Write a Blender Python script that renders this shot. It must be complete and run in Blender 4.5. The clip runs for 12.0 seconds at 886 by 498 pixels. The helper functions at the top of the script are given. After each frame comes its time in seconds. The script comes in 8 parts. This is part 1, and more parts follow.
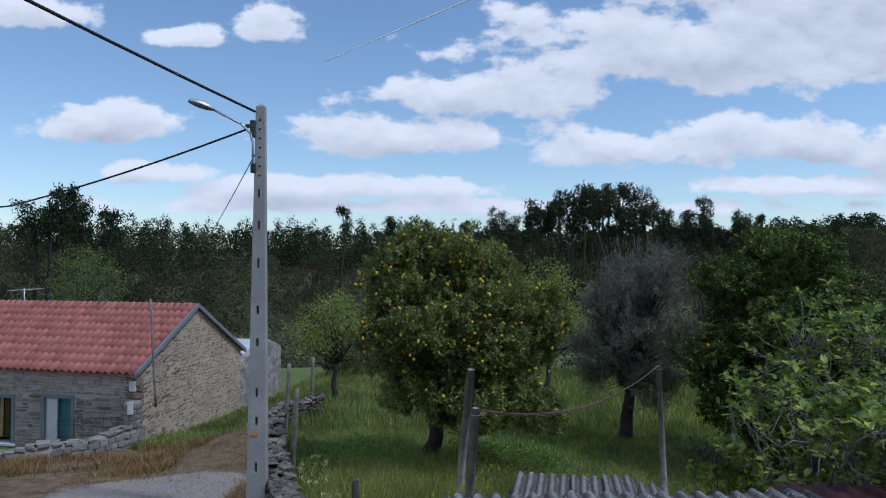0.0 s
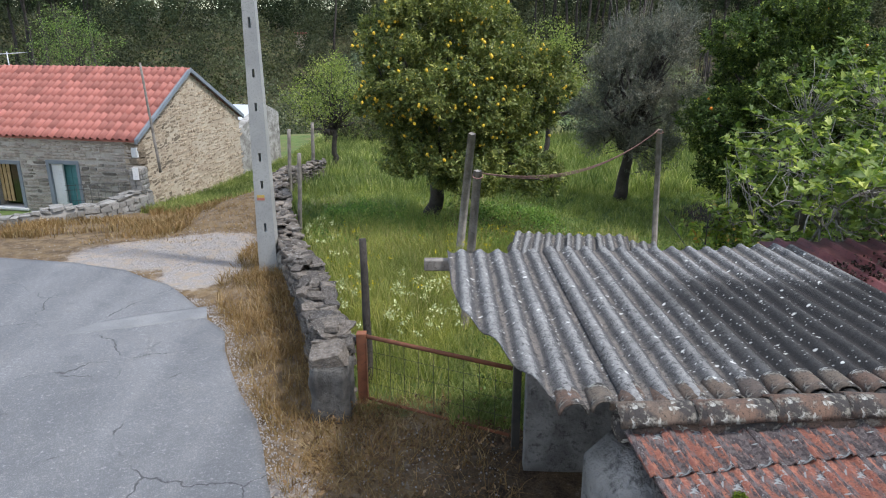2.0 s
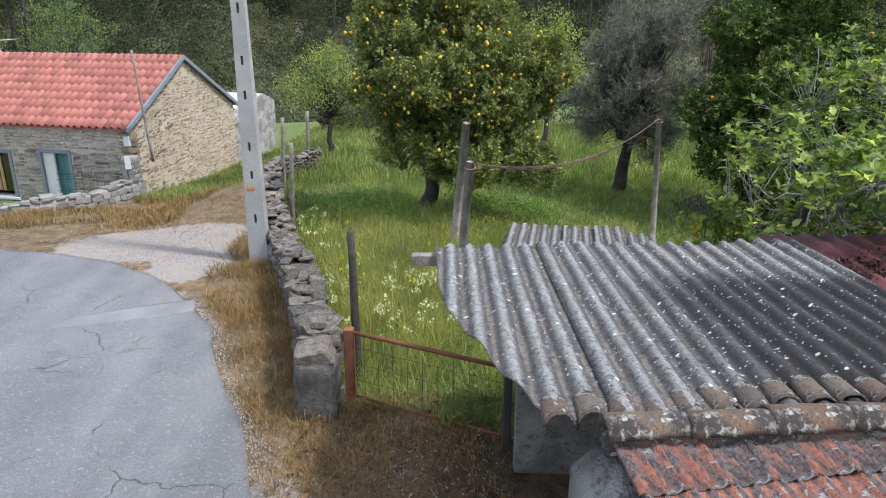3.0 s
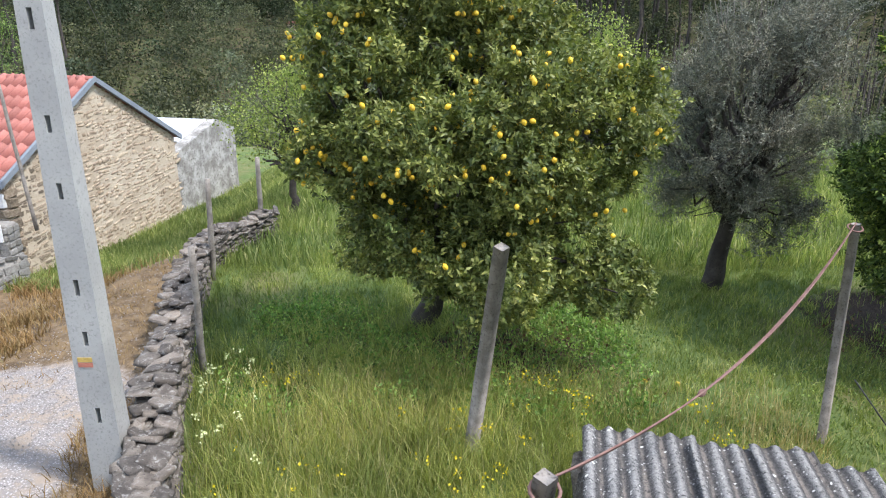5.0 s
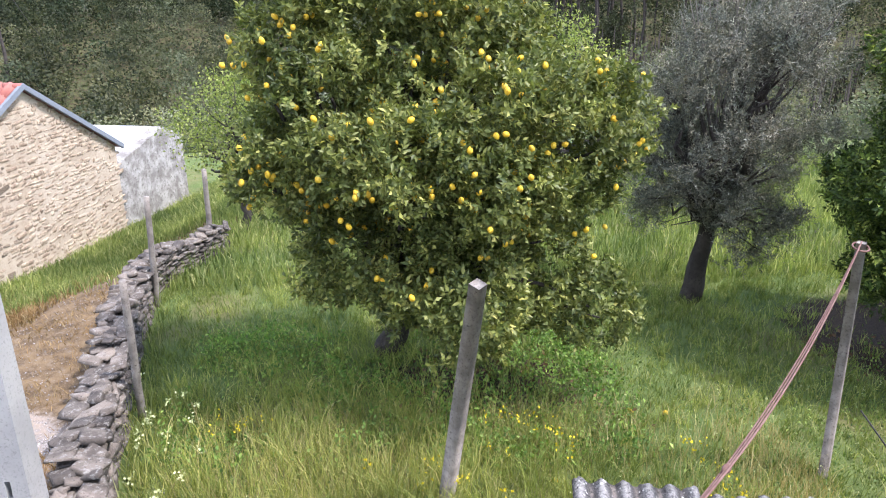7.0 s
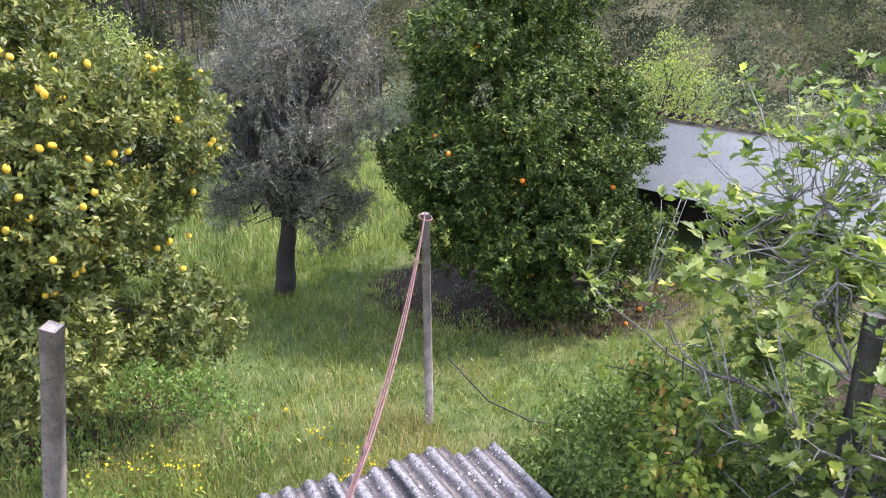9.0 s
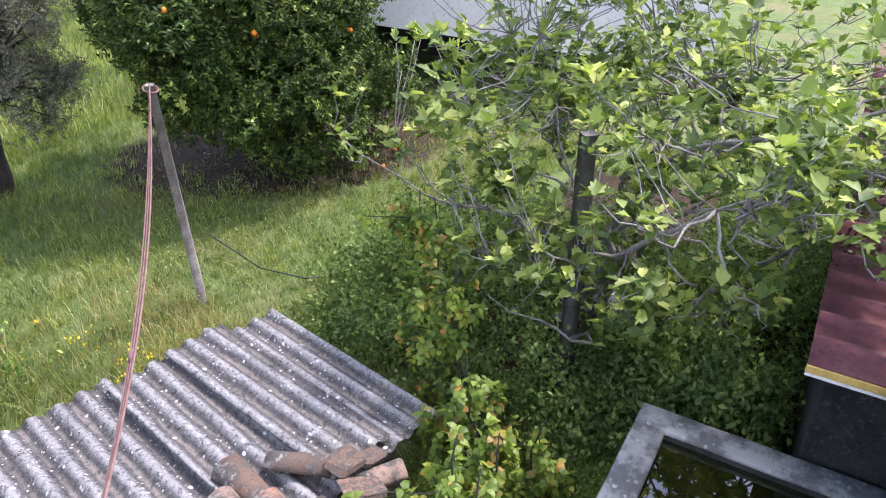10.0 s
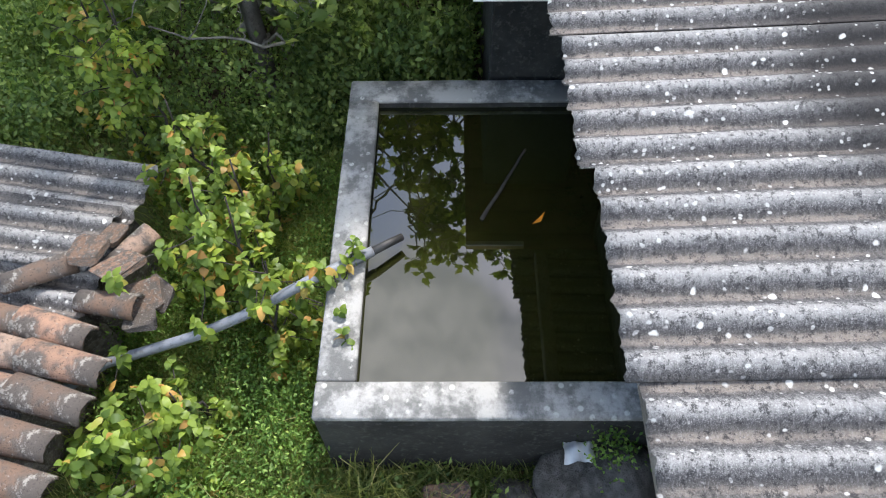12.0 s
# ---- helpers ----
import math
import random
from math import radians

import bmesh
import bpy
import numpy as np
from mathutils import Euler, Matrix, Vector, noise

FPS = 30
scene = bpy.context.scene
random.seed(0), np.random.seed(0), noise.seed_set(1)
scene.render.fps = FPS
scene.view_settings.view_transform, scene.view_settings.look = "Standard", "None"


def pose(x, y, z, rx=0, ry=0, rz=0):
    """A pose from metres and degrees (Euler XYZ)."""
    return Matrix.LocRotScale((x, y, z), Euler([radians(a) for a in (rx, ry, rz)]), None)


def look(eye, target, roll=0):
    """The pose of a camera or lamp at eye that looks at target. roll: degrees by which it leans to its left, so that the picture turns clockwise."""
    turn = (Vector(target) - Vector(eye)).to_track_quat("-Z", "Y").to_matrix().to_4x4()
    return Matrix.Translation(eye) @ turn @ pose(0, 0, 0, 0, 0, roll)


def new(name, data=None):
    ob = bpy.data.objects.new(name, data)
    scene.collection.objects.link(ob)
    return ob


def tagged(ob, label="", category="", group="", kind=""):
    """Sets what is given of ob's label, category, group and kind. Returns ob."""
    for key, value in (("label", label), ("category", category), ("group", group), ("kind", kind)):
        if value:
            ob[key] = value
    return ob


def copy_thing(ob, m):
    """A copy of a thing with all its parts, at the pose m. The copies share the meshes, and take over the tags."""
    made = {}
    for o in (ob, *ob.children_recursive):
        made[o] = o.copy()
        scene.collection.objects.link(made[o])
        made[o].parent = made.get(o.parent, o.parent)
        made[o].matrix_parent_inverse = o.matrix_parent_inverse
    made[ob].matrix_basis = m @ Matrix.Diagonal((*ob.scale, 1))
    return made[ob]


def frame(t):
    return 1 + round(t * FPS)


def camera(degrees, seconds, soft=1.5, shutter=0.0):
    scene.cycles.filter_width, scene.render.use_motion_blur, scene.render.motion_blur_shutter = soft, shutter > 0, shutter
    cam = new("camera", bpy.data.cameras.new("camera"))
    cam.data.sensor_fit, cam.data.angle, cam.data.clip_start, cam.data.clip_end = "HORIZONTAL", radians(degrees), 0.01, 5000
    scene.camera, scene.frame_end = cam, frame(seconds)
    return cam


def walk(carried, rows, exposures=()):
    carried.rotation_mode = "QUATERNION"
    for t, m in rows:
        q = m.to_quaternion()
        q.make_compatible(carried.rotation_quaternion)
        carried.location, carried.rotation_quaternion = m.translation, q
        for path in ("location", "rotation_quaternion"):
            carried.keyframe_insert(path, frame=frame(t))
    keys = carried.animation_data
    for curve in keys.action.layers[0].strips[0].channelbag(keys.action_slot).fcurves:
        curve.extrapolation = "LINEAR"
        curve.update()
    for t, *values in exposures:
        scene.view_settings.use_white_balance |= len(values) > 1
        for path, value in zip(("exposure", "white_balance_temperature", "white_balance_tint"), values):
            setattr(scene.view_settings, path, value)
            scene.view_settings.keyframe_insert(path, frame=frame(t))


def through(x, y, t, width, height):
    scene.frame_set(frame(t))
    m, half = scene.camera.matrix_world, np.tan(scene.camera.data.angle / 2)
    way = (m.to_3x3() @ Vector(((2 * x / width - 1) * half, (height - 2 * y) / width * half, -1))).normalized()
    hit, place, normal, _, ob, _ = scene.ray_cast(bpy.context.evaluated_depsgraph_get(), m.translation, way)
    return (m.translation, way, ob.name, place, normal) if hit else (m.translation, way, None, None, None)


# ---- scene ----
cam = camera(64.9, 12.0, soft=1.1)
PATH = [
    (0, (0.216, -0.994, 4.254), (0.199, 1.005, 4.304), 0.2),
    (0.5, (0.228, -0.978, 4.232), (0.212, 1.021, 4.17), 0.1),
    (1, (0.253, -1.003, 4.2), (0.241, 0.981, 3.951), 0.1),
    (1.5, (0.188, -0.979, 4.203), (0.177, 0.976, 3.78), 0.1),
    (2, (0.158, -0.978, 4.217), (0.149, 0.928, 3.612), 0.0),
    (2.5, (0.225, -0.947, 4.2), (0.217, 0.949, 3.562), 0.1),
    (2.7, (0.248, -0.934, 4.192), (0.239, 0.962, 3.555), 0.1),
    (4.3, (0.32, 2.697, 4.229), (0.298, 4.594, 3.596), -0.0),
    (4.5, (0.278, 3.43, 4.266), (0.256, 5.327, 3.633), -0.2),
    (5, (0.14, 5.315, 4.319), (0.129, 7.212, 3.686), 0.1),
    (5.5, (0.081, 6.093, 4.332), (0.076, 7.991, 3.701), 0.3),
    (6, (0.063, 6.14, 4.322), (0.055, 8.037, 3.689), 0.2),
    (6.5, (0.082, 6.123, 4.336), (0.087, 8.022, 3.708), 0.5),
    (6.7, (0.103, 6.123, 4.344), (0.133, 8.02, 3.712), 0.2),
    (8.5, (0.06, 6.43, 4.271), (0.92, 8.122, 3.64), 0.9),
    (8.8, (0.056, 6.426, 4.243), (1.123, 7.999, 3.621), 0.8),
    (9, (0.072, 6.397, 4.265), (1.25, 7.887, 3.64), 0.7),
    (9.5, (0.122, 6.395, 4.266), (1.505, 7.63, 3.515), 0.5),
    (10, (0.169, 6.372, 4.369), (1.644, 7.25, 3.343), 0.0),
    (10.5, (0.123, 6.346, 4.371), (1.587, 6.911, 3.131), -0.4),
    (11, (0.122, 6.333, 4.361), (1.458, 6.584, 2.894), -0.9),
    (11.5, (0.103, 6.318, 4.341), (1.266, 6.356, 2.715), -1.5),
    (12, (0.096, 6.312, 4.34), (1.257, 6.333, 2.712), -1.0),
]
EXPOSURE = [(0, -0.82, 5400, 12), (0.5, -0.78, 5400, 12), (1.0, -0.5, 5550, 12), (1.5, -0.32, 5850, 12), (2.0, 0.38, 6200, 11), (2.5, 0.57, 6250, 11), (4.5, 0.8, 6250, 12), (5.5, 1.0, 6130, 13), (6.7, 1.2, 6130, 18), (8.5, 1.45, 6080, 28), (9.5, 1.42, 6080, 28), (10.5, 1.25, 6200, 20), (11.2, 1.2, 6250, 13), (12, 1.15, 6350, 12)]
walk(cam, [(t, look(eye, target, roll)) for t, eye, target, roll in PATH], EXPOSURE)

# ---- light ----
SUN_DIR = Vector((0.70, -0.27, 1.20)).normalized()
sun = new("sun", bpy.data.lights.new("sun", "SUN"))
sun.data.energy, sun.data.angle, sun.data.color = 3.1, radians(5.0), (1.0, 0.95, 0.88)
sun.matrix_world = look(SUN_DIR * 60, (0, 0, 0))

world = bpy.data.worlds.new("sky")
scene.world = world
world.use_nodes = True
wn, wl = world.node_tree.nodes, world.node_tree.links
wn.clear()


def wnode(kind, **kw):
    n = wn.new(kind)
    for k, v in kw.items():
        n.inputs[k].default_value = v
    return n


w_sky = wn.new("ShaderNodeTexSky")
w_sky.sky_type, w_sky.sun_disc = "NISHITA", False
w_sky.sun_elevation = math.asin(SUN_DIR.z)
w_sky.sun_rotation = math.atan2(SUN_DIR.x, SUN_DIR.y)
w_sky.ozone_density, w_sky.dust_density, w_sky.air_density = 1.6, 0.5, 1.0
# cumulus deck: noise laid out on a plane far overhead
w_co = wn.new("ShaderNodeTexCoord")
w_sep = wn.new("ShaderNodeSeparateXYZ")
wl.new(w_co.outputs["Generated"], w_sep.inputs[0])
w_up = wn.new("ShaderNodeMath"); w_up.operation = "MAXIMUM"; w_up.inputs[1].default_value = 0.0
wl.new(w_sep.outputs["Z"], w_up.inputs[0])
w_add = wn.new("ShaderNodeMath"); w_add.operation = "ADD"; w_add.inputs[1].default_value = 0.36
wl.new(w_up.outputs[0], w_add.inputs[0])
w_dx = wn.new("ShaderNodeMath"); w_dx.operation = "DIVIDE"
w_dy = wn.new("ShaderNodeMath"); w_dy.operation = "DIVIDE"
wl.new(w_sep.outputs["X"], w_dx.inputs[0]); wl.new(w_add.outputs[0], w_dx.inputs[1])
wl.new(w_sep.outputs["Y"], w_dy.inputs[0]); wl.new(w_add.outputs[0], w_dy.inputs[1])
w_cmb = wn.new("ShaderNodeCombineXYZ")
wl.new(w_dx.outputs[0], w_cmb.inputs[0]); wl.new(w_dy.outputs[0], w_cmb.inputs[1])
w_map = wn.new("ShaderNodeMapping")
w_map.inputs["Location"].default_value = (3.4, 1.2, 0.0)
w_map.inputs["Scale"].default_value = (1.0, 1.35, 1.0)
wl.new(w_cmb.outputs[0], w_map.inputs[0])
w_n1 = wnode("ShaderNodeTexNoise", Scale=1.9, Detail=9.0, Roughness=0.55)
w_n2 = wnode("ShaderNodeTexNoise", Scale=1.9, Detail=9.0, Roughness=0.55)
# the same deck a little further up: thinner above means a lit cloud top, thicker above a grey base
w_shift = wn.new("ShaderNodeVectorMath"); w_shift.operation = "SCALE"; w_shift.inputs["Scale"].default_value = 0.955
wl.new(w_cmb.outputs[0], w_shift.inputs[0])
w_map2 = wn.new("ShaderNodeMapping")
w_map2.inputs["Location"].default_value = (3.4, 1.2, 0.0)
w_map2.inputs["Scale"].default_value = (1.0, 1.35, 1.0)
wl.new(w_shift.outputs[0], w_map2.inputs[0])
wl.new(w_map.outputs[0], w_n1.inputs["Vector"]); wl.new(w_map2.outputs[0], w_n2.inputs["Vector"])
w_dif = wn.new("ShaderNodeMath"); w_dif.operation = "SUBTRACT"
wl.new(w_n2.outputs["Fac"], w_dif.inputs[0]); wl.new(w_n1.outputs["Fac"], w_dif.inputs[1])
w_mid = wn.new("ShaderNodeMath"); w_mid.operation = "MULTIPLY_ADD"
w_mid.inputs[1].default_value, w_mid.inputs[2].default_value = 9.0, 0.42
wl.new(w_dif.outputs[0], w_mid.inputs[0])
w_r1 = wn.new("ShaderNodeValToRGB")
w_r1.color_ramp.elements[0].position, w_r1.color_ramp.elements[1].position = 0.475, 0.535
wl.new(w_n1.outputs["Fac"], w_r1.inputs[0])


def wmath(op, a, b=0.0, c=0.0):
    n = wn.new("ShaderNodeMath")
    n.operation = op
    for k, v in enumerate((a, b, c)):
        if isinstance(v, bpy.types.NodeSocket):
            wl.new(v, n.inputs[k])
        else:
            n.inputs[k].default_value = v
    return n.outputs[0]


# cumulus banks low over the valley: (across, up, half-width, half-height) as slopes seen looking north
BANKS = [(0.42, 0.31, 0.40, 0.085), (0.06, 0.245, 0.17, 0.045), (0.62, 0.40, 0.42, 0.10), (-0.07, 0.185, 0.19, 0.036), (0.24, 0.165, 0.11, 0.035), (0.47, 0.175, 0.23, 0.045),
         (0.66, 0.17, 0.16, 0.05), (-0.255, 0.345, 0.06, 0.035), (-0.51, 0.20, 0.13, 0.036), (-0.42, 0.13, 0.09, 0.022), (-0.62, 0.36, 0.12, 0.03), (-0.15, 0.11, 0.26, 0.024), (-0.38, 0.33, 0.07, 0.02), (0.02, 0.085, 0.6, 0.016), (0.55, 0.115, 0.24, 0.018)]
w_ahead = wmath("MAXIMUM", w_sep.outputs["Y"], 0.05)
w_u, w_v = wmath("DIVIDE", w_sep.outputs["X"], w_ahead), wmath("DIVIDE", w_sep.outputs["Z"], w_ahead)


def bank_density(v):
    """How thick the banks are at a slope: lens shapes with a flat base, frayed by noise."""
    best = None
    for x, z, a, b in BANKS:
        dx = wmath("MULTIPLY_ADD", w_u, 1 / a, -x / a)
        dz = wmath("MULTIPLY_ADD", v, 1 / b, -z / b)
        dz = wmath("MAXIMUM", dz, wmath("MULTIPLY", dz, -1.5))
        d = wmath("SUBTRACT", 1.0, wmath("SQRT", wmath("ADD", wmath("MULTIPLY", dx, dx), wmath("MULTIPLY", dz, dz))))
        best = d if best is None else wmath("MAXIMUM", best, d)
    pos = wn.new("ShaderNodeCombineXYZ")
    wl.new(w_u, pos.inputs[0]); wl.new(wmath("MULTIPLY", v, 1.7), pos.inputs[1])
    f1 = wnode("ShaderNodeTexNoise", Scale=9.0, Detail=9.0, Roughness=0.58)
    wl.new(pos.outputs[0], f1.inputs["Vector"])
    return wmath("ADD", wmath("MULTIPLY", best, 0.75), wmath("MULTIPLY_ADD", f1.outputs["Fac"], 2.4, -1.2))


w_here, w_above = bank_density(w_v), bank_density(wmath("ADD", w_v, 0.022))
w_front = wn.new("ShaderNodeMapRange"); w_front.interpolation_type = "SMOOTHSTEP"
w_front.inputs[1].default_value, w_front.inputs[2].default_value = 0.2, 0.5
wl.new(w_sep.outputs["Y"], w_front.inputs[0])
w_bank = wn.new("ShaderNodeMapRange"); w_bank.interpolation_type = "SMOOTHSTEP"
w_bank.inputs[1].default_value, w_bank.inputs[2].default_value = -0.08, 0.22
wl.new(w_here, w_bank.inputs[0])
w_cover = wn.new("ShaderNodeMix")
wl.new(w_front.outputs[0], w_cover.inputs[0]); wl.new(w_r1.outputs["Color"], w_cover.inputs[2]); wl.new(w_bank.outputs[0], w_cover.inputs[3])
w_shade = wn.new("ShaderNodeMix")
wl.new(w_front.outputs[0], w_shade.inputs[0]); wl.new(w_mid.outputs[0], w_shade.inputs[2])
wl.new(wmath("ADD", wmath("MULTIPLY", wmath("SUBTRACT", w_above, w_here), 0.55), wmath("MULTIPLY_ADD", w_here, 0.35, 0.36)), w_shade.inputs[3])
w_cc = wn.new("ShaderNodeValToRGB")
w_cc.color_ramp.elements[0].position, w_cc.color_ramp.elements[1].position = 0.2, 0.9
w_cc.color_ramp.elements[0].color = (9.6, 9.5, 9.5, 1)
w_cc.color_ramp.elements[1].color = (5.4, 5.6, 6.0, 1)
wl.new(w_shade.outputs[0], w_cc.inputs[0])
w_mix = wn.new("ShaderNodeMix"); w_mix.data_type = "RGBA"
wl.new(w_cover.outputs[0], w_mix.inputs[0])
w_gain = wn.new("ShaderNodeMix"); w_gain.data_type, w_gain.blend_type = "RGBA", "MULTIPLY"
w_gain.inputs[0].default_value = 1.0
w_gain.inputs[7].default_value = (1.62, 1.58, 1.45, 1)
wl.new(w_sky.outputs[0], w_gain.inputs[6])
wl.new(w_gain.outputs[2], w_mix.inputs[6]); wl.new(w_cc.outputs[0], w_mix.inputs[7])
w_bg = wnode("ShaderNodeBackground", Strength=0.145)
wl.new(w_mix.outputs[2], w_bg.inputs[0])
w_out = wn.new("ShaderNodeOutputWorld")
wl.new(w_bg.outputs[0], w_out.inputs[0])

# ---- materials ----
class Nodes:
    def __init__(self, name):
        self.m = bpy.data.materials.new(name)
        self.m.use_nodes = True
        self.t = self.m.node_tree
        self.t.nodes.clear()
        self.out = self.t.nodes.new("ShaderNodeOutputMaterial")
        self.p = self.t.nodes.new("ShaderNodeBsdfPrincipled")
        self.t.links.new(self.p.outputs[0], self.out.inputs[0])
        self.co = self.t.nodes.new("ShaderNodeTexCoord").outputs["Object"]

    def link(self, a, b):
        self.t.links.new(a, b)

    def put(self, sock, v):
        if isinstance(v, bpy.types.NodeSocket):
            self.link(v, sock)
        else:
            sock.default_value = v

    def stretch(self, x, y, z, src=None):
        n = self.t.nodes.new("ShaderNodeMapping")
        n.inputs["Scale"].default_value = (x, y, z)
        self.link(src or self.co, n.inputs[0])
        return n.outputs[0]

    def noise(self, scale, detail=5, rough=0.6, vec=None, dist=0.0):
        n = self.t.nodes.new("ShaderNodeTexNoise")
        n.inputs["Scale"].default_value, n.inputs["Detail"].default_value = scale, detail
        n.inputs["Roughness"].default_value, n.inputs["Distortion"].default_value = rough, dist
        self.link(vec or self.co, n.inputs["Vector"])
        return n.outputs["Fac"]

    def wander(self, scale):
        n = self.t.nodes.new("ShaderNodeTexNoise")
        n.inputs["Scale"].default_value, n.inputs["Detail"].default_value = scale, 4
        self.link(self.co, n.inputs["Vector"])
        return n.outputs["Color"]

    def cells(self, scale, vec=None, feature="F1", out="Distance", rand=1.0):
        n = self.t.nodes.new("ShaderNodeTexVoronoi")
        n.feature = feature
        n.inputs["Scale"].default_value = scale
        n.inputs["Randomness"].default_value = rand
        self.link(vec or self.co, n.inputs["Vector"])
        return n.outputs[out]

    def step(self, v, lo, hi, to0=0.0, to1=1.0):
        n = self.t.nodes.new("ShaderNodeMapRange")
        n.interpolation_type = "SMOOTHSTEP"
        self.link(v, n.inputs[0])
        n.inputs[1].default_value, n.inputs[2].default_value = lo, hi
        n.inputs[3].default_value, n.inputs[4].default_value = to0, to1
        return n.outputs[0]

    def math(self, op, a, b=0.0):
        n = self.t.nodes.new("ShaderNodeMath")
        n.operation = op
        self.put(n.inputs[0], a)
        self.put(n.inputs[1], b)
        return n.outputs[0]

    def mix(self, f, a, b, blend="MIX"):
        n = self.t.nodes.new("ShaderNodeMix")
        n.data_type, n.blend_type = "RGBA", blend
        self.put(n.inputs[0], f)
        for s, v in ((n.inputs[6], a), (n.inputs[7], b)):
            self.put(s, (*v, 1) if isinstance(v, tuple) and len(v) == 3 else v)
        return n.outputs[2]

    def ramp(self, v, *stops):
        n = self.t.nodes.new("ShaderNodeValToRGB")
        e = n.color_ramp.elements
        while len(e) < len(stops):
            e.new(0.5)
        for el, (pos, col) in zip(e, stops):
            el.position, el.color = pos, (*col, 1)
        self.link(v, n.inputs[0])
        return n.outputs[0]

    def attr(self, name):
        n = self.t.nodes.new("ShaderNodeAttribute")
        n.attribute_name = name
        return n.outputs["Fac"]

    def island(self):
        return self.t.nodes.new("ShaderNodeNewGeometry").outputs["Random Per Island"]

    def each(self):
        return self.t.nodes.new("ShaderNodeObjectInfo").outputs["Random"]

    def bump(self, v, strength=0.4, dist=0.01):
        n = self.t.nodes.new("ShaderNodeBump")
        n.inputs["Strength"].default_value, n.inputs["Distance"].default_value = strength, dist
        self.link(v, n.inputs["Height"])
        self.link(n.outputs[0], self.p.inputs["Normal"])

    def done(self, color, rough=0.8, metal=0.0, spec=0.5):
        c = (*color, 1) if isinstance(color, tuple) and len(color) == 3 else color
        self.put(self.p.inputs["Base Color"], c)
        self.put(self.p.inputs["Roughness"], rough)
        self.p.inputs["Metallic"].default_value = metal
        self.p.inputs["Specular IOR Level"].default_value = spec
        return self.m


def rough_mat(name, a, b, c=None, s1=2.0, s2=25.0, rough=0.85, bump=0.4, dist=0.01, metal=0.0, vary=0.0, spec=0.4):
    """Two-scale mottled surface: patches from a to b, grains to c."""
    n = Nodes(name)
    big = n.noise(s1, 6, 0.6)
    fine = n.noise(s2, 4, 0.7)
    col = n.mix(n.step(big, 0.35, 0.65), a, b)
    if c:
        col = n.mix(n.step(fine, 0.5, 0.72), col, c)
    if vary:
        col = n.mix(1.0, col, n.ramp(n.each(), (0, (1 - vary,) * 3), (1, (1 + vary * 0.4,) * 3)), "MULTIPLY")
    n.bump(n.math("ADD", fine, n.math("MULTIPLY", big, 0.6)), bump, dist)
    return n.done(col, rough, metal, spec)


def leaf_mat(name, dark, light, tip=None, through=0.35, rough=0.55, spec=0.28, patch=1.3, swing=0.2, share=0.8, tint=(1.15, 1.25, 0.65), tone=False):
    """Thin leaves: colour differs leaf by leaf, some light passes through."""
    n = Nodes(name)
    r = n.math("FRACT", n.math("ADD", n.island(), n.each()))
    col = n.ramp(r, (0.0, dark), (share, light), (1.0, tip or light))
    big = n.noise(patch, 3, 0.6)
    col = n.mix(1.0, col, n.ramp(big, (0.32, (1 - swing * 1.2, 1 - swing, 1 - swing * 1.2)), (0.68, (1 + swing, 1 + swing * 0.8, 1 + swing * 0.4))), "MULTIPLY")
    if tone:
        col = n.mix(1.0, col, n.ramp(n.attr("tone"), (0.0, (0.45, 0.5, 0.5)), (0.5, (1.0, 1.0, 0.95)), (0.8, (1.25, 1.15, 0.95)), (1.0, (1.7, 1.75, 1.75))), "MULTIPLY")
    n.done(col, rough, 0.0, spec)
    tr = n.t.nodes.new("ShaderNodeBsdfTranslucent")
    n.link(n.mix(1.0, col, tint, "MULTIPLY"), tr.inputs[0])
    mx = n.t.nodes.new("ShaderNodeMixShader")
    mx.inputs[0].default_value = through
    n.link(n.p.outputs[0], mx.inputs[1])
    n.link(tr.outputs[0], mx.inputs[2])
    n.link(mx.outputs[0], n.out.inputs[0])
    return n.m


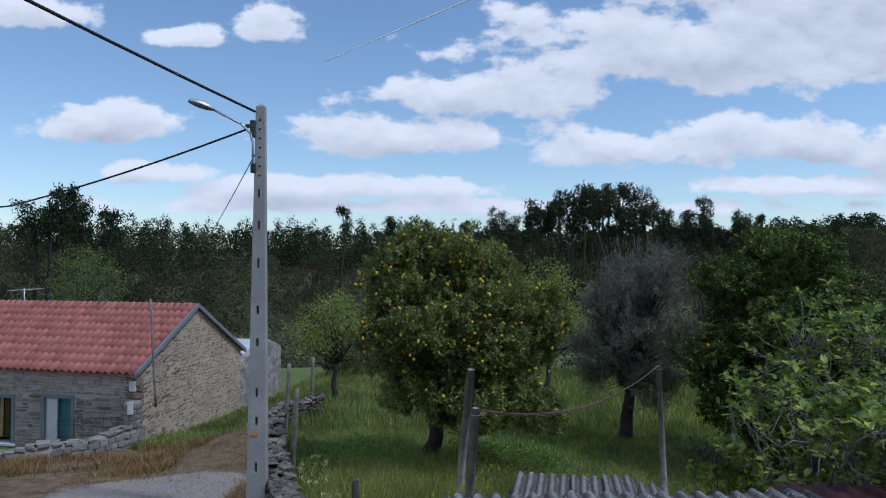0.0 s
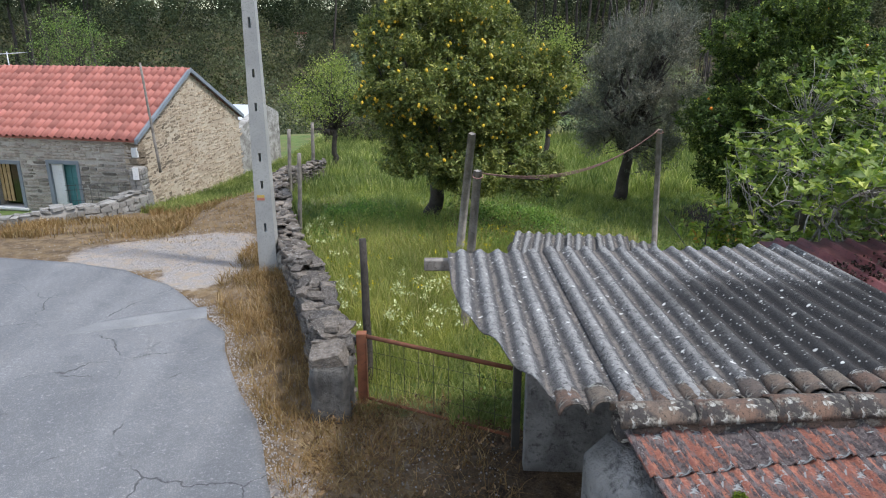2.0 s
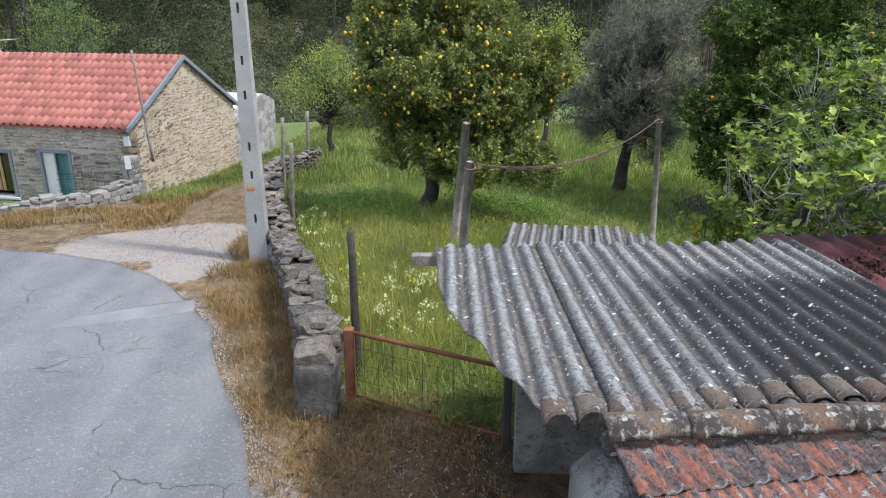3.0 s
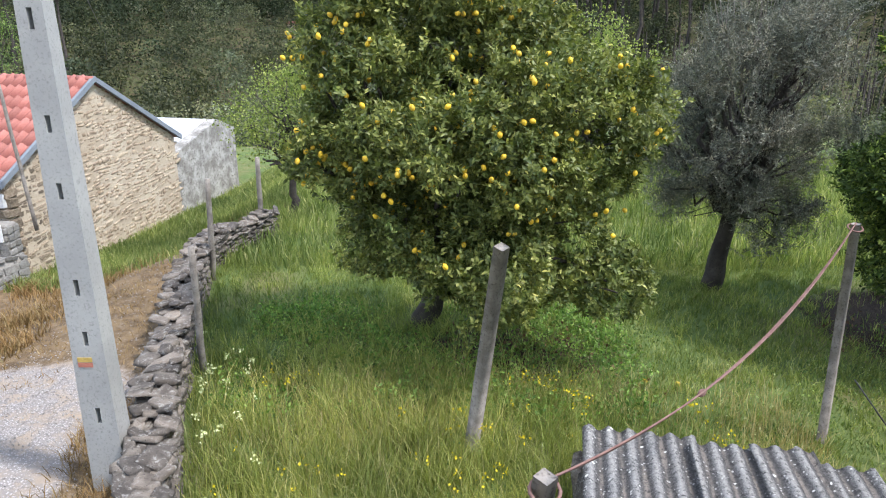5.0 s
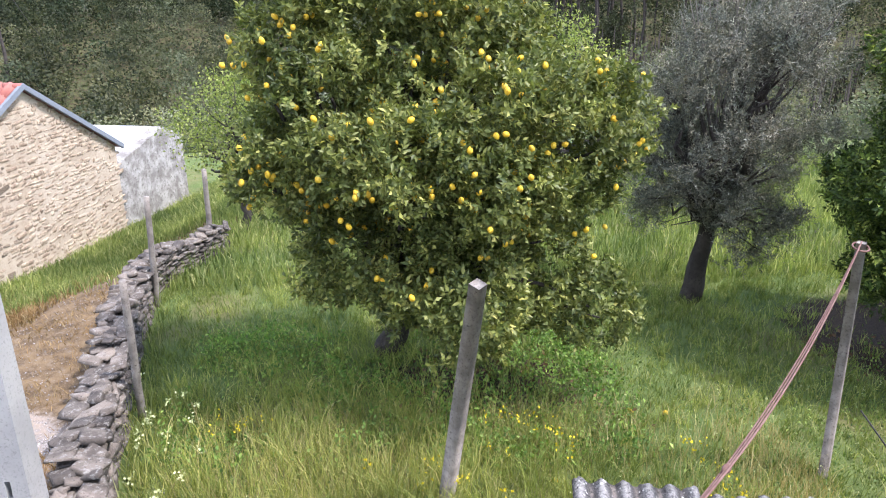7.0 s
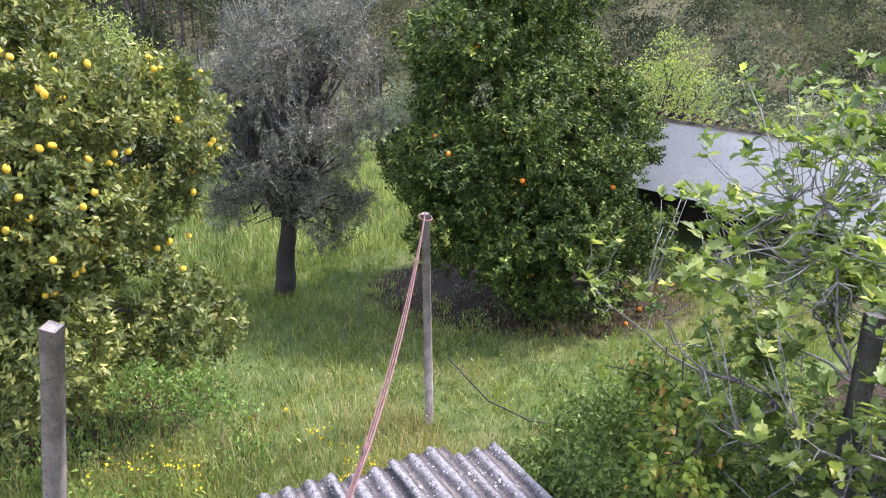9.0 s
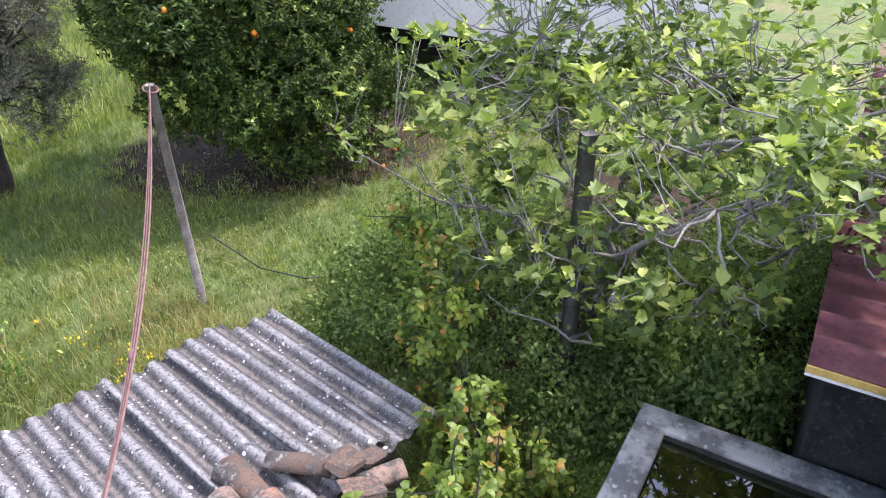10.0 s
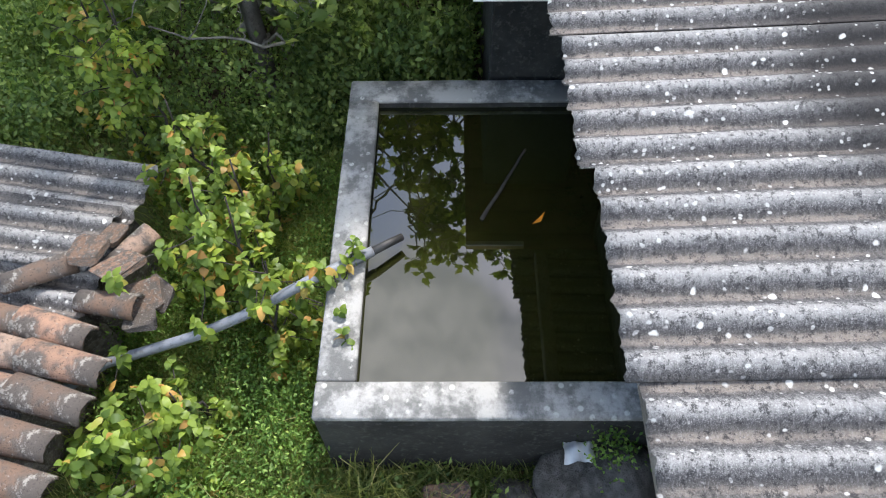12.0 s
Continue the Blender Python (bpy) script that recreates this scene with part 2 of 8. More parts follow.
def mat_ground():
    n = Nodes("earth_and_turf")
    dry, gravel, soil = n.attr("dry"), n.attr("gravel"), n.attr("soil")
    big, mid, fine = n.noise(0.5, 5), n.noise(3.5, 6, 0.65), n.noise(45, 4, 0.7)
    turf = n.mix(n.step(mid, 0.3, 0.7), (0.075, 0.12, 0.033), (0.14, 0.185, 0.06))
    turf = n.mix(n.step(big, 0.45, 0.7), turf, (0.17, 0.16, 0.07))
    straw = n.mix(n.step(mid, 0.3, 0.7), (0.085, 0.058, 0.034), (0.215, 0.15, 0.082))
    straw = n.mix(n.step(fine, 0.5, 0.75), straw, (0.26, 0.20, 0.125))
    straw = n.mix(n.step(n.noise(11, 6, 0.75), 0.52, 0.68, 0, 0.7), straw, (0.27, 0.235, 0.20))
    stones = n.cells(38)
    grav = n.mix(n.step(stones, 0.1, 0.5), (0.50, 0.47, 0.46), (0.25, 0.23, 0.215))
    grav = n.mix(n.step(mid, 0.42, 0.68), grav, (0.33, 0.27, 0.21))
    # bare soil, coloured dark enough to carry the shade under the trees
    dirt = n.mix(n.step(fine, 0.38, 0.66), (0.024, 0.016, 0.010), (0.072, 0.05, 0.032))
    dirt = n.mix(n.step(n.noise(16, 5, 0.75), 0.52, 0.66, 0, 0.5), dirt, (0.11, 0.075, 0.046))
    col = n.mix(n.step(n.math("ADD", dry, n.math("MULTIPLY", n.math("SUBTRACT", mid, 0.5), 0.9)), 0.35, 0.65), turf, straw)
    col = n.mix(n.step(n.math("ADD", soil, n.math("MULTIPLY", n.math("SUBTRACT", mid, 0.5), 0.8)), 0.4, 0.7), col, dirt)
    col = n.mix(n.step(n.math("ADD", gravel, n.math("MULTIPLY", n.math("SUBTRACT", mid, 0.5), 0.7)), 0.4, 0.6), col, grav)
    n.bump(n.math("ADD", fine, mid), 0.7, 0.03)
    return n.done(col, 0.95, 0, 0.2)


M_GROUND = mat_ground()


def mat_asphalt():
    n = Nodes("worn_asphalt")
    big, mid, grain = n.noise(0.35, 5), n.noise(2.2, 6, 0.7), n.noise(26, 5, 0.8)
    lanes = n.noise(0.8, 3, 0.5, n.stretch(1.6, 0.25, 1))
    grit = n.cells(75)
    col = n.mix(n.step(n.math("ADD", n.math("MULTIPLY", big, 0.5), n.math("MULTIPLY", lanes, 0.5)), 0.4, 0.62), (0.175, 0.18, 0.188), (0.275, 0.278, 0.282))
    col = n.mix(n.step(mid, 0.5, 0.72, 0, 0.5), col, (0.30, 0.295, 0.285))
    col = n.mix(n.step(mid, 0.45, 0.3, 0, 0.4), col, (0.115, 0.12, 0.13))
    col = n.mix(n.step(grit, 0.18, 0.5, 0, 0.55), col, (0.07, 0.072, 0.078))
    col = n.mix(n.step(grain, 0.54, 0.7, 0, 0.6), col, (0.42, 0.42, 0.42))
    warp = n.mix(0.35, n.co, n.wander(2.6), "ADD")
    crack = n.cells(0.5, warp, "DISTANCE_TO_EDGE")
    few = n.step(n.noise(0.7, 4), 0.46, 0.54)
    col = n.mix(n.math("MULTIPLY", n.step(crack, 0.001, 0.007, 0.75, 0.0), few), col, (0.035, 0.035, 0.037))
    craze = n.cells(5.0, warp, "DISTANCE_TO_EDGE")
    col = n.mix(n.math("MULTIPLY", n.step(craze, 0.01, 0.05, 0.3, 0.0), n.step(n.noise(1.1, 3), 0.62, 0.68)), col, (0.05, 0.05, 0.052))
    n.bump(n.math("ADD", n.math("MULTIPLY", grit, 0.7), grain), 0.7, 0.01)
    return n.done(col, 0.8, 0, 0.35)


M_ASPHALT = mat_asphalt()


def mat_fibre():
    """Weathered fibre-cement: black grime in patches, granular crests, round lichen spots; lit crests and shaded flanks
    painted in.
    """
    n = Nodes("lichened_fibre_cement")
    big, mid = n.noise(0.7, 5), n.noise(6, 6, 0.75, n.stretch(1, 0.3, 1))
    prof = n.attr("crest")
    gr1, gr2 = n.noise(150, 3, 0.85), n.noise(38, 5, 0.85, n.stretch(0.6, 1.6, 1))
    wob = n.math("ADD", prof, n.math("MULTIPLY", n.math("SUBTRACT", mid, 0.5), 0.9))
    # crests coloured as if lit, flanks as if shaded
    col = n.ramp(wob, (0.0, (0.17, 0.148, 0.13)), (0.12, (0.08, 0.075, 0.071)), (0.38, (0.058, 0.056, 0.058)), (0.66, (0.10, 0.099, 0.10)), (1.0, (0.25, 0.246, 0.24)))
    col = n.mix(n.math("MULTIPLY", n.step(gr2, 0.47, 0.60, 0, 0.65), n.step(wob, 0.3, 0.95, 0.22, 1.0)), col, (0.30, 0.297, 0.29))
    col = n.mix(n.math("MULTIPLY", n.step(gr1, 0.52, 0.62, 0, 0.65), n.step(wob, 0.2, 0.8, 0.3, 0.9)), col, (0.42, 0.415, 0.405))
    col = n.mix(n.step(n.noise(26, 6, 0.9), 0.50, 0.40, 0, 0.85), col, (0.026, 0.026, 0.028))
    grime = n.step(n.math("ADD", n.attr("grime"), n.math("MULTIPLY", n.math("SUBTRACT", big, 0.5), 0.9)), 0.2, 0.9, 0.0, 0.86)
    col = n.mix(grime, col, (0.022, 0.021, 0.021))
    warp = n.mix(0.06, n.co, n.wander(7.0), "ADD")
    spots = n.math("ADD", n.cells(8.0, warp), n.math("MULTIPLY", n.math("SUBTRACT", n.noise(11, 3), 0.42), 0.35))
    some = n.step(n.noise(1.8, 3), 0.36, 0.47)
    col = n.mix(n.math("MULTIPLY", n.step(spots, 0.10, 0.17, 1.0, 0.0), some), col, (0.60, 0.60, 0.57))
    spots2 = n.cells(22.0, warp)
    col = n.mix(n.math("MULTIPLY", n.step(spots2, 0.14, 0.24, 0.9, 0.0), n.step(mid, 0.44, 0.56)), col, (0.48, 0.48, 0.46))
    n.bump(n.math("ADD", gr2, n.math("ADD", mid, gr1)), 0.7, 0.008)
    return n.done(col, 0.92, 0, 0.2)


M_FIBRE = mat_fibre()
M_CONCRETE_POLE = rough_mat("pole_concrete", (0.272, 0.272, 0.264), (0.344, 0.344, 0.328), (0.208, 0.208, 0.2), 1.2, 40, 0.85, 0.3, 0.004)
M_CEMENT_COAT = rough_mat("old_cement_coat", (0.12, 0.118, 0.113), (0.22, 0.216, 0.206), (0.065, 0.063, 0.06), 3.0, 14, 0.95, 1.0, 0.04)

def mat_schist():
    n = Nodes("lichened_schist")
    big, mid, fine = n.noise(4, 5, 0.6, None), n.noise(16, 6, 0.75), n.noise(55, 4, 0.7)
    col = n.mix(n.step(big, 0.35, 0.65), (0.085, 0.077, 0.07), (0.18, 0.165, 0.148))
    col = n.mix(1.0, col, n.ramp(n.math("FRACT", n.math("ADD", n.each(), n.island())), (0, (0.6, 0.58, 0.58)), (0.6, (1.05, 1.0, 0.95)), (1, (1.5, 1.4, 1.3))), "MULTIPLY")
    col = n.mix(n.step(mid, 0.53, 0.64, 0, 0.7), col, (0.33, 0.325, 0.305))
    col = n.mix(n.step(fine, 0.45, 0.32, 0, 0.8), col, (0.04, 0.036, 0.033))
    n.bump(n.math("ADD", fine, n.math("ADD", mid, big)), 0.8, 0.015)
    return n.done(col, 0.93, 0, 0.25)


M_STONE = mat_schist()
M_STONE_WARM = rough_mat("ochre_schist", (0.22, 0.165, 0.115), (0.43, 0.355, 0.26), (0.12, 0.09, 0.065), 6, 34, 0.92, 0.7, 0.012, vary=0.65)
M_MORTAR_WARM = rough_mat("ochre_mortar", (0.37, 0.305, 0.225), (0.46, 0.395, 0.305), (0.27, 0.215, 0.155), 1.5, 26, 0.95, 0.6, 0.01)
M_MORTAR = rough_mat("grey_mortar", (0.21, 0.196, 0.175), (0.266, 0.252, 0.231), (0.154, 0.14, 0.126), 1.5, 26, 0.95, 0.6, 0.01)
M_TILE = rough_mat("red_clay_tile", (0.33, 0.112, 0.088), (0.40, 0.165, 0.135), (0.26, 0.08, 0.065), 2, 40, 0.75, 0.2, 0.003, vary=0.28)
M_WOOD_GREY = rough_mat("weathered_wood", (0.17, 0.15, 0.13), (0.275, 0.25, 0.222), (0.08, 0.068, 0.06), 6, 45, 0.95, 0.8, 0.008)
M_BARK = rough_mat("bark", (0.035, 0.03, 0.026), (0.07, 0.06, 0.052), (0.018, 0.016, 0.014), 5, 40, 0.95, 0.9, 0.02)
M_BARK_PALE = rough_mat("pale_lichened_bark", (0.13, 0.12, 0.105), (0.29, 0.28, 0.255), (0.06, 0.052, 0.046), 7, 50, 0.9, 0.6, 0.006)
M_TIN_RED = rough_mat("faded_red_sheet", (0.085, 0.022, 0.024), (0.15, 0.05, 0.052), (0.045, 0.02, 0.02), 2.6, 34, 0.7, 0.25, 0.003)
M_LEMON_LEAF = leaf_mat("lemon_leaf", (0.07, 0.10, 0.034), (0.215, 0.245, 0.08), (0.42, 0.42, 0.16), 0.26, 0.45, 0.3, 1.2, 0.35, 0.88, tone=True)
M_ORANGE_LEAF = leaf_mat("orange_leaf", (0.02, 0.042, 0.014), (0.115, 0.17, 0.044), (0.36, 0.43, 0.13), 0.16, 0.5, 0.16, 1.5, 0.4, 0.9, tone=True)
M_OLIVE_LEAF = leaf_mat("olive_leaf", (0.105, 0.11, 0.103), (0.20, 0.208, 0.195), (0.37, 0.38, 0.365), 0.15, 0.6, 0.15, 1.6, 0.35, 0.85, tint=(1.0, 1.05, 0.9), tone=True)
M_FIG_LEAF = leaf_mat("fig_leaf", (0.075, 0.125, 0.032), (0.22, 0.29, 0.075), (0.46, 0.50, 0.17), 0.36, 0.5, 0.3, 1.6, 0.4)
M_FRESH_LEAF = leaf_mat("fresh_leaf", (0.12, 0.17, 0.045), (0.30, 0.35, 0.11), (0.42, 0.45, 0.17), 0.45, 0.5)
M_WOODS = leaf_mat("far_foliage", (0.066, 0.076, 0.06), (0.094, 0.104, 0.08), (0.116, 0.125, 0.094), 0.35, 0.8, 0.05, 0.10, 0.4, tone=True)
M_PINE = leaf_mat("pine_needles", (0.020, 0.032, 0.018), (0.048, 0.066, 0.036), (0.08, 0.098, 0.05), 0.1, 0.8, 0.1)
M_GRASS = leaf_mat("grass_blade", (0.11, 0.155, 0.052), (0.265, 0.315, 0.12), (0.52, 0.50, 0.29), 0.45, 0.6, 0.2, 0.8, 0.42)
M_STRAW = leaf_mat("dry_grass_blade", (0.15, 0.09, 0.04), (0.30, 0.20, 0.10), (0.42, 0.33, 0.20), 0.2, 0.8, 0.1)


def mat_water():
    n = Nodes("dark_pond_water")
    n.bump(n.noise(5, 2), 0.015, 0.01)
    n.p.inputs["IOR"].default_value = 1.6
    return n.done((0.012, 0.013, 0.003), 0.02, 0, 0.8)


M_WATER = mat_water()


def mat_old_tile():
    """Fired clay gone grey, black and white with lichen."""
    n = Nodes("lichened_clay_tile")
    big, mid, fine = n.noise(6, 5, 0.7, n.stretch(1.3, 0.6, 1)), n.noise(19, 6, 0.75), n.noise(80, 4, 0.75)
    col = n.mix(n.step(mid, 0.35, 0.65), (0.37, 0.16, 0.105), (0.20, 0.082, 0.065))
    col = n.mix(1.0, col, n.ramp(n.each(), (0.0, (0.7, 0.66, 0.68)), (0.6, (1.0, 1.0, 1.0)), (1.0, (1.2, 1.25, 1.25))), "MULTIPLY")
    grime = n.mix(n.step(mid, 0.4, 0.62), (0.05, 0.042, 0.046), (0.15, 0.128, 0.125))
    along = n.noise(9, 5, 0.7, n.stretch(2.2, 0.45, 1))
    edge = n.math("ADD", n.math("MULTIPLY", big, 0.35), n.math("MULTIPLY", along, 0.65))
    col = n.mix(n.step(n.math("ADD", edge, n.math("MULTIPLY", n.math("SUBTRACT", n.each(), 0.5), 0.14)), 0.44, 0.52), col, grime)
    col = n.mix(n.step(fine, 0.47, 0.36, 0, 0.85), col, (0.035, 0.029, 0.029))
    crust = n.noise(11, 4, 0.6, None, 1.6)
    col = n.mix(n.step(crust, 0.60, 0.64, 0, 0.85), col, (0.26, 0.285, 0.29))
    pale = n.noise(60, 5, 0.7)
    col = n.mix(n.step(pale, 0.60, 0.67, 0, 0.7), col, (0.36, 0.33, 0.31))
    n.bump(n.math("ADD", fine, mid), 0.8, 0.008)
    return n.done(col, 0.93, 0, 0.2)


def mat_stack_tile():
    n = Nodes("weathered_barrel_tile")
    big, mid, fine = n.noise(4.5, 5, 0.65), n.noise(13, 6, 0.75), n.noise(70, 4, 0.75)
    base = n.ramp(n.each(), (0.0, (0.085, 0.072, 0.062)), (0.35, (0.15, 0.098, 0.07)), (0.75, (0.30, 0.18, 0.125)), (1.0, (0.24, 0.205, 0.17)))
    col = n.mix(n.step(big, 0.42, 0.58), base, (0.085, 0.074, 0.066))
    col = n.mix(n.step(mid, 0.54, 0.64, 0, 0.75), col, (0.29, 0.275, 0.245))
    col = n.mix(n.step(fine, 0.46, 0.36, 0, 0.8), col, (0.04, 0.035, 0.032))
    n.bump(n.math("ADD", fine, mid), 0.7, 0.008)
    return n.done(col, 0.93, 0, 0.2)


def mat_tank():
    n = Nodes("lichened_tank_cement")
    big, mid, fine = n.noise(3.4, 6, 0.7), n.noise(11, 6, 0.75), n.noise(70, 4, 0.7)
    col = n.mix(n.step(big, 0.42, 0.58), (0.13, 0.13, 0.124), (0.33, 0.326, 0.31))
    col = n.mix(n.step(mid, 0.5, 0.7, 0, 0.8), col, (0.20, 0.196, 0.185))
    sp = n.cells(14)
    col = n.mix(n.math("MULTIPLY", n.step(sp, 0.17, 0.28, 0.9, 0.0), n.step(mid, 0.44, 0.58)), col, (0.44, 0.44, 0.41))
    n.bump(n.math("ADD", fine, mid), 0.6, 0.006)
    return n.done(col, 0.92, 0, 0.25)


def mat_ridge():
    n = Nodes("dirty_ridge_clay")
    big, mid, fine = n.noise(5, 5, 0.65), n.noise(17, 6, 0.72), n.noise(75, 4, 0.75)
    base = n.ramp(n.each(), (0.0, (0.10, 0.085, 0.075)), (0.5, (0.17, 0.105, 0.075)), (1.0, (0.15, 0.13, 0.105)))
    col = n.mix(n.step(big, 0.42, 0.6), base, (0.055, 0.05, 0.048))
    col = n.mix(n.step(mid, 0.52, 0.62, 0, 0.85), col, (0.25, 0.235, 0.20))
    col = n.mix(n.step(fine, 0.46, 0.36, 0, 0.85), col, (0.028, 0.026, 0.025))
    pale = n.noise(15, 5, 0.6, None, 0.8)
    col = n.mix(n.step(pale, 0.61, 0.66, 0, 0.8), col, (0.42, 0.42, 0.385))
    n.bump(n.math("ADD", fine, mid), 0.8, 0.01)
    return n.done(col, 0.94, 0, 0.2)


M_RIDGE = mat_ridge()
M_OLD_TILE, M_BARREL, M_TANK = mat_old_tile(), mat_stack_tile(), mat_tank()
M_RUST = rough_mat("rusty_iron", (0.144, 0.054, 0.027), (0.234, 0.09, 0.045), (0.081, 0.045, 0.0315), 5, 40, 0.85, 0.5, 0.003)
M_DARK_IRON = rough_mat("dark_iron", (0.05, 0.05, 0.05), (0.08, 0.075, 0.07), None, 5, 40, 0.6, 0.2, 0.002, 0.6)
M_GALV = rough_mat("galvanised_steel", (0.42, 0.43, 0.45), (0.52, 0.53, 0.54), None, 6, 60, 0.45, 0.1, 0.001, 0.8)
M_CABLE = rough_mat("black_cable", (0.018, 0.018, 0.02), (0.03, 0.03, 0.03), None, 20, 90, 0.6, 0.2, 0.001)
M_PVC = rough_mat("grey_plastic_pipe", (0.15, 0.165, 0.19), (0.20, 0.215, 0.24), (0.11, 0.115, 0.12), 3, 30, 0.5, 0.1, 0.001)
M_ROPE = rough_mat("faded_rope", (0.15, 0.08, 0.068), (0.21, 0.125, 0.105), (0.13, 0.075, 0.065), 14, 90, 0.9, 0.5, 0.002)
M_BLUE_PAINT = rough_mat("grey_blue_paint", (0.17, 0.195, 0.225), (0.20, 0.225, 0.255), (0.13, 0.145, 0.165), 2, 40, 0.7, 0.1, 0.001)
M_WHITE_PAINT = rough_mat("white_limewash", (0.561, 0.57, 0.578), (0.646, 0.646, 0.637), (0.468, 0.459, 0.442), 1.4, 18, 0.85, 0.3, 0.004)
M_WHITE_WORN = rough_mat("worn_limewash_over_stone", (0.20, 0.19, 0.172), (0.40, 0.39, 0.365), (0.10, 0.09, 0.075), 3.4, 13, 0.94, 0.9, 0.03)
M_WHITE_SHEET = rough_mat("pale_metal_sheet", (0.465, 0.495, 0.525), (0.54, 0.562, 0.585), None, 0.8, 20, 0.5, 0.1, 0.001)
M_TEAL = rough_mat("teal_door_paint", (0.05, 0.16, 0.17), (0.07, 0.20, 0.21), None, 3, 30, 0.5, 0.1, 0.001)
M_CURTAIN = rough_mat("ochre_curtain_cloth", (0.30, 0.20, 0.09), (0.38, 0.27, 0.14), None, 6, 60, 0.9, 0.2, 0.002)
# near-black colour standing for the darkness inside rooms and the tank
M_DARK = rough_mat("painted_interior_shade", (0.03, 0.03, 0.03), (0.05, 0.045, 0.04), None, 2, 20, 0.9, 0.2, 0.002)
M_LEMON = rough_mat("lemon_peel", (0.72, 0.46, 0.02), (0.78, 0.55, 0.05), (0.66, 0.34, 0.02), 9, 160, 0.5, 0.25, 0.001, vary=0.3)
M_ORANGE = rough_mat("orange_peel", (0.72, 0.20, 0.01), (0.80, 0.27, 0.02), None, 9, 160, 0.5, 0.25, 0.001, vary=0.2)
M_CHERRY_LEAF = leaf_mat("reddish_young_leaf", (0.09, 0.155, 0.03), (0.27, 0.36, 0.07), (0.47, 0.25, 0.09), 0.42, 0.45, 0.3, 3.0, 0.3, 0.86, tone=True)
M_HERB = leaf_mat("lush_herb_leaf", (0.065, 0.115, 0.038), (0.185, 0.265, 0.085), (0.33, 0.42, 0.15), 0.38, 0.5, 0.25, 1.5, 0.35)
M_LUSH = leaf_mat("bright_weed_leaf", (0.085, 0.16, 0.04), (0.20, 0.33, 0.085), (0.36, 0.48, 0.15), 0.4, 0.5, 0.25, 2.5, 0.4)
M_DEAD_LEAF = leaf_mat("fallen_leaf", (0.09, 0.055, 0.034), (0.19, 0.12, 0.07), (0.34, 0.24, 0.15), 0.1, 0.8, 0.1)
M_WHITE_FLOWER = leaf_mat("white_flower", (0.42, 0.47, 0.22), (0.60, 0.63, 0.38), None, 0.2, 0.7, 0.2)
M_YELLOW_FLOWER = leaf_mat("yellow_flower", (0.62, 0.48, 0.02), (0.72, 0.58, 0.03), None, 0.2, 0.7, 0.2)
M_TWIG = rough_mat("bare_twig", (0.16, 0.145, 0.13), (0.22, 0.20, 0.18), None, 6, 40, 0.95, 0.3, 0.004)
M_SHRUB = leaf_mat("grey_green_shrub", (0.145, 0.158, 0.13), (0.175, 0.19, 0.155), (0.21, 0.222, 0.185), 0.38, 0.8, 0.05, 0.28, 0.35, tone=True)
M_MOSS = leaf_mat("moss", (0.06, 0.10, 0.01), (0.12, 0.16, 0.02), None, 0.1, 0.9, 0.1)
M_RED_MARK = rough_mat("red_paint_mark", (0.36, 0.12, 0.085), (0.42, 0.16, 0.11), (0.25, 0.15, 0.12), 20, 90, 0.8)
M_YELLOW_MARK = rough_mat("yellow_paint_mark", (0.42, 0.29, 0.07), (0.50, 0.36, 0.10), (0.30, 0.24, 0.12), 20, 90, 0.8)
M_TALL = leaf_mat("yellowing_grass_blade", (0.18, 0.21, 0.066), (0.38, 0.395, 0.13), (0.62, 0.54, 0.30), 0.45, 0.6, 0.2, 0.8, 0.35)
M_PEBBLE = rough_mat("pale_gravel", (0.40, 0.37, 0.35), (0.58, 0.55, 0.53), (0.28, 0.25, 0.23), 4, 40, 0.9, vary=0.4)
# near-black cement: algae stain on the tank, with shade put into the colour
M_DARK_CEMENT = rough_mat("shade_and_algae_cement", (0.014, 0.014, 0.013), (0.034, 0.034, 0.031), (0.06, 0.06, 0.054), 2.5, 24, 0.92, 0.5, 0.008)
M_PATCH = rough_mat("patched_asphalt", (0.18, 0.184, 0.19), (0.225, 0.228, 0.23), (0.10, 0.10, 0.103), 2, 60, 0.85, 0.5, 0.006)

M_LITTER = leaf_mat("rotting_leaf", (0.018, 0.013, 0.012), (0.045, 0.032, 0.028), (0.16, 0.13, 0.11), 0.05, 0.9, 0.1)
M_VAPOUR = rough_mat("ice_cloud_white", (0.82, 0.82, 0.82), (0.86, 0.86, 0.86), None, 2, 20, 1.0, 0.0, 0.001)
M_STUCCO_PIER = rough_mat("blackened_block", (0.05, 0.047, 0.044), (0.12, 0.115, 0.107), (0.03, 0.028, 0.026), 7, 28, 0.95, 0.9, 0.02)
M_OLD_POST = rough_mat("greyed_dark_timber", (0.085, 0.078, 0.074), (0.15, 0.14, 0.132), (0.045, 0.04, 0.038), 6, 40, 0.95, 0.7, 0.006)
M_FRONT_STONE = rough_mat("grey_brown_schist", (0.24, 0.205, 0.175), (0.42, 0.375, 0.325), (0.11, 0.09, 0.078), 5, 30, 0.92, 0.7, 0.012, vary=0.6)
M_PATIO = rough_mat("pale_rubble", (0.20, 0.19, 0.175), (0.33, 0.32, 0.295), (0.15, 0.14, 0.13), 7, 30, 0.92, 0.7, 0.012, vary=0.3)
M_FRONT_MORTAR = rough_mat("pale_grey_mortar", (0.36, 0.335, 0.295), (0.44, 0.41, 0.365), (0.23, 0.2, 0.165), 1.5, 26, 0.95, 0.6, 0.01)
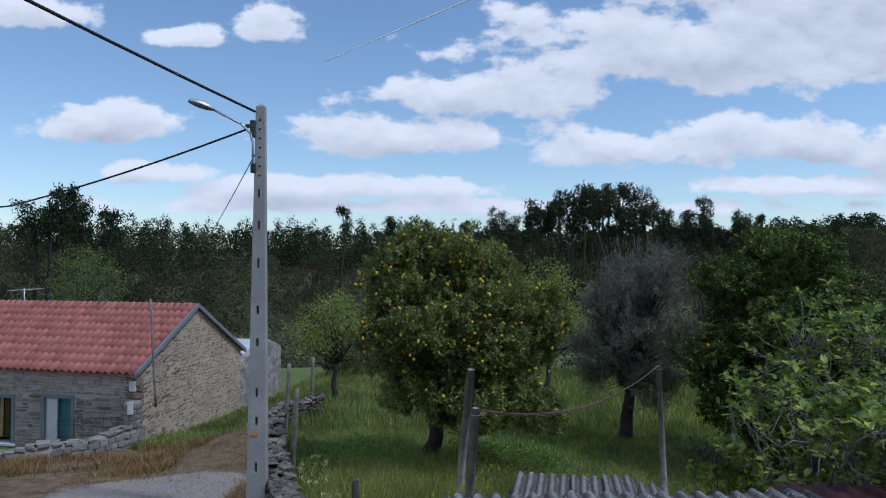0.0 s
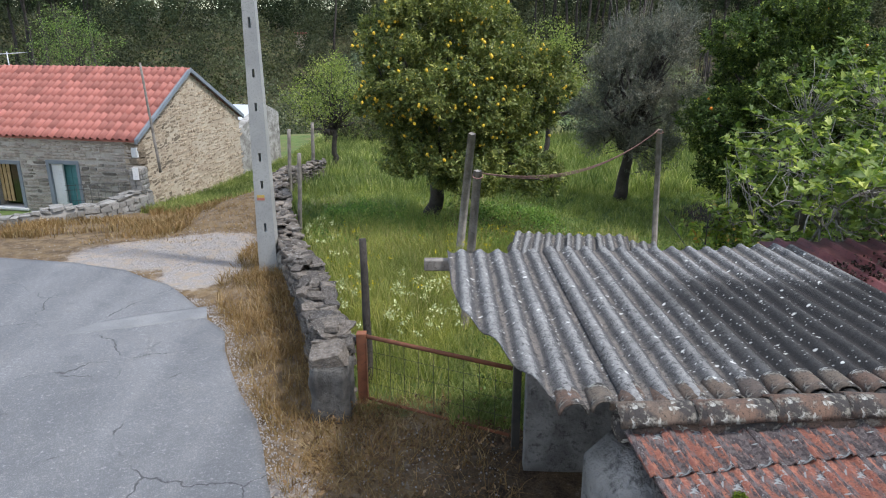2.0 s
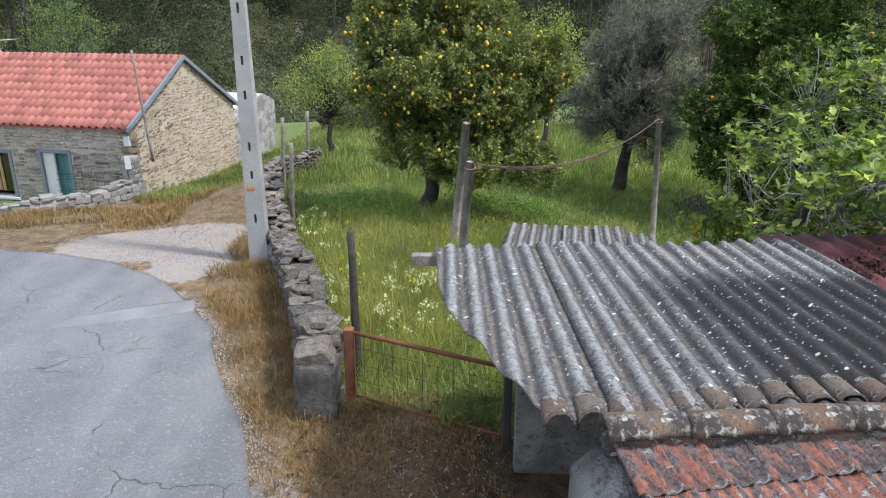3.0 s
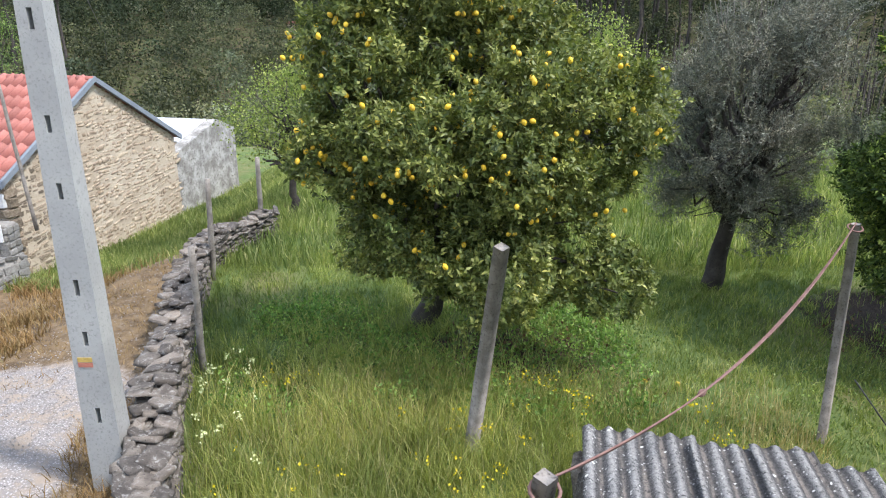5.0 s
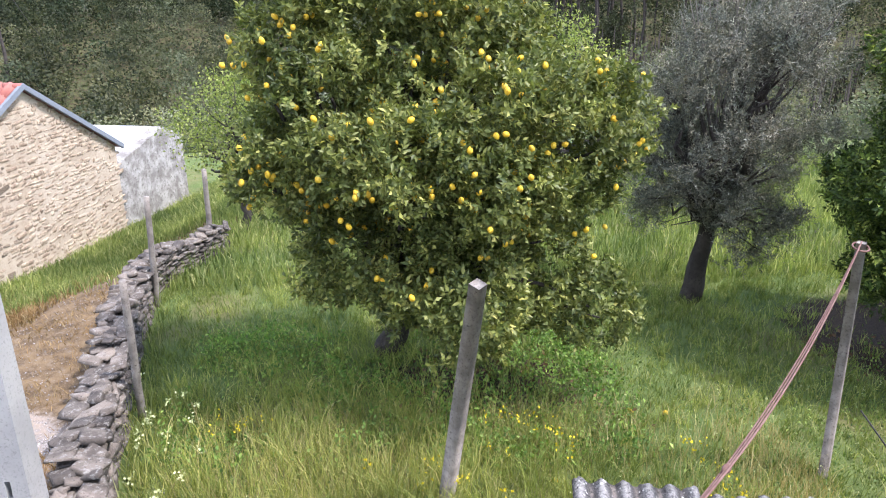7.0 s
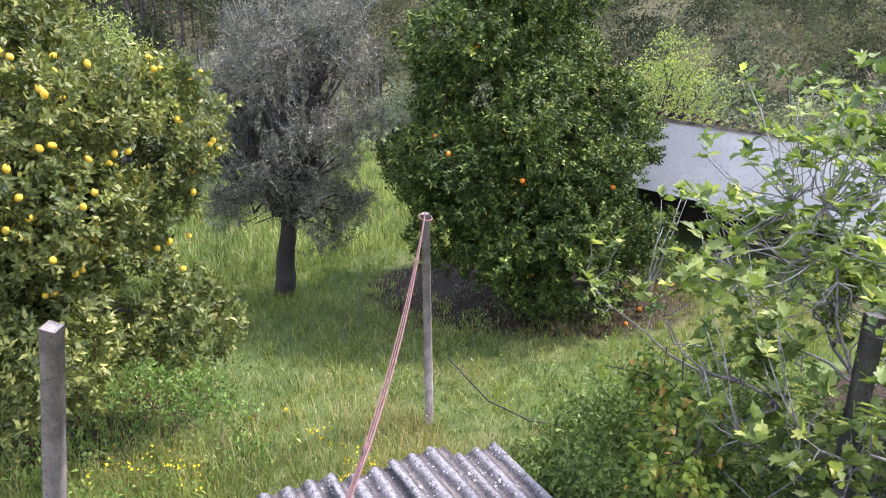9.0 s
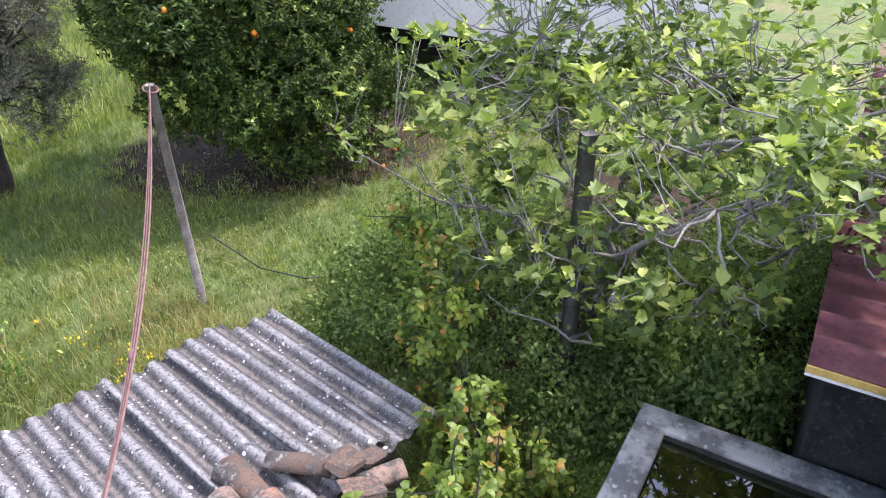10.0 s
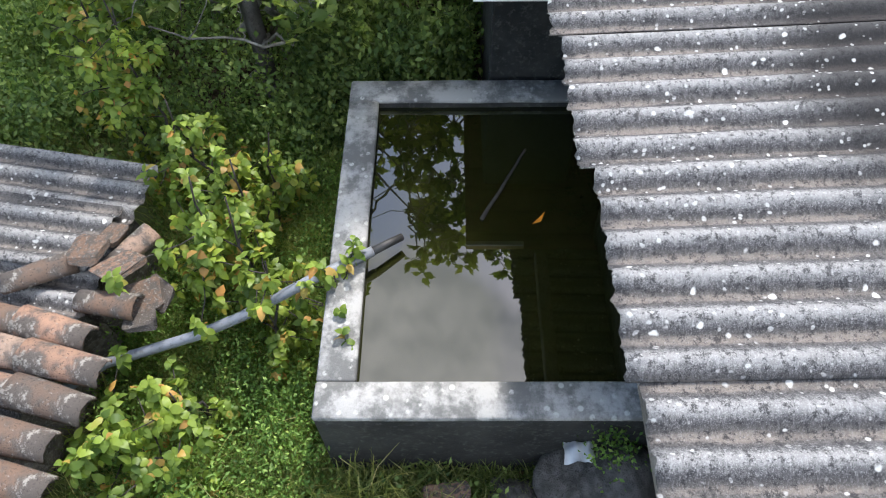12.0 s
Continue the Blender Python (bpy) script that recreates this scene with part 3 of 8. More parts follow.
M_FINE_GRASS = leaf_mat("fresh_grass_blade", (0.13, 0.18, 0.052), (0.30, 0.345, 0.11), (0.46, 0.44, 0.20), 0.4, 0.6, 0.2, 0.7, 0.4)
M_SEED = leaf_mat("tan_seed_stalk", (0.26, 0.21, 0.10), (0.44, 0.38, 0.19), (0.56, 0.50, 0.30), 0.3, 0.8, 0.1)


# ---- building tools ----
RNG = np.random.default_rng(7)


def thing(name, label, category, at=(0, 0, 0), group="", kind=""):
    e = new(name)
    e.empty_display_size = 0.1
    e.location = at
    return tagged(e, label, category, group, kind)


def finish(me, material, smooth=False):
    me.materials.append(material)
    if smooth:
        me.polygons.foreach_set("use_smooth", np.ones(len(me.polygons), dtype=bool))
    return me


def part(name, bm, material, parent=None, label="", smooth=False):
    """Link a bmesh as one mesh object; its coordinates are world coordinates."""
    me = bpy.data.meshes.new(name)
    bm.normal_update()
    bm.to_mesh(me)
    bm.free()
    return hang(name, finish(me, material, smooth), parent, label)


def hang(name, me, parent=None, label="", m=None):
    ob = new(name, me)
    if parent is not None:
        ob.parent = parent
        base = Vector((0, 0, 0))
        p = parent
        while p is not None:
            base += p.location
            p = p.parent
        ob.matrix_basis = Matrix.Translation(-base) @ (m or Matrix.Identity(4))
    elif m:
        ob.matrix_basis = m
    return tagged(ob, label)


def fast(name, v, f, material, smooth=False):
    """A mesh from arrays: vertices (n, 3) and faces (k, 3 or 4)."""
    v, f = np.asarray(v, np.float32), np.asarray(f, np.int32)
    me = bpy.data.meshes.new(name)
    k = f.shape[1]
    me.vertices.add(len(v)); me.vertices.foreach_set("co", v.ravel())
    me.loops.add(f.size); me.loops.foreach_set("vertex_index", f.ravel())
    me.polygons.add(len(f))
    me.polygons.foreach_set("loop_start", np.arange(0, f.size, k, dtype=np.int32))
    me.update(calc_edges=True)
    return finish(me, material, smooth)


def box(bm, x0, y0, z0, x1, y1, z1, m=None, bevel=0.0):
    r = bmesh.ops.create_cube(bm, size=1.0)["verts"]
    t = Matrix.LocRotScale(((x0 + x1) / 2, (y0 + y1) / 2, (z0 + z1) / 2), None, (abs(x1 - x0), abs(y1 - y0), abs(z1 - z0)))
    bmesh.ops.transform(bm, matrix=(m or Matrix.Identity(4)) @ t, verts=r)
    if bevel:
        es = list({e for q in r for e in q.link_edges})
        bmesh.ops.bevel(bm, geom=es, offset=bevel, segments=1, affect="EDGES")
    return bm


def tube_arrays(points, radii, sides=8):
    """Vertices and quads of a tapering tube along points."""
    pts = np.asarray(points, float)
    n = len(pts)
    tan = np.gradient(pts, axis=0)
    tan /= np.linalg.norm(tan, axis=1)[:, None] + 1e-9
    ref = np.tile([0.0, 0.0, 1.0], (n, 1))
    ref[np.abs(tan[:, 2]) > 0.9] = (1.0, 0.0, 0.0)
    a = np.cross(tan, ref); a /= np.linalg.norm(a, axis=1)[:, None]
    b = np.cross(tan, a)
    th = np.arange(sides) * 2 * np.pi / sides
    ring = np.cos(th)[None, :, None] * a[:, None] + np.sin(th)[None, :, None] * b[:, None]
    v = (pts[:, None] + ring * np.asarray(radii)[:, None, None]).reshape(-1, 3)
    i, j = np.meshgrid(np.arange(n - 1), np.arange(sides), indexing="ij")
    k = (j + 1) % sides
    f = np.stack([i * sides + j, i * sides + k, (i + 1) * sides + k, (i + 1) * sides + j], -1).reshape(-1, 4)
    return v, f


def tubes(name, paths, material, sides=8, smooth=True, caps=True):
    """Several tapering tubes in one mesh: paths are (points, radii)."""
    vs, fs, o = [], [], 0
    for pts, rad in paths:
        pts, rad = list(pts), list(rad)
        if caps:
            pts = [np.asarray(pts[0]) + 1e-4 * (np.asarray(pts[0]) - np.asarray(pts[1]))] + pts + [np.asarray(pts[-1]) + 1e-4 * (np.asarray(pts[-1]) - np.asarray(pts[-2]))]
            rad = [0.0005] + rad + [0.0005]
        v, f = tube_arrays(pts, rad, sides)
        vs.append(v); fs.append(f + o); o += len(v)
    return fast(name, np.concatenate(vs), np.concatenate(fs), material, smooth)


def unit(v):
    return v / (np.linalg.norm(v, axis=-1, keepdims=True) + 1e-9)


def leaf_cloud(name, tips, dirs, n_each, length, width, material, spread=0.12, fold=0.25, droop=0.0):
    """Leaves round shoot tips: each leaf is a folded lozenge of two triangles."""
    tips, dirs = np.repeat(tips, n_each, 0), np.repeat(dirs, n_each, 0)
    n = len(tips)
    d = unit(dirs * 0.75 + RNG.normal(0, 0.75, (n, 3)) + np.array([0, 0, -droop]))
    base = tips + RNG.normal(0, spread, (n, 3))
    side = unit(np.cross(d, RNG.normal(0, 1, (n, 3)) + np.array([0, 0, 0.8])))
    up = unit(np.cross(side, d))
    L = length * RNG.uniform(0.65, 1.25, (n, 1))
    W = width * RNG.uniform(0.7, 1.2, (n, 1)) / 2
    mid = base + d * L * 0.5
    v = np.stack([base, mid + side * W + up * W * fold, base + d * L - up * L * 0.12, mid - side * W + up * W * fold], 1).reshape(-1, 3)
    o = np.arange(n)[:, None] * 4
    f = np.concatenate([o + np.array([0, 1, 2]), o + np.array([0, 2, 3])])
    return fast(name, v, f, material)


def shoot_cloud(name, tips, dirs, k, length, width, material, reach=0.14, up=0.35, splay=0.8, droop=0.0, jitter=0.35, fold=0.25, vary=0.15, ovate=False):
    """Leafy shoots: k leaves in a spiral along each short twig, every shoot with a tone of its own."""
    n = len(tips)
    ax = unit(dirs * 0.7 + RNG.normal(0, jitter, (n, 3)) + np.array([0, 0, up]))
    e1 = unit(np.cross(ax, RNG.normal(0, 1, (n, 3))))
    e2 = np.cross(ax, e1)
    s = (np.arange(k) + 0.5) / k
    ang = np.arange(k) * 2.4 + RNG.uniform(0, 6.28, (n, 1)) + RNG.normal(0, 0.3, (n, k))
    rad = np.cos(ang)[..., None] * e1[:, None] + np.sin(ang)[..., None] * e2[:, None]
    base = tips[:, None] + ax[:, None] * ((s - 0.6) * reach)[None, :, None]
    d = unit(ax[:, None] * (0.2 + 0.9 * s)[None, :, None] + rad * splay + RNG.normal(0, 0.2, (n, k, 3)) - np.array([0, 0, droop]))
    side = unit(np.cross(d, ax[:, None] + RNG.normal(0, 0.35, (n, k, 3))))
    nrm = np.cross(side, d)
    L = length * RNG.uniform(0.6, 1.2, (n, k, 1))
    W = width * RNG.uniform(0.75, 1.2, (n, k, 1)) / 2
    mid = base + d * L * 0.45
    v = np.stack([base, mid + side * W + nrm * W * fold, base + d * L - nrm * L * 0.14, mid - side * W + nrm * W * fold], 2).reshape(-1, 3)
    c = 4
    o = np.arange(n * k)[:, None] * 4
    f = np.concatenate([o + np.array([0, 1, 2]), o + np.array([0, 2, 3])])
    if ovate:
        c = 6
        lo, hi = base + d * L * 0.28 - nrm * L * 0.02, base + d * L * 0.68 - nrm * L * 0.07
        v = np.stack([base, lo + side * W + nrm * W * fold, hi + side * W * 0.8 + nrm * W * fold, base + d * L - nrm * L * 0.22, hi - side * W * 0.8 + nrm * W * fold, lo - side * W + nrm * W * fold], 2).reshape(-1, 3)
        o = np.arange(n * k)[:, None] * 6
        f = np.concatenate([o + np.array(q) for q in ((0, 1, 5), (1, 2, 5), (2, 4, 5), (2, 3, 4))])
    me = fast(name, v, f, material)
    tone = np.clip(RNG.normal(0.5, vary, n), 0.05, 0.98)
    me.attributes.new("tone", "FLOAT", "POINT").data.foreach_set("value", np.repeat(tone, c * k).astype(np.float32))
    return me


def gaps(p, d, scale, least, seed=0.0):
    """Thin the shoots out where a slow noise is low, so that the crown opens up."""
    k = np.array([noise.noise(Vector(q * scale + seed)) for q in p]) > least
    return p[k], d[k]


def crown_tips(blobs, n, rough=0.18, inner=0.25, bottom=0.2, seed=1.7):
    """Shoot tips over lumpy blobs (x, y, z, rx, ry, rz): places and outward ways."""
    w = np.array([b[3] * b[4] + b[3] * b[5] for b in blobs]); w /= w.sum()
    out_p, out_d = [], []
    cs = np.array([b[:3] for b in blobs]); rs = np.array([b[3:6] for b in blobs])
    for b, k in zip(blobs, (w * n).astype(int)):
        u = unit(RNG.normal(0, 1, (k, 3)))
        rad = 1 + rough * np.array([noise.noise(Vector(q * 2.2 + np.array(b[:3]) + seed)) for q in u]) * 1.6
        rad = rad - np.abs(RNG.normal(0, inner * 0.5, k))
        p = np.array(b[:3]) + u * np.array(b[3:6]) * rad[:, None]
        keep = np.ones(k, bool)
        for c, r in zip(cs, rs):
            if not np.allclose(c, b[:3]):
                keep &= (((p - c) / r) ** 2).sum(1) > 0.45
        keep &= p[:, 2] > bottom + RNG.uniform(-0.2, 0.45, k)
        out_p.append(p[keep]); out_d.append(unit(u / np.array(b[3:6]))[keep])
    return np.concatenate(out_p), np.concatenate(out_d)


def lumpy(blobs, n, r0, r1, depth=0.72):
    """Break big blobs into many bunches of foliage over their surface."""
    w = np.array([b[3] * b[4] + b[3] * b[5] for b in blobs]); w /= w.sum()
    out = [(*b[:3], b[3] * 0.62, b[4] * 0.62, b[5] * 0.62) for b in blobs]
    cs = np.array([b[:3] for b in blobs]); rs = np.array([b[3:6] for b in blobs])
    for b, k in zip(blobs, np.maximum(2, (w * n)).astype(int)):
        for u in unit(RNG.normal(0, 1, (k, 3))):
            c = np.array(b[:3]) + u * np.array(b[3:6]) * depth * RNG.uniform(0.85, 1.15)
            r = RNG.uniform(r0, r1)
            out.append((*c, r, r, r * 0.85))
    return out


def smooth01(a, lo, hi):
    t = np.clip((np.asarray(a, float) - lo) / (hi - lo), 0, 1)
    return t * t * (3 - 2 * t)


def limb(a, b, n=7, wob=0.08, sag=0.0):
    a, b = np.asarray(a, float), np.asarray(b, float)
    t = np.linspace(0, 1, n)[:, None]
    p = a + (b - a) * t
    j = RNG.normal(0, wob, (n, 3)) * np.sin(t * np.pi)
    p = p + j
    p[:, 2] += sag * np.sin(t[:, 0] * np.pi)
    return p


# ---- ground ----
WALL_LINE = [(-1.10, 6.2), (-1.33, 7.0), (-1.55, 7.7), (-1.95, 9.0), (-2.37, 10.2), (-2.78, 11.4), (-3.2, 12.8), (-3.62, 14.4), (-3.97, 15.8), (-4.2, 17.0), (-4.05, 17.9), (-3.65, 19.0), (-3.4, 20.2)]


def wall_x(y):
    return np.interp(y, [p[1] for p in WALL_LINE], [p[0] for p in WALL_LINE])


def ground_z(x, y):
    x, y = np.asarray(x, float), np.asarray(y, float)
    west = smooth01(wall_x(y) - 0.3 - x, 0.0, 3.0)
    z = 0.03 - 1.0 * west * smooth01(y, 10.5, 22.0)
    z = z - 0.25 * smooth01(-x, 9.0, 12.0) * smooth01(y, 13.0, 17.0)
    r = np.hypot(x, y - 10.0)
    far = np.where(r < 55, -6.5 * smooth01(r, 24, 55), -6.5 + 14.5 * smooth01(r, 55, 150))
    far = far + 30 * smooth01(r, 250, 1500)
    lump = 1.5 * np.sin(x * 0.045 + 1.0) * np.cos(y * 0.037) * smooth01(r, 40, 110)
    east = 2.5 * smooth01(x, 10, 70) * smooth01(r, 40, 120)
    small = 0.035 * np.sin(x * 1.7 + 0.4 * y) * np.cos(y * 1.3 - 0.3 * x) * smooth01(x - wall_x(y), 0.2, 1.5)
    return z + far + lump + east + small


def painted_shade_soil(x, y):
    """Bare soil under the citrus tree by the outbuilding, the tree's shade painted in as dark colour."""
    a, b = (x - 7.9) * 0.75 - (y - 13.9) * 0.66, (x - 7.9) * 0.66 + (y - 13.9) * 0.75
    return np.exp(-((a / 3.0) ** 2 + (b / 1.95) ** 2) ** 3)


def build_ground():
    def axis(lo, hi):
        fine = np.arange(lo, hi, 0.22)
        out, s, a, b = [], 0.3, lo, hi
        left, right = [], []
        while s < 900:
            a -= s; b += s
            left.append(a); right.append(b); s *= 1.17
        return np.concatenate([left[::-1], fine, right])
    xs, ys = axis(-14, 12), axis(-6, 27)
    gx, gy = np.meshgrid(xs, ys)
    v = np.stack([gx.ravel(), gy.ravel(), ground_z(gx, gy).ravel()], 1)
    nx, ny = len(xs), len(ys)
    i, j = np.meshgrid(np.arange(nx - 1), np.arange(ny - 1))
    o = (j * nx + i).ravel()
    me = fast("ground", v, np.stack([o, o + 1, o + nx + 1, o + nx], 1), M_GROUND, True)
    x, y = v[:, 0], v[:, 1]
    west = smooth01(wall_x(y) - x, -0.1, 0.2)
    foot = x + 8.4 - (y - 18.6) * 0.224
    dry = west * (1 - 0.8 * smooth01(y, 16.5, 18.5) * np.maximum(smooth01(-foot, -2.2, -1.2), smooth01(y, 21.5, 24.0)))
    near = smooth01(-y, -6.6, -5.4)
    dry = np.maximum(dry, near)
    grav = np.exp(-(((x + 5.3) / 2.1) ** 2 + ((y - 12.2 - 0.1 * (x + 5.3)) / 1.45) ** 2) ** 1.5)
    grav = np.maximum(grav, np.exp(-(((x + 4.25) / 0.8) ** 2 + ((y - 10.9) / 1.1) ** 2) ** 1.5))
    grav = np.maximum(grav, 0.75 * np.exp(-(((x + 1.3) / 0.5) ** 2 + ((y - 4.4) / 0.8) ** 2)))
    soil = near * smooth01(x, -1.7, 0.7) * 0.6
    soil = np.maximum(soil, 0.7 * np.exp(-(((x - 0.9) / 1.9) ** 2 + ((y - 13.8) / 1.1) ** 2) ** 2))
    soil = np.maximum(soil, painted_shade_soil(x, y))
    # dark soil under the fig stands in for the shade of its crown
    soil = np.maximum(soil, 0.95 * smooth01(x, 4.2, 5.0) * smooth01(-x, -10.5, -9.0) * smooth01(y, 5.6, 6.2) * smooth01(-y, -9.9, -9.2))
    soil = np.maximum(soil, 0.6 * smooth01(np.hypot(x, y - 10), 40, 70))
    for nm, a in (("dry", dry), ("gravel", grav), ("soil", soil)):
        me.attributes.new(nm, "FLOAT", "POINT").data.foreach_set("value", np.asarray(a, np.float32))
    return tagged(new("ground", me), "uneven ground of turf, straw and bare earth", "ground", kind="structure")


build_ground()


def strip(name, left, right, lift, material, label, cat, across=14, ragged=0.035):
    """A paved strip between two edges, laid on the ground with a thin side."""
    left, right = np.array(left), np.array(right)
    n = 60
    def even(p):
        s = np.r_[0, np.cumsum(np.hypot(*np.diff(p, axis=0).T))]
        q = np.linspace(0, s[-1], n)
        return np.stack([np.interp(q, s, p[:, 0]), np.interp(q, s, p[:, 1])], 1)
    L, R = even(left), even(right)
    rag = RNG.normal(0, ragged, (n, 2))
    R = R + rag
    t = np.linspace(0, 1, across)
    g = L[:, None] * (1 - t)[None, :, None] + R[:, None] * t[None, :, None]
    z = ground_z(g[..., 0], g[..., 1]) + lift
    top = np.concatenate([g, z[..., None]], 2)
    low = top[:, [0, -1]].copy(); low[..., 2] -= lift + 0.05
    v = np.concatenate([top.reshape(-1, 3), low.reshape(-1, 3)])
    f = []
    for i in range(n - 1):
        for j in range(across - 1):
            a = i * across + j
            f.append((a, a + 1, a + across + 1, a + across))
        k = n * across + 2 * i
        a = i * across
        f.append((a, a + across, k + 2, k))
        a += across - 1
        f.append((a, k + 1, k + 3, a + across))
    return tagged(new(name, fast(name, v, f, material, True)), label, cat, kind="structure")


strip("road", [(-4.3, -12), (-4.3, 0), (-4.4, 4), (-4.9, 6.0), (-7, 6.8), (-18, 8.0)],
      [(0.2, -12), (-0.2, 0), (-0.9, 3), (-1.55, 4.7), (-1.84, 5.57), (-2.23, 6.27), (-2.61, 7.1), (-3.04, 8.14), (-3.48, 8.84), (-4.12, 9.65), (-4.84, 10.3), (-5.82, 10.96), (-7.13, 11.45), (-8.3, 11.65), (-18, 12.6)],
      0.02, M_ASPHALT, "worn grey asphalt lane with cracks and a patch", "road", 40)




# ---- pieces ----
def stone_meshes(name, material, k, seed):
    """Rough split stones of unit size, a handful of shapes to share."""
    out = []
    r = random.Random(seed)
    for _ in range(k):
        bm = bmesh.new()
        bmesh.ops.create_cube(bm, size=1.0)
        for v in bm.verts:
            v.co += Vector((r.uniform(-0.13, 0.13), r.uniform(-0.1, 0.1), r.uniform(-0.17, 0.17)))
        bmesh.ops.bevel(bm, geom=bm.edges[:], offset=0.11, segments=1, affect="EDGES")
        for v in bm.verts:
            v.co += Vector((r.uniform(-0.03, 0.03), r.uniform(-0.03, 0.03), r.uniform(-0.03, 0.03)))
        bmesh.ops.triangulate(bm, faces=bm.faces[:])
        me = bpy.data.meshes.new(name)
        bm.to_mesh(me); bm.free()
        out.append(finish(me, material))
    return out


def mesh_arrays(me):
    v = np.empty(len(me.vertices) * 3); me.vertices.foreach_get("co", v)
    me.calc_loop_triangles()
    f = np.empty(len(me.loop_triangles) * 3, np.int32); me.loop_triangles.foreach_get("vertices", f)
    return v.reshape(-1, 3), f.reshape(-1, 3)


def joined(name, items, material, parent=None, kind="stuff", smooth=False):
    """Many placed copies in one mesh; items are (mesh, matrix)."""
    cache, vs, fs, o = {}, [], [], 0
    for me, m in items:
        if me.name not in cache:
            cache[me.name] = mesh_arrays(me)
        v, f = cache[me.name]
        a = np.array(m)
        vs.append(v @ a[:3, :3].T + a[:3, 3]); fs.append(f + o); o += len(v)
    ob = hang(name, fast(name, np.concatenate(vs), np.concatenate(fs), material, smooth), parent)
    return tagged(ob, kind=kind)


def pieces(name, items, parent, limit=300, key=None):
    """The first pieces as parts of their own, the rest joined."""
    if key:
        items = sorted(items, key=key)
    for me, m in items[:limit]:
        hang(name, me, parent, m=m)
    if len(items) > limit:
        joined(name + "_rest", items[limit:], items[0][0].materials[0], parent)


def axes(o, x, y, z):
    """A matrix from an origin and three axis vectors."""
    return Matrix(((x[0], y[0], z[0], o[0]), (x[1], y[1], z[1], o[1]), (x[2], y[2], z[2], o[2]), (0, 0, 0, 1)))


def corrugated(name, x0, x1, y0, y1, z0, z1, material, pitch=0.177, amp=0.025, thick=0.007, left=None, wob=0.004, m=None, phase=0.0, ny=26, grime=None):
    """A corrugated sheet with thickness; ridges run along y."""
    nx = int((x1 - x0) / pitch * 10) + 1
    s, t = np.meshgrid(np.linspace(0, 1, nx), np.linspace(0, 1, ny))
    y = y0 + (y1 - y0) * t
    xs = x0 if left is None else left(y)
    x = xs + (x1 - xs) * s
    prof = np.cos((x + phase) * 2 * np.pi / pitch)
    y = y + RNG.normal(0, 0.006, x.shape) * ((t == 0) | (t == 1))
    z = z0 + (z1 - z0) * t + amp * prof + wob * np.sin(x * 3.1 + y * 1.7) + RNG.normal(0, 0.0008, x.shape)
    top = np.stack([x, y, z], -1).reshape(-1, 3)
    low = top - np.array([0, 0, thick])
    i, j = np.meshgrid(np.arange(nx - 1), np.arange(ny - 1))
    o = (j * nx + i).ravel()
    q = np.stack([o, o + 1, o + nx + 1, o + nx], 1)
    n = nx * ny
    f = [q, q[:, ::-1] + n]
    def edge(idx, flip):
        a, b = idx[:-1], idx[1:]
        e = np.stack([a, b, b + n, a + n], 1)
        return e if flip else e[:, ::-1]
    f += [edge(np.arange(nx), False), edge(np.arange(nx) + nx * (ny - 1), True), edge(np.arange(ny) * nx, True), edge(np.arange(ny) * nx + nx - 1, False)]
    v = np.concatenate([top, low])
    if m is not None:
        a = np.array(m); v = v @ a[:3, :3].T + a[:3, 3]
    me = fast(name, v, np.concatenate(f), material, True)
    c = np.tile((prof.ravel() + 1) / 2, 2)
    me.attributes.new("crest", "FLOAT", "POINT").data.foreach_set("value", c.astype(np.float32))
    d = np.tile(grime(x, y).ravel() if grime else np.zeros(x.size), 2)
    me.attributes.new("grime", "FLOAT", "POINT").data.foreach_set("value", d.astype(np.float32))
    return me


def barrel_mesh(name, material, length=0.42, r0=0.085, r1=0.07, thick=0.014, seed=0):
    """A half-round clay tile, tapering along +y, crown up."""
    r = random.Random(seed)
    n, k = 9, 5
    v, f = [], []
    for layer in (0, 1):
        for i in range(k):
            t = i / (k - 1)
            rad = r0 + (r1 - r0) * t - layer * thick
            for j in range(n):
                a = math.pi * j / (n - 1)
                chip = r.uniform(0, 0.012) if i in (0, k - 1) else 0
                v.append((math.cos(a) * rad, -length / 2 + length * t + (chip if i == 0 else -chip), math.sin(a) * rad * 0.9 + r.uniform(-0.002, 0.002)))
    N = n * k
    for i in range(k - 1):
        for j in range(n - 1):
            a = i * n + j
            f.append((a, a + n, a + n + 1, a + 1)); f.append((N + a, N + a + 1, N + a + n + 1, N + a + n))
    for j in range(n - 1):
        f.append((j, j + 1, N + j + 1, N + j))
        b = (k - 1) * n + j
        f.append((b, N + b, N + b + 1, b + 1))
    for i in range(k - 1):
        a = i * n
        f.append((a, N + a, N + a + n, a + n))
        b = i * n + n - 1
        f.append((b, b + n, N + b + n, N + b))
    return fast(name, v, f, material, True)


def profile_tile(name, material, prof, length, thick=0.014):
    """A pressed tile: a cross profile (x, z) drawn along y, with a front lip."""
    p = np.array(prof); n = len(p)
    v = []
    for y, dz in ((0, 0), (length, 0), (0, -thick), (length, -thick)):
        v += [(a, y, b + dz) for a, b in p]
    f = []
    for j in range(n - 1):
        f += [(j, j + 1, n + j + 1, n + j), (j, 2 * n + j, 2 * n + j + 1, j + 1), (2 * n + j, 3 * n + j, 3 * n + j + 1, 2 * n + j + 1)]
    return fast(name, v, f, material, True)


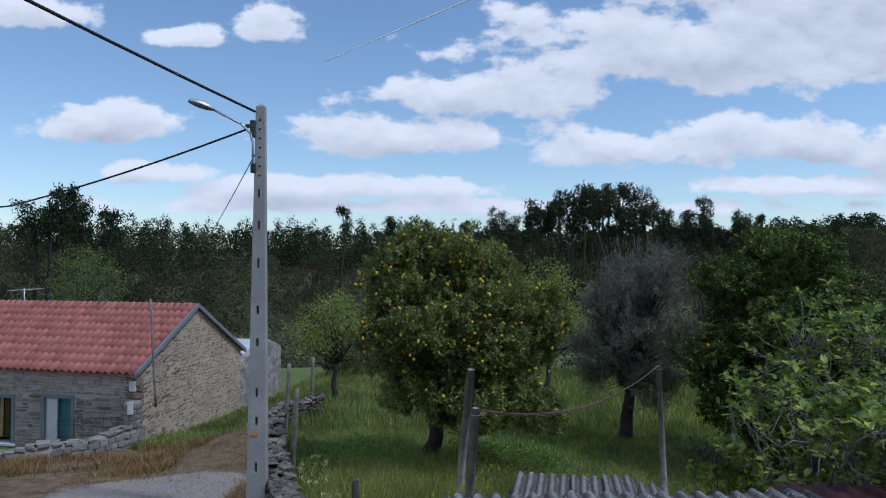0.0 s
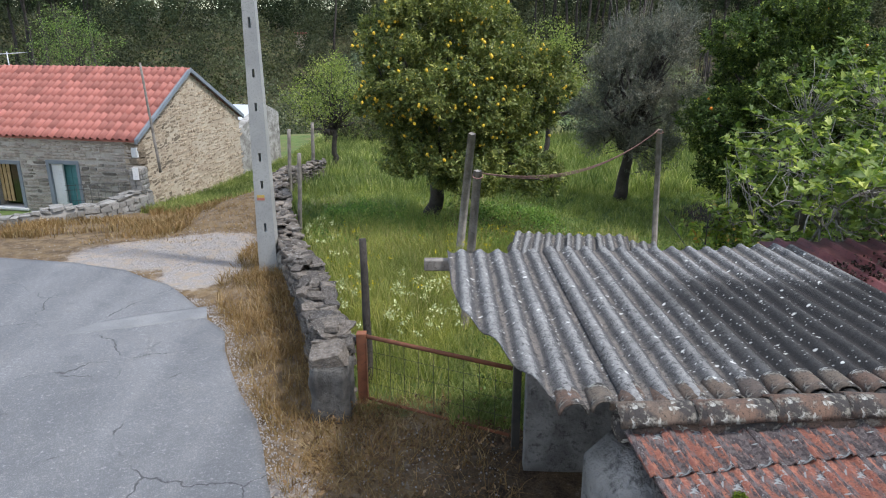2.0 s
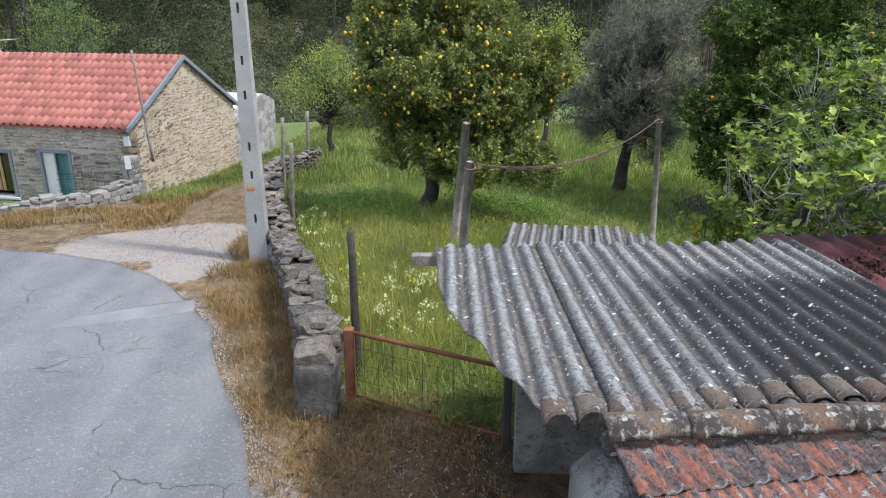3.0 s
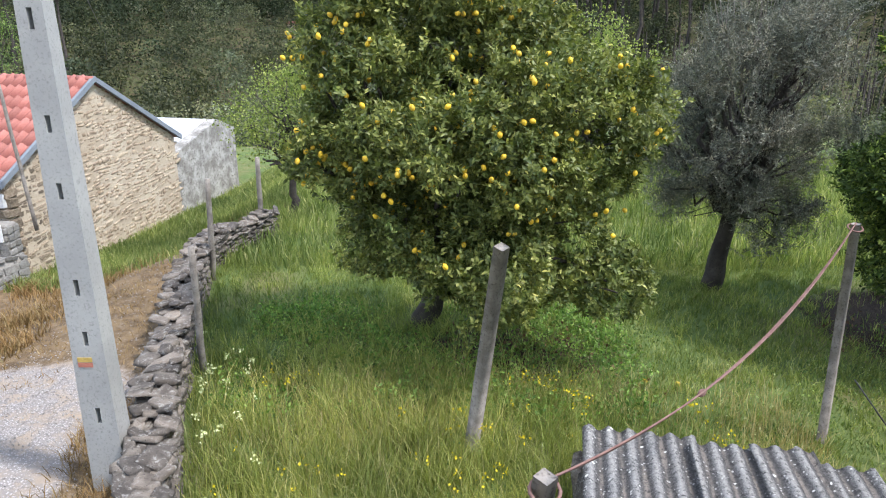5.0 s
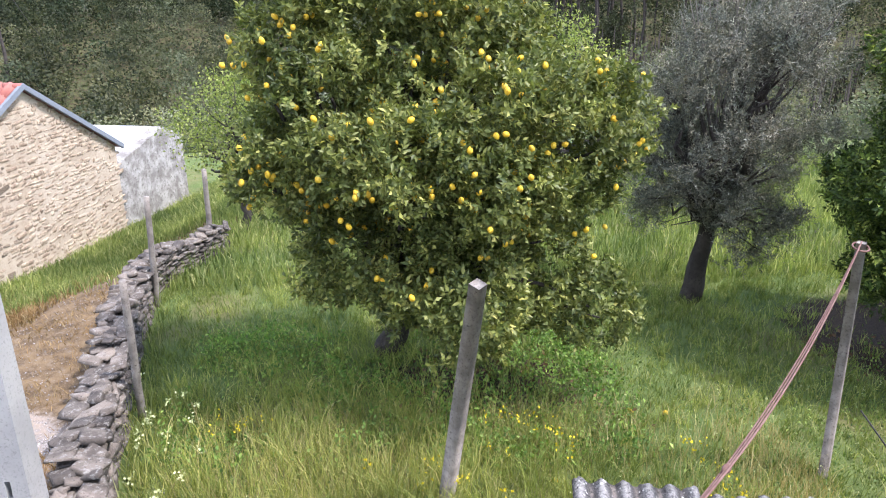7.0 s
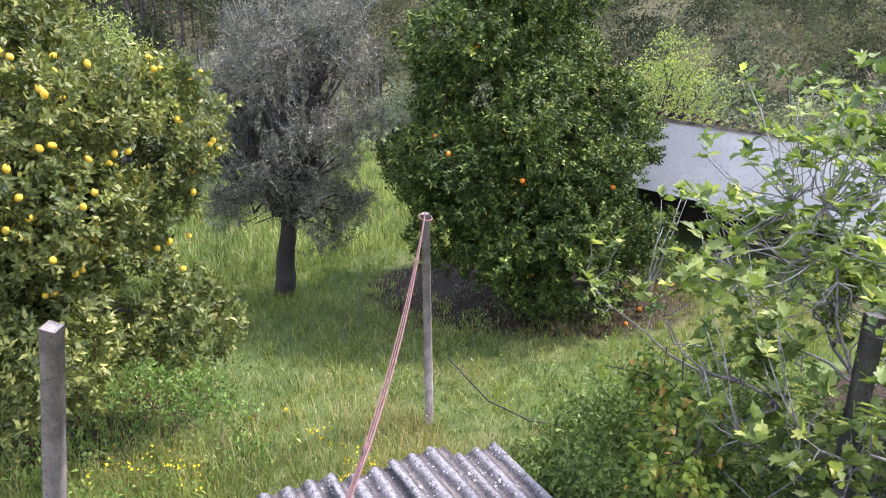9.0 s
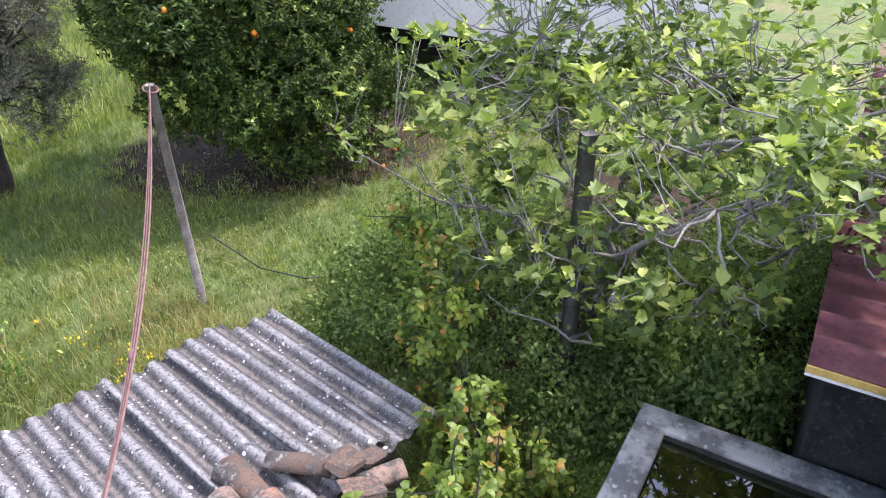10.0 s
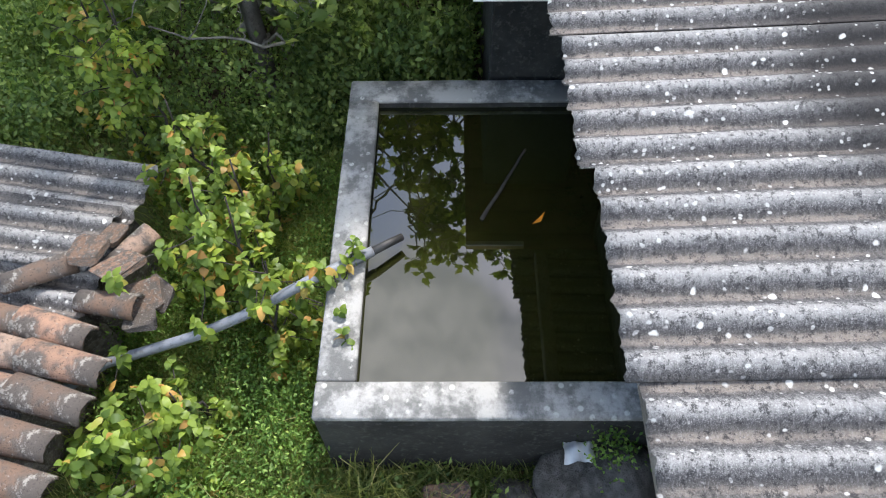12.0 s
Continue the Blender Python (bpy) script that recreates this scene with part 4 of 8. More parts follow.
# ---- stone wall along the field ----
def build_field_wall():
    w = thing("stone_wall", "low dry-stone wall of grey lichened schist beside the lane", "wall", (-2.3, 10.2, 0.0))
    ms = stone_meshes("stone", M_STONE, 10, 3)
    ys = np.array([p[1] for p in WALL_LINE]); xs = np.array([p[0] for p in WALL_LINE])
    core_v, core_f = [], []
    def crest(y):
        return 0.80 - 0.17 * float(smooth01(y, 8.0, 11.5)) - 0.15 * float(smooth01(y, 14.5, 19)) + 0.05 * math.sin(y * 2.3) + 0.03 * math.sin(y * 5.1)
    yy = np.linspace(6.25, 19.3, 60)
    for i, y in enumerate(yy):
        x = np.interp(y, ys, xs); g = float(ground_z(x, y))
        h = crest(y) - 0.10
        core_v += [(x - 0.14, y, g - 0.3), (x - 0.12, y, h), (x + 0.12, y, h), (x + 0.14, y, g - 0.3)]
        if i:
            a = 4 * (i - 1)
            core_f += [(a + k, a + k + 1, a + 5 + k, a + 4 + k) for k in range(3)]
    core_f += [(3, 2, 1, 0), (len(core_v) - 4, len(core_v) - 3, len(core_v) - 2, len(core_v) - 1)]
    hang("core", fast("core", core_v, core_f, M_MORTAR), w, "dark earth and rubble fill")
    items = []
    r = random.Random(5)
    def put(x, y, z, l, d, h, ang, tilt=0.12):
        e = Euler((r.uniform(-tilt, tilt), r.uniform(-tilt, tilt), ang + r.uniform(-0.25, 0.25)))
        items.append((r.choice(ms), Matrix.LocRotScale((x, y, z), e, (l, d, h))))
    for side in (-1, 1):
        for c in range(10):
            y = 6.1
            while y < 19.2:
                l = r.uniform(0.10, 0.36)
                x = float(np.interp(y + l / 2, ys, xs)); g = float(ground_z(x + 0.3 * side, y))
                top = crest(y) - 0.02
                z = g + (top - g) * (c + 0.5) / 10 + r.uniform(-0.02, 0.02)
                slope = math.atan2(float(np.interp(y + 0.6, ys, xs)) - x, 0.6)
                put(x + side * r.uniform(0.09, 0.15), y + l / 2, z, r.uniform(0.13, 0.21), l * 1.02, (top - g) / 10 * r.uniform(0.6, 1.35), -slope)
                y += l
    for off in (-0.13, 0.0, 0.12):
        y = 6.1
        while y < 19.2:
            l = r.uniform(0.09, 0.34)
            x = float(np.interp(y + l / 2, ys, xs))
            put(x + off + r.uniform(-0.05, 0.05), y + l / 2, crest(y) + r.uniform(-0.03, 0.05), r.uniform(0.10, 0.27), l, r.uniform(0.025, 0.085), r.uniform(-0.5, 0.5), 0.32)
            y += l * r.uniform(0.6, 1.1)
    pieces("stone", items, w, 300, key=lambda q: q[1].translation.y - 0.9 * q[1].translation.z)
    # mortared end pier by the gate
    bm = bmesh.new()
    box(bm, -1.34, 5.80, -0.1, -0.90, 6.22, 0.74, None, 0.06)
    bmesh.ops.subdivide_edges(bm, edges=bm.edges[:], cuts=9, use_grid_fill=True)
    for v in bm.verts:
        v.co += Vector(noise.noise_vector(v.co * 4)) * 0.035 + Vector(noise.noise_vector(v.co * 14)) * 0.016
    part("end_pier", bm, M_STUCCO_PIER, w, "squared block pier at the wall's end", True)
    for k, (x, y, z, l, d, h) in enumerate([(-1.13, 5.99, 0.78, 0.40, 0.36, 0.16), (-1.05, 6.3, 0.80, 0.34, 0.32, 0.07), (-1.18, 6.5, 0.87, 0.46, 0.36, 0.08)]):
        hang("stone", ms[k], w, m=Matrix.LocRotScale((x, y, z), Euler((0.1, -0.1, k)), (l, d, h)))


build_field_wall()


# ---- power pole ----
def build_pole():
    px, py = -3.04, 10.97
    w = thing("power_pole", "tall tapered concrete power pole with slotted openings", "power pole", (px, py, 0))
    def half(z):
        return 0.165 - 0.09 * z / 7.0, 0.12 - 0.055 * z / 7.0
    bm = bmesh.new()
    def prism(z0, z1, a0, a1):
        """Part of the pole between two heights, from a0 to a1 across (-1..1, slots 0.05 m wide in the middle)."""
        vs = []
        for z in (z0, z1):
            hx, hy = half(z)
            sx = {-1: -hx, -0.5: -0.022, 0.5: 0.022, 1: hx}
            for sgn in ((a0, -1), (a1, -1), (a1, 1), (a0, 1)):
                vs.append(bm.verts.new((px + sx[sgn[0]], py + sgn[1] * hy, z)))
        for q in ((0, 3, 2, 1), (4, 5, 6, 7), (0, 1, 5, 4), (1, 2, 6, 5), (2, 3, 7, 6), (3, 0, 4, 7)):
            bm.faces.new([vs[i] for i in q])
    prism(-0.1, 7.0, -1, -0.5); prism(-0.1, 7.0, 0.5, 1)
    slots = [(0.85, 0.16), (1.62, 0.14), (2.1, 0.15), (2.95, 0.14), (3.5, 0.14), (4.3, 0.16), (4.95, 0.15), (5.5, 0.15)] + [(5.8 + 0.16 * i, 0.03) for i in range(7)]
    z = -0.1
    for c, h in slots:
        prism(z, c - h / 2, -0.5, 0.5); z = c + h / 2
    prism(z, 7.0, -0.5, 0.5)
    hx, hy = half(7.0)
    top = bm.verts.new((px, py, 7.07))
    ring = [bm.verts.new((px + sx * hx, py + sy * hy, 7.001)) for sx, sy in ((-1, -1), (1, -1), (1, 1), (-1, 1))]
    for i in range(4):
        bm.faces.new((ring[i], ring[(i + 1) % 4], top))
    part("shaft", bm, M_CONCRETE_POLE, w)
    y = py - half(1.39)[1] - 0.004
    for nm, m, z0, z1 in (("paint_mark", M_YELLOW_MARK, 1.395, 1.44), ("paint_mark", M_RED_MARK, 1.345, 1.39)):
        bm = bmesh.new(); box(bm, px - 0.10, y - 0.002, z0, px + 0.03, y + 0.003, z1)
        part(nm, bm, m, w, "painted trail stripe")
    bm = bmesh.new(); box(bm, px + 0.20, py - 0.25, -0.05, px + 0.36, py - 0.08, 0.42, None, 0.02)
    part("footing_block", bm, M_TANK, w, "small stone block at the foot")
    # street lamp
    lamp = thing("street_lamp", "grey street lamp on a curved arm fixed to the pole", "street lamp", (px - 0.1, py - 0.12, 6.4))
    arm = [(px - 0.10, py - 0.13, 5.85), (px - 0.10, py - 0.14, 6.35), (px - 0.14, py - 0.16, 6.52), (px - 0.28, py - 0.22, 6.66), (px - 0.72, py - 0.36, 6.88)]
    hang("arm", tubes("arm", [(arm, [0.02] * 5)], M_GALV, 8), lamp)
    v, f = [], []
    n, k = 12, 9
    ax = np.array([-0.42, -0.16, 0.13]); ax = ax / np.linalg.norm(ax)
    sd = np.cross(ax, (0, 0, 1)); sd /= np.linalg.norm(sd); up = np.cross(sd, ax)
    for lower in (0, 1):
        v, f = [], []
        for i in range(k):
            t = i / (k - 1)
            rad = 0.105 * (math.sin(math.pi * (0.08 + 0.84 * t)) ** 0.6)
            for j in range(n + 1):
                a = math.pi * j / n * (1 if not lower else -1)
                q = np.array(arm[-1]) + ax * (0.42 * t - 0.02) + sd * math.cos(a) * rad + up * math.sin(a) * rad * (0.75 if not lower else 0.5)
                v.append(tuple(q))
        for i in range(k - 1):
            for j in range(n):
                a = i * (n + 1) + j
                f.append((a, a + 1, a + n + 2, a + n + 1))
        if lower:
            hang("bowl", fast("bowl", v, f, M_PVC, True), lamp, "clear ribbed lens bowl")
        else:
            hang("housing", fast("housing", v, f, M_GALV, True), lamp)
    bm = bmesh.new(); box(bm, px - 0.13, py - 0.17, 5.84, px - 0.06, py - 0.08, 6.0, None, 0.008)
    part("clamp", bm, M_DARK_IRON, lamp)
    # fittings and cables
    bm = bmesh.new()
    box(bm, px - 0.16, py - 0.12, 6.45, px - 0.07, py - 0.06, 6.75, None, 0.01)
    box(bm, px - 0.24, py - 0.13, 6.62, px - 0.10, py - 0.08, 6.68, None, 0.01)
    part("bracket", bm, M_DARK_IRON, w, "dark iron cable bracket")
    def cable(label, pts, rad):
        pts = [np.array(q, float) for q in pts]
        out = []
        for a, b in zip(pts, pts[1:]):
            for t in np.linspace(0, 1, 12, endpoint=False):
                q = a + (b - a) * t
                q[2] -= 0.012 * np.linalg.norm(b - a) * 4 * t * (1 - t)
                out.append(q)
        out.append(pts[-1])
        tagged(new("overhead_cable", tubes("overhead_cable", [(out, [rad] * len(out))], M_CABLE, 6)), label, "cable")
    cable("thick twisted black overhead cable tied to the pole", [(px - 0.08, py - 0.1, 6.9), (-9.3, -8.6, 9.0)], 0.022)
    cable("black overhead cable running to the houses", [(px - 0.2, py - 0.1, 6.6), (-8.75, 13.1, 5.45), (-20.0, 17.6, 5.6)], 0.018)
    cable("thin black overhead cable crossing the valley", [(px - 0.1, py + 0.1, 6.25), (-13.4, 34, 3.7), (-22, 52, 1.6)], 0.010)


build_pole()


# ---- fence posts and clothes line ----
def post(label, base, top, r, material=M_WOOD_GREY, square=False, group="field posts"):
    base, top = np.array(base, float), np.array(top, float)
    base[2] -= 0.15
    pts = limb(base, top, 7, 0.004)
    ob = thing("fence_post", label, "post", tuple(base), group)
    if square:
        v, f = tube_arrays(np.vstack([base, top]), [r * 1.15, r], 4)
        f = np.vstack([f, [[0, 1, 2, 3]], [[7, 6, 5, 4]]])
        me = fast("shaft", v, f, material)
    else:
        me = tubes("shaft", [(pts, np.linspace(r * 1.1, r * 0.85, 7))], material, 8)
    hang("shaft", me, ob)
    return ob


post("leaning square grey concrete post in tall grass", (0.38, 11.55, 0), (0.59, 10.74, 2.53), 0.068, M_WOOD_GREY, True)
p_line = post("grey wooden clothes-line post beside the shed", (0.40, 8.15, 0), (0.56, 7.8, 2.48), 0.054, M_WOOD_GREY, True)
p_end = post("slim weathered clothes-line post in the grass", (4.15, 11.75, 0), (4.0, 11.65, 2.47), 0.05, M_WOOD_GREY, True)
post("thin weathered stake along the stone wall", (-2.95, 13.2, 0), (-2.78, 12.85, 1.82), 0.046)
post("thin weathered stake along the stone wall", (-3.85, 16.45, 0), (-3.74, 16.35, 1.82), 0.05)
post("thin dark stake beside the gnarled tree", (-3.82, 19.55, -0.1), (-3.72, 19.3, 1.6), 0.055)
post("dark mossy stake above the iron gate", (-0.78, 6.75, 0), (-0.83, 6.9, 1.84), 0.05, M_BARK)
v, f = tube_arrays([(4.84, 7.88, -0.1), (4.80, 7.90, 2.5)], [0.078, 0.072], 4)
ob = thing("square_pillar", "dark square wooden pillar standing among fig branches", "post", (4.82, 7.88, 0))
hang("shaft", fast("shaft", v, np.vstack([f, [[7, 6, 5, 4]]]), M_OLD_POST), ob)


def build_line():
    w = thing("clothes_line", "sagging pinkish doubled rope tied between two posts", "clothes line", (2.3, 9.7, 2.3))
    a, b = np.array((0.56, 7.8, 2.46)), np.array((4.0, 11.65, 2.48))
    for k, (sag, off) in enumerate(((0.36, 0.0), (0.335, 0.03), (0.385, -0.03))):
        t = np.linspace(0, 1, 26)
        p = a + (b - a) * t[:, None]
        p[:, 2] -= sag * 4 * t * (1 - t)
        p[:, 0] += off * np.sin(t * np.pi)
        hang("rope", tubes("rope", [(p, [0.006] * 26)], M_ROPE, 6), w)
    t = 0.33
    q = a + (b - a) * t; q[2] -= 0.36 * 4 * t * (1 - t)
    hang("knot", tubes("knot", [([q + (-0.03, -0.03, 0), q, q + (0.03, 0.03, 0)], [0.012, 0.024, 0.012])], M_ROPE, 8), w)
    for c in (a, b):
        ring = [c + np.array((0.066 * math.cos(u), 0.066 * math.sin(u), -0.05 + 0.02 * math.sin(u))) for u in np.linspace(0, 6.28, 14)]
        hang("loop", tubes("loop", [(ring, [0.009] * 14)], M_ROPE, 6), w)


build_line()
wire = [(4.2, 11.5, 0.9), (4.6, 11.3, 0.35), (4.95, 11.0, 0.12), (5.3, 10.6, 0.1)]
tagged(new("loose_wire", tubes("loose_wire", [(wire, [0.008] * 4)], M_CABLE, 6)), "loose dark wire trailing into the grass", "wire")


# ---- shed: fibre-cement roof, tiled lean-to, gate ----
def build_shed():
    w = thing("farm_shed", "old farm shed with a corrugated roof and tiled lean-to", "shed", (1.8, 3.6, 0))
    ZF, ZN, YN = 2.095, 2.27, 2.36
    def cut(y):
        return np.interp(y, [2.28, 2.8, 3.35, 3.85, 4.6, 5.9], [0.84, 0.62, 0.46, 0.28, 0.20, 0.16])
    xs = [0.16, 1.19, 2.18, 3.10, 3.66]
    for i in range(4):
        lift = 0.008 * (i % 2)
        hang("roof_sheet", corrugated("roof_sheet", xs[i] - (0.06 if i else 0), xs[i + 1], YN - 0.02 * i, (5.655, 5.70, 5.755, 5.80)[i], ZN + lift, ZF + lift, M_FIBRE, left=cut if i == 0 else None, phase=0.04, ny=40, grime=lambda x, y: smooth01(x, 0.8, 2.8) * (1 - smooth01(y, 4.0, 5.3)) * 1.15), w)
    for i, (x0, x1) in enumerate(((0.05 - 0.11, 3.4),)):
        bm = bmesh.new(); box(bm, x0, 5.52, ZF - 0.17, x1, 5.62, ZF - 0.06, None, 0.008)
        part("purlin", bm, M_WOOD_GREY, w, "weathered beam end jutting from the eave")
    bm = bmesh.new(); box(bm, 0.75, 3.2, ZN - 0.2, 3.5, 3.3, ZN - 0.09, None, 0.008); part("purlin", bm, M_WOOD_GREY, w)
    # the lean-to stands slightly askew to the shed
    skew = Matrix.Translation((1.0, 2.26, 0)) @ Matrix.Rotation(math.radians(10), 4, "Z") @ Matrix.Translation((-1.0, -2.26, 0))
    def wall(name, label, mat, *a, m=None):
        bm = bmesh.new(); box(bm, *a, m, 0.01)
        bmesh.ops.subdivide_edges(bm, edges=[e for e in bm.edges if e.calc_length() > 0.5], cuts=6, use_grid_fill=True)
        for v in bm.verts:
            v.co += Vector(noise.noise_vector(v.co * 3)) * 0.004
        part(name, bm, mat, w, label, True)
    wall("back_wall", "bare cement back wall", M_CEMENT_COAT, 0.93, 4.97, -0.1, 3.5, 5.11, 1.92)
    wall("east_wall", "bare cement side wall", M_CEMENT_COAT, 3.5, 2.2, -0.1, 3.64, 5.11, 2.0)
    # end wall with its top following the tiles' slope
    bm = bmesh.new()
    vs = [bm.verts.new(skew @ Vector((x, y, z + (dz if z > 0 else 0)))) for x, dz in ((0.93, -0.2), (1.13, 0.0)) for y, z in ((-2.4, -0.1), (2.36, -0.1), (2.36, 2.17), (-2.4, 1.34))]
    for q in ((3, 2, 1, 0), (4, 5, 6, 7), (0, 1, 5, 4), (1, 2, 6, 5), (2, 3, 7, 6), (3, 0, 4, 7)):
        bm.faces.new([vs[i] for i in q])
    bmesh.ops.subdivide_edges(bm, edges=[e for e in bm.edges if e.calc_length() > 0.5], cuts=16, use_grid_fill=True)
    for v in bm.verts:
        v.co += Vector(noise.noise_vector(v.co * 2.2)) * 0.03 + Vector(noise.noise_vector(v.co * 8)) * 0.012
    part("gable_wall", bm, M_CEMENT_COAT, w, "lumpy grey cement end wall", True)
    wall("south_wall", "", M_CEMENT_COAT, 1.1, -2.4, -0.1, 5.0, -2.2, 1.28, m=skew)
    # dark post of the doorway
    bm = bmesh.new(); box(bm, 0.84, 5.3, -0.1, 0.92, 5.4, 1.9, None, 0.006)
    part("door_post", bm, M_DARK_IRON, w, "dark timber door post")
    # ridge tiles and mortar bed
    bm = bmesh.new(); box(bm, 1.06, 2.20, 2.13, 5.0, 2.36, 2.225, Matrix.Translation((1, 2.27, 0)) @ Matrix.Rotation(0.08, 4, "Z") @ Matrix.Translation((-1, -2.27, 0)), 0.02)
    bmesh.ops.subdivide_edges(bm, edges=[e for e in bm.edges if e.calc_length() > 0.5], cuts=30)
    for v in bm.verts:
        v.co += Vector(noise.noise_vector(v.co * 9)) * 0.02
    part("mortar_bed", bm, M_RIDGE, w, "mortar bed under the ridge tiles", True)
    rm = [barrel_mesh("ridge_tile", M_RIDGE, 0.46, 0.10, 0.088, 0.016, k) for k in range(3)]
    for i in range(10):
        m = Matrix.LocRotScale((1.27 + 0.42 * i, 2.28 + 0.034 * i + RNG.normal(0, 0.008), 2.245 + RNG.normal(0, 0.004)), Euler((RNG.normal(0, 0.02), RNG.normal(0, 0.04), -math.pi / 2 + 0.08 + RNG.normal(0, 0.03))), None)
        hang("ridge_tile", rm[i % 3], w, m=m)
    cm = [barrel_mesh("end_tile", M_RIDGE, 0.28, 0.085, 0.077, 0.014, 10 + k) for k in range(3)]
    for i in range(15):
        x = 0.845 + 0.177 * i
        m = Matrix.LocRotScale((x, 2.46 + 0.11 * (x - 0.85) + RNG.normal(0, 0.02), 2.222 + RNG.normal(0, 0.005)), Euler((-0.07 + RNG.normal(0, 0.03), RNG.normal(0, 0.05), RNG.normal(0, 0.06))), (1, RNG.uniform(0.8, 1.15), 1))
        hang("end_tile", cm[i % 3], w, m=m)
    # flat pressed tiles falling towards the lane
    prof = [(0, 0.012), (0.018, 0.026), (0.036, 0.012), (0.05, 0.0), (0.10, 0.0), (0.114, 0.016), (0.13, 0.0), (0.18, 0.0), (0.194, 0.012), (0.21, 0.026), (0.228, 0.012)]
    tm = profile_tile("roof_tile", M_OLD_TILE, prof, 0.42)
    slope = math.radians(10)
    items = []
    for r in range(11):
        for c in range(17):
            s = 0.02 + 0.375 * (r + 1)
            o = Vector((1.08 + 0.218 * c + 0.03 * (r % 2), 2.26 - math.cos(slope) * s + RNG.normal(0, 0.006), 2.215 - math.sin(slope) * s + RNG.normal(0, 0.003)))
            e = Euler((slope - 0.045 + RNG.normal(0, 0.012), RNG.normal(0, 0.012), RNG.normal(0, 0.015)))
            items.append((tm, skew @ Matrix.LocRotScale(o, e, None)))
    pieces("roof_tile", items, w, 300)
    bm = bmesh.new()
    vs = [bm.verts.new(skew @ Vector(q)) for q in ((1.13, 2.2, 2.14), (4.75, 2.2, 2.14), (4.75, -2.3, 1.35), (1.13, -2.3, 1.35))]
    bm.faces.new(vs[::-1])
    g = bmesh.ops.extrude_face_region(bm, geom=bm.faces[:])
    for v in [q for q in g["geom"] if isinstance(q, bmesh.types.BMVert)]:
        v.co.z -= 0.05
    part("roof_deck", bm, M_WOOD_GREY, w)
    # moss cushion on the tiles
    p = np.array([(1.52, 1.75, 2.14)]) + RNG.normal(0, 0.022, (40, 3)) * np.array([1, 1, 0.15])
    hang("moss", leaf_cloud("moss", p, np.tile([0, 0, 1.0], (40, 1)), 16, 0.010, 0.007, M_MOSS, 0.006), w, "yellow-green moss cushion")


build_shed()


def build_red_shed():
    w = thing("red_roofed_shed", "lean-to with a faded red ribbed metal roof", "shed", (6, 4, 0))
    prof = []
    for i in range(24):
        x = 3.50 + 0.25 * i
        prof += [(x, 0.0), (x + 0.16, 0.0), (x + 0.185, 0.042), (x + 0.225, 0.042)]
    prof.append((9.5, 0.0))
    p = np.array(prof)
    n = len(p)
    yy = np.linspace(1.8, 6.18, 8)
    v, f = [], []
    for y in yy:
        for x, dz in p:
            v.append((x, y, 2.035 + dz + 0.012 * (6.18 - y)))
    N = len(v)
    v += [(a, b, c - 0.006) for a, b, c in v]
    for i in range(len(yy) - 1):
        for j in range(n - 1):
            a = i * n + j
            f += [(a, a + 1, a + n + 1, a + n), (N + a, N + a + n, N + a + n + 1, N + a + 1)]
    for j in range(n - 1):
        a = (len(yy) - 1) * n + j
        f += [(a, a + 1, N + a + 1, N + a)]
    for i in range(len(yy) - 1):
        a = i * n
        f += [(a, a + n, N + a + n, N + a)]
    hang("roof_sheet", fast("roof_sheet", v, f, M_TIN_RED), w)
    bm = bmesh.new(); box(bm, 3.492, 5.70, 1.985, 3.53, 6.18, 2.028)
    part("edge_foam", bm, M_YELLOW_MARK, w, "yellow insulation showing at the edge")
    bm = bmesh.new(); box(bm, 3.492, 5.70, 1.965, 3.53, 6.18, 1.982)
    part("edge_trim", bm, M_WHITE_PAINT, w, "white trim strip under the edge")
    # both walls coloured near black to stand for the shade below the roof
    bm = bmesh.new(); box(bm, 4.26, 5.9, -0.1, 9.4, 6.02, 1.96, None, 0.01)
    part("wall", bm, M_DARK_CEMENT, w, "unrendered wall with the under-roof shade painted in")
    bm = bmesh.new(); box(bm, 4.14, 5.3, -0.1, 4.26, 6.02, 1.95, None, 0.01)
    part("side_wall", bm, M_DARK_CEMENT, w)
    tips = np.stack([RNG.uniform(3.7, 8.5, 4200), RNG.uniform(2.5, 6.12, 4200), np.full(4200, 2.05)], 1)
    tips[:, 2] += 0.012 * (6.18 - tips[:, 1])
    ch = (((tips[:, 0] - 3.50) % 0.25) < 0.16) & (tips[:, 0] + 0.6 * np.sin(tips[:, 1] * 4) > 4.2)
    tips = tips[ch]
    tagged(new("leaf_litter", leaf_cloud("leaf_litter", tips, np.tile([0, 0, 0.2], (len(tips), 1)), 6, 0.04, 0.028, M_LITTER, 0.03, 0.1)), "dark rotting leaf litter lying on the red roof", "leaves", kind="stuff")


build_red_shed()


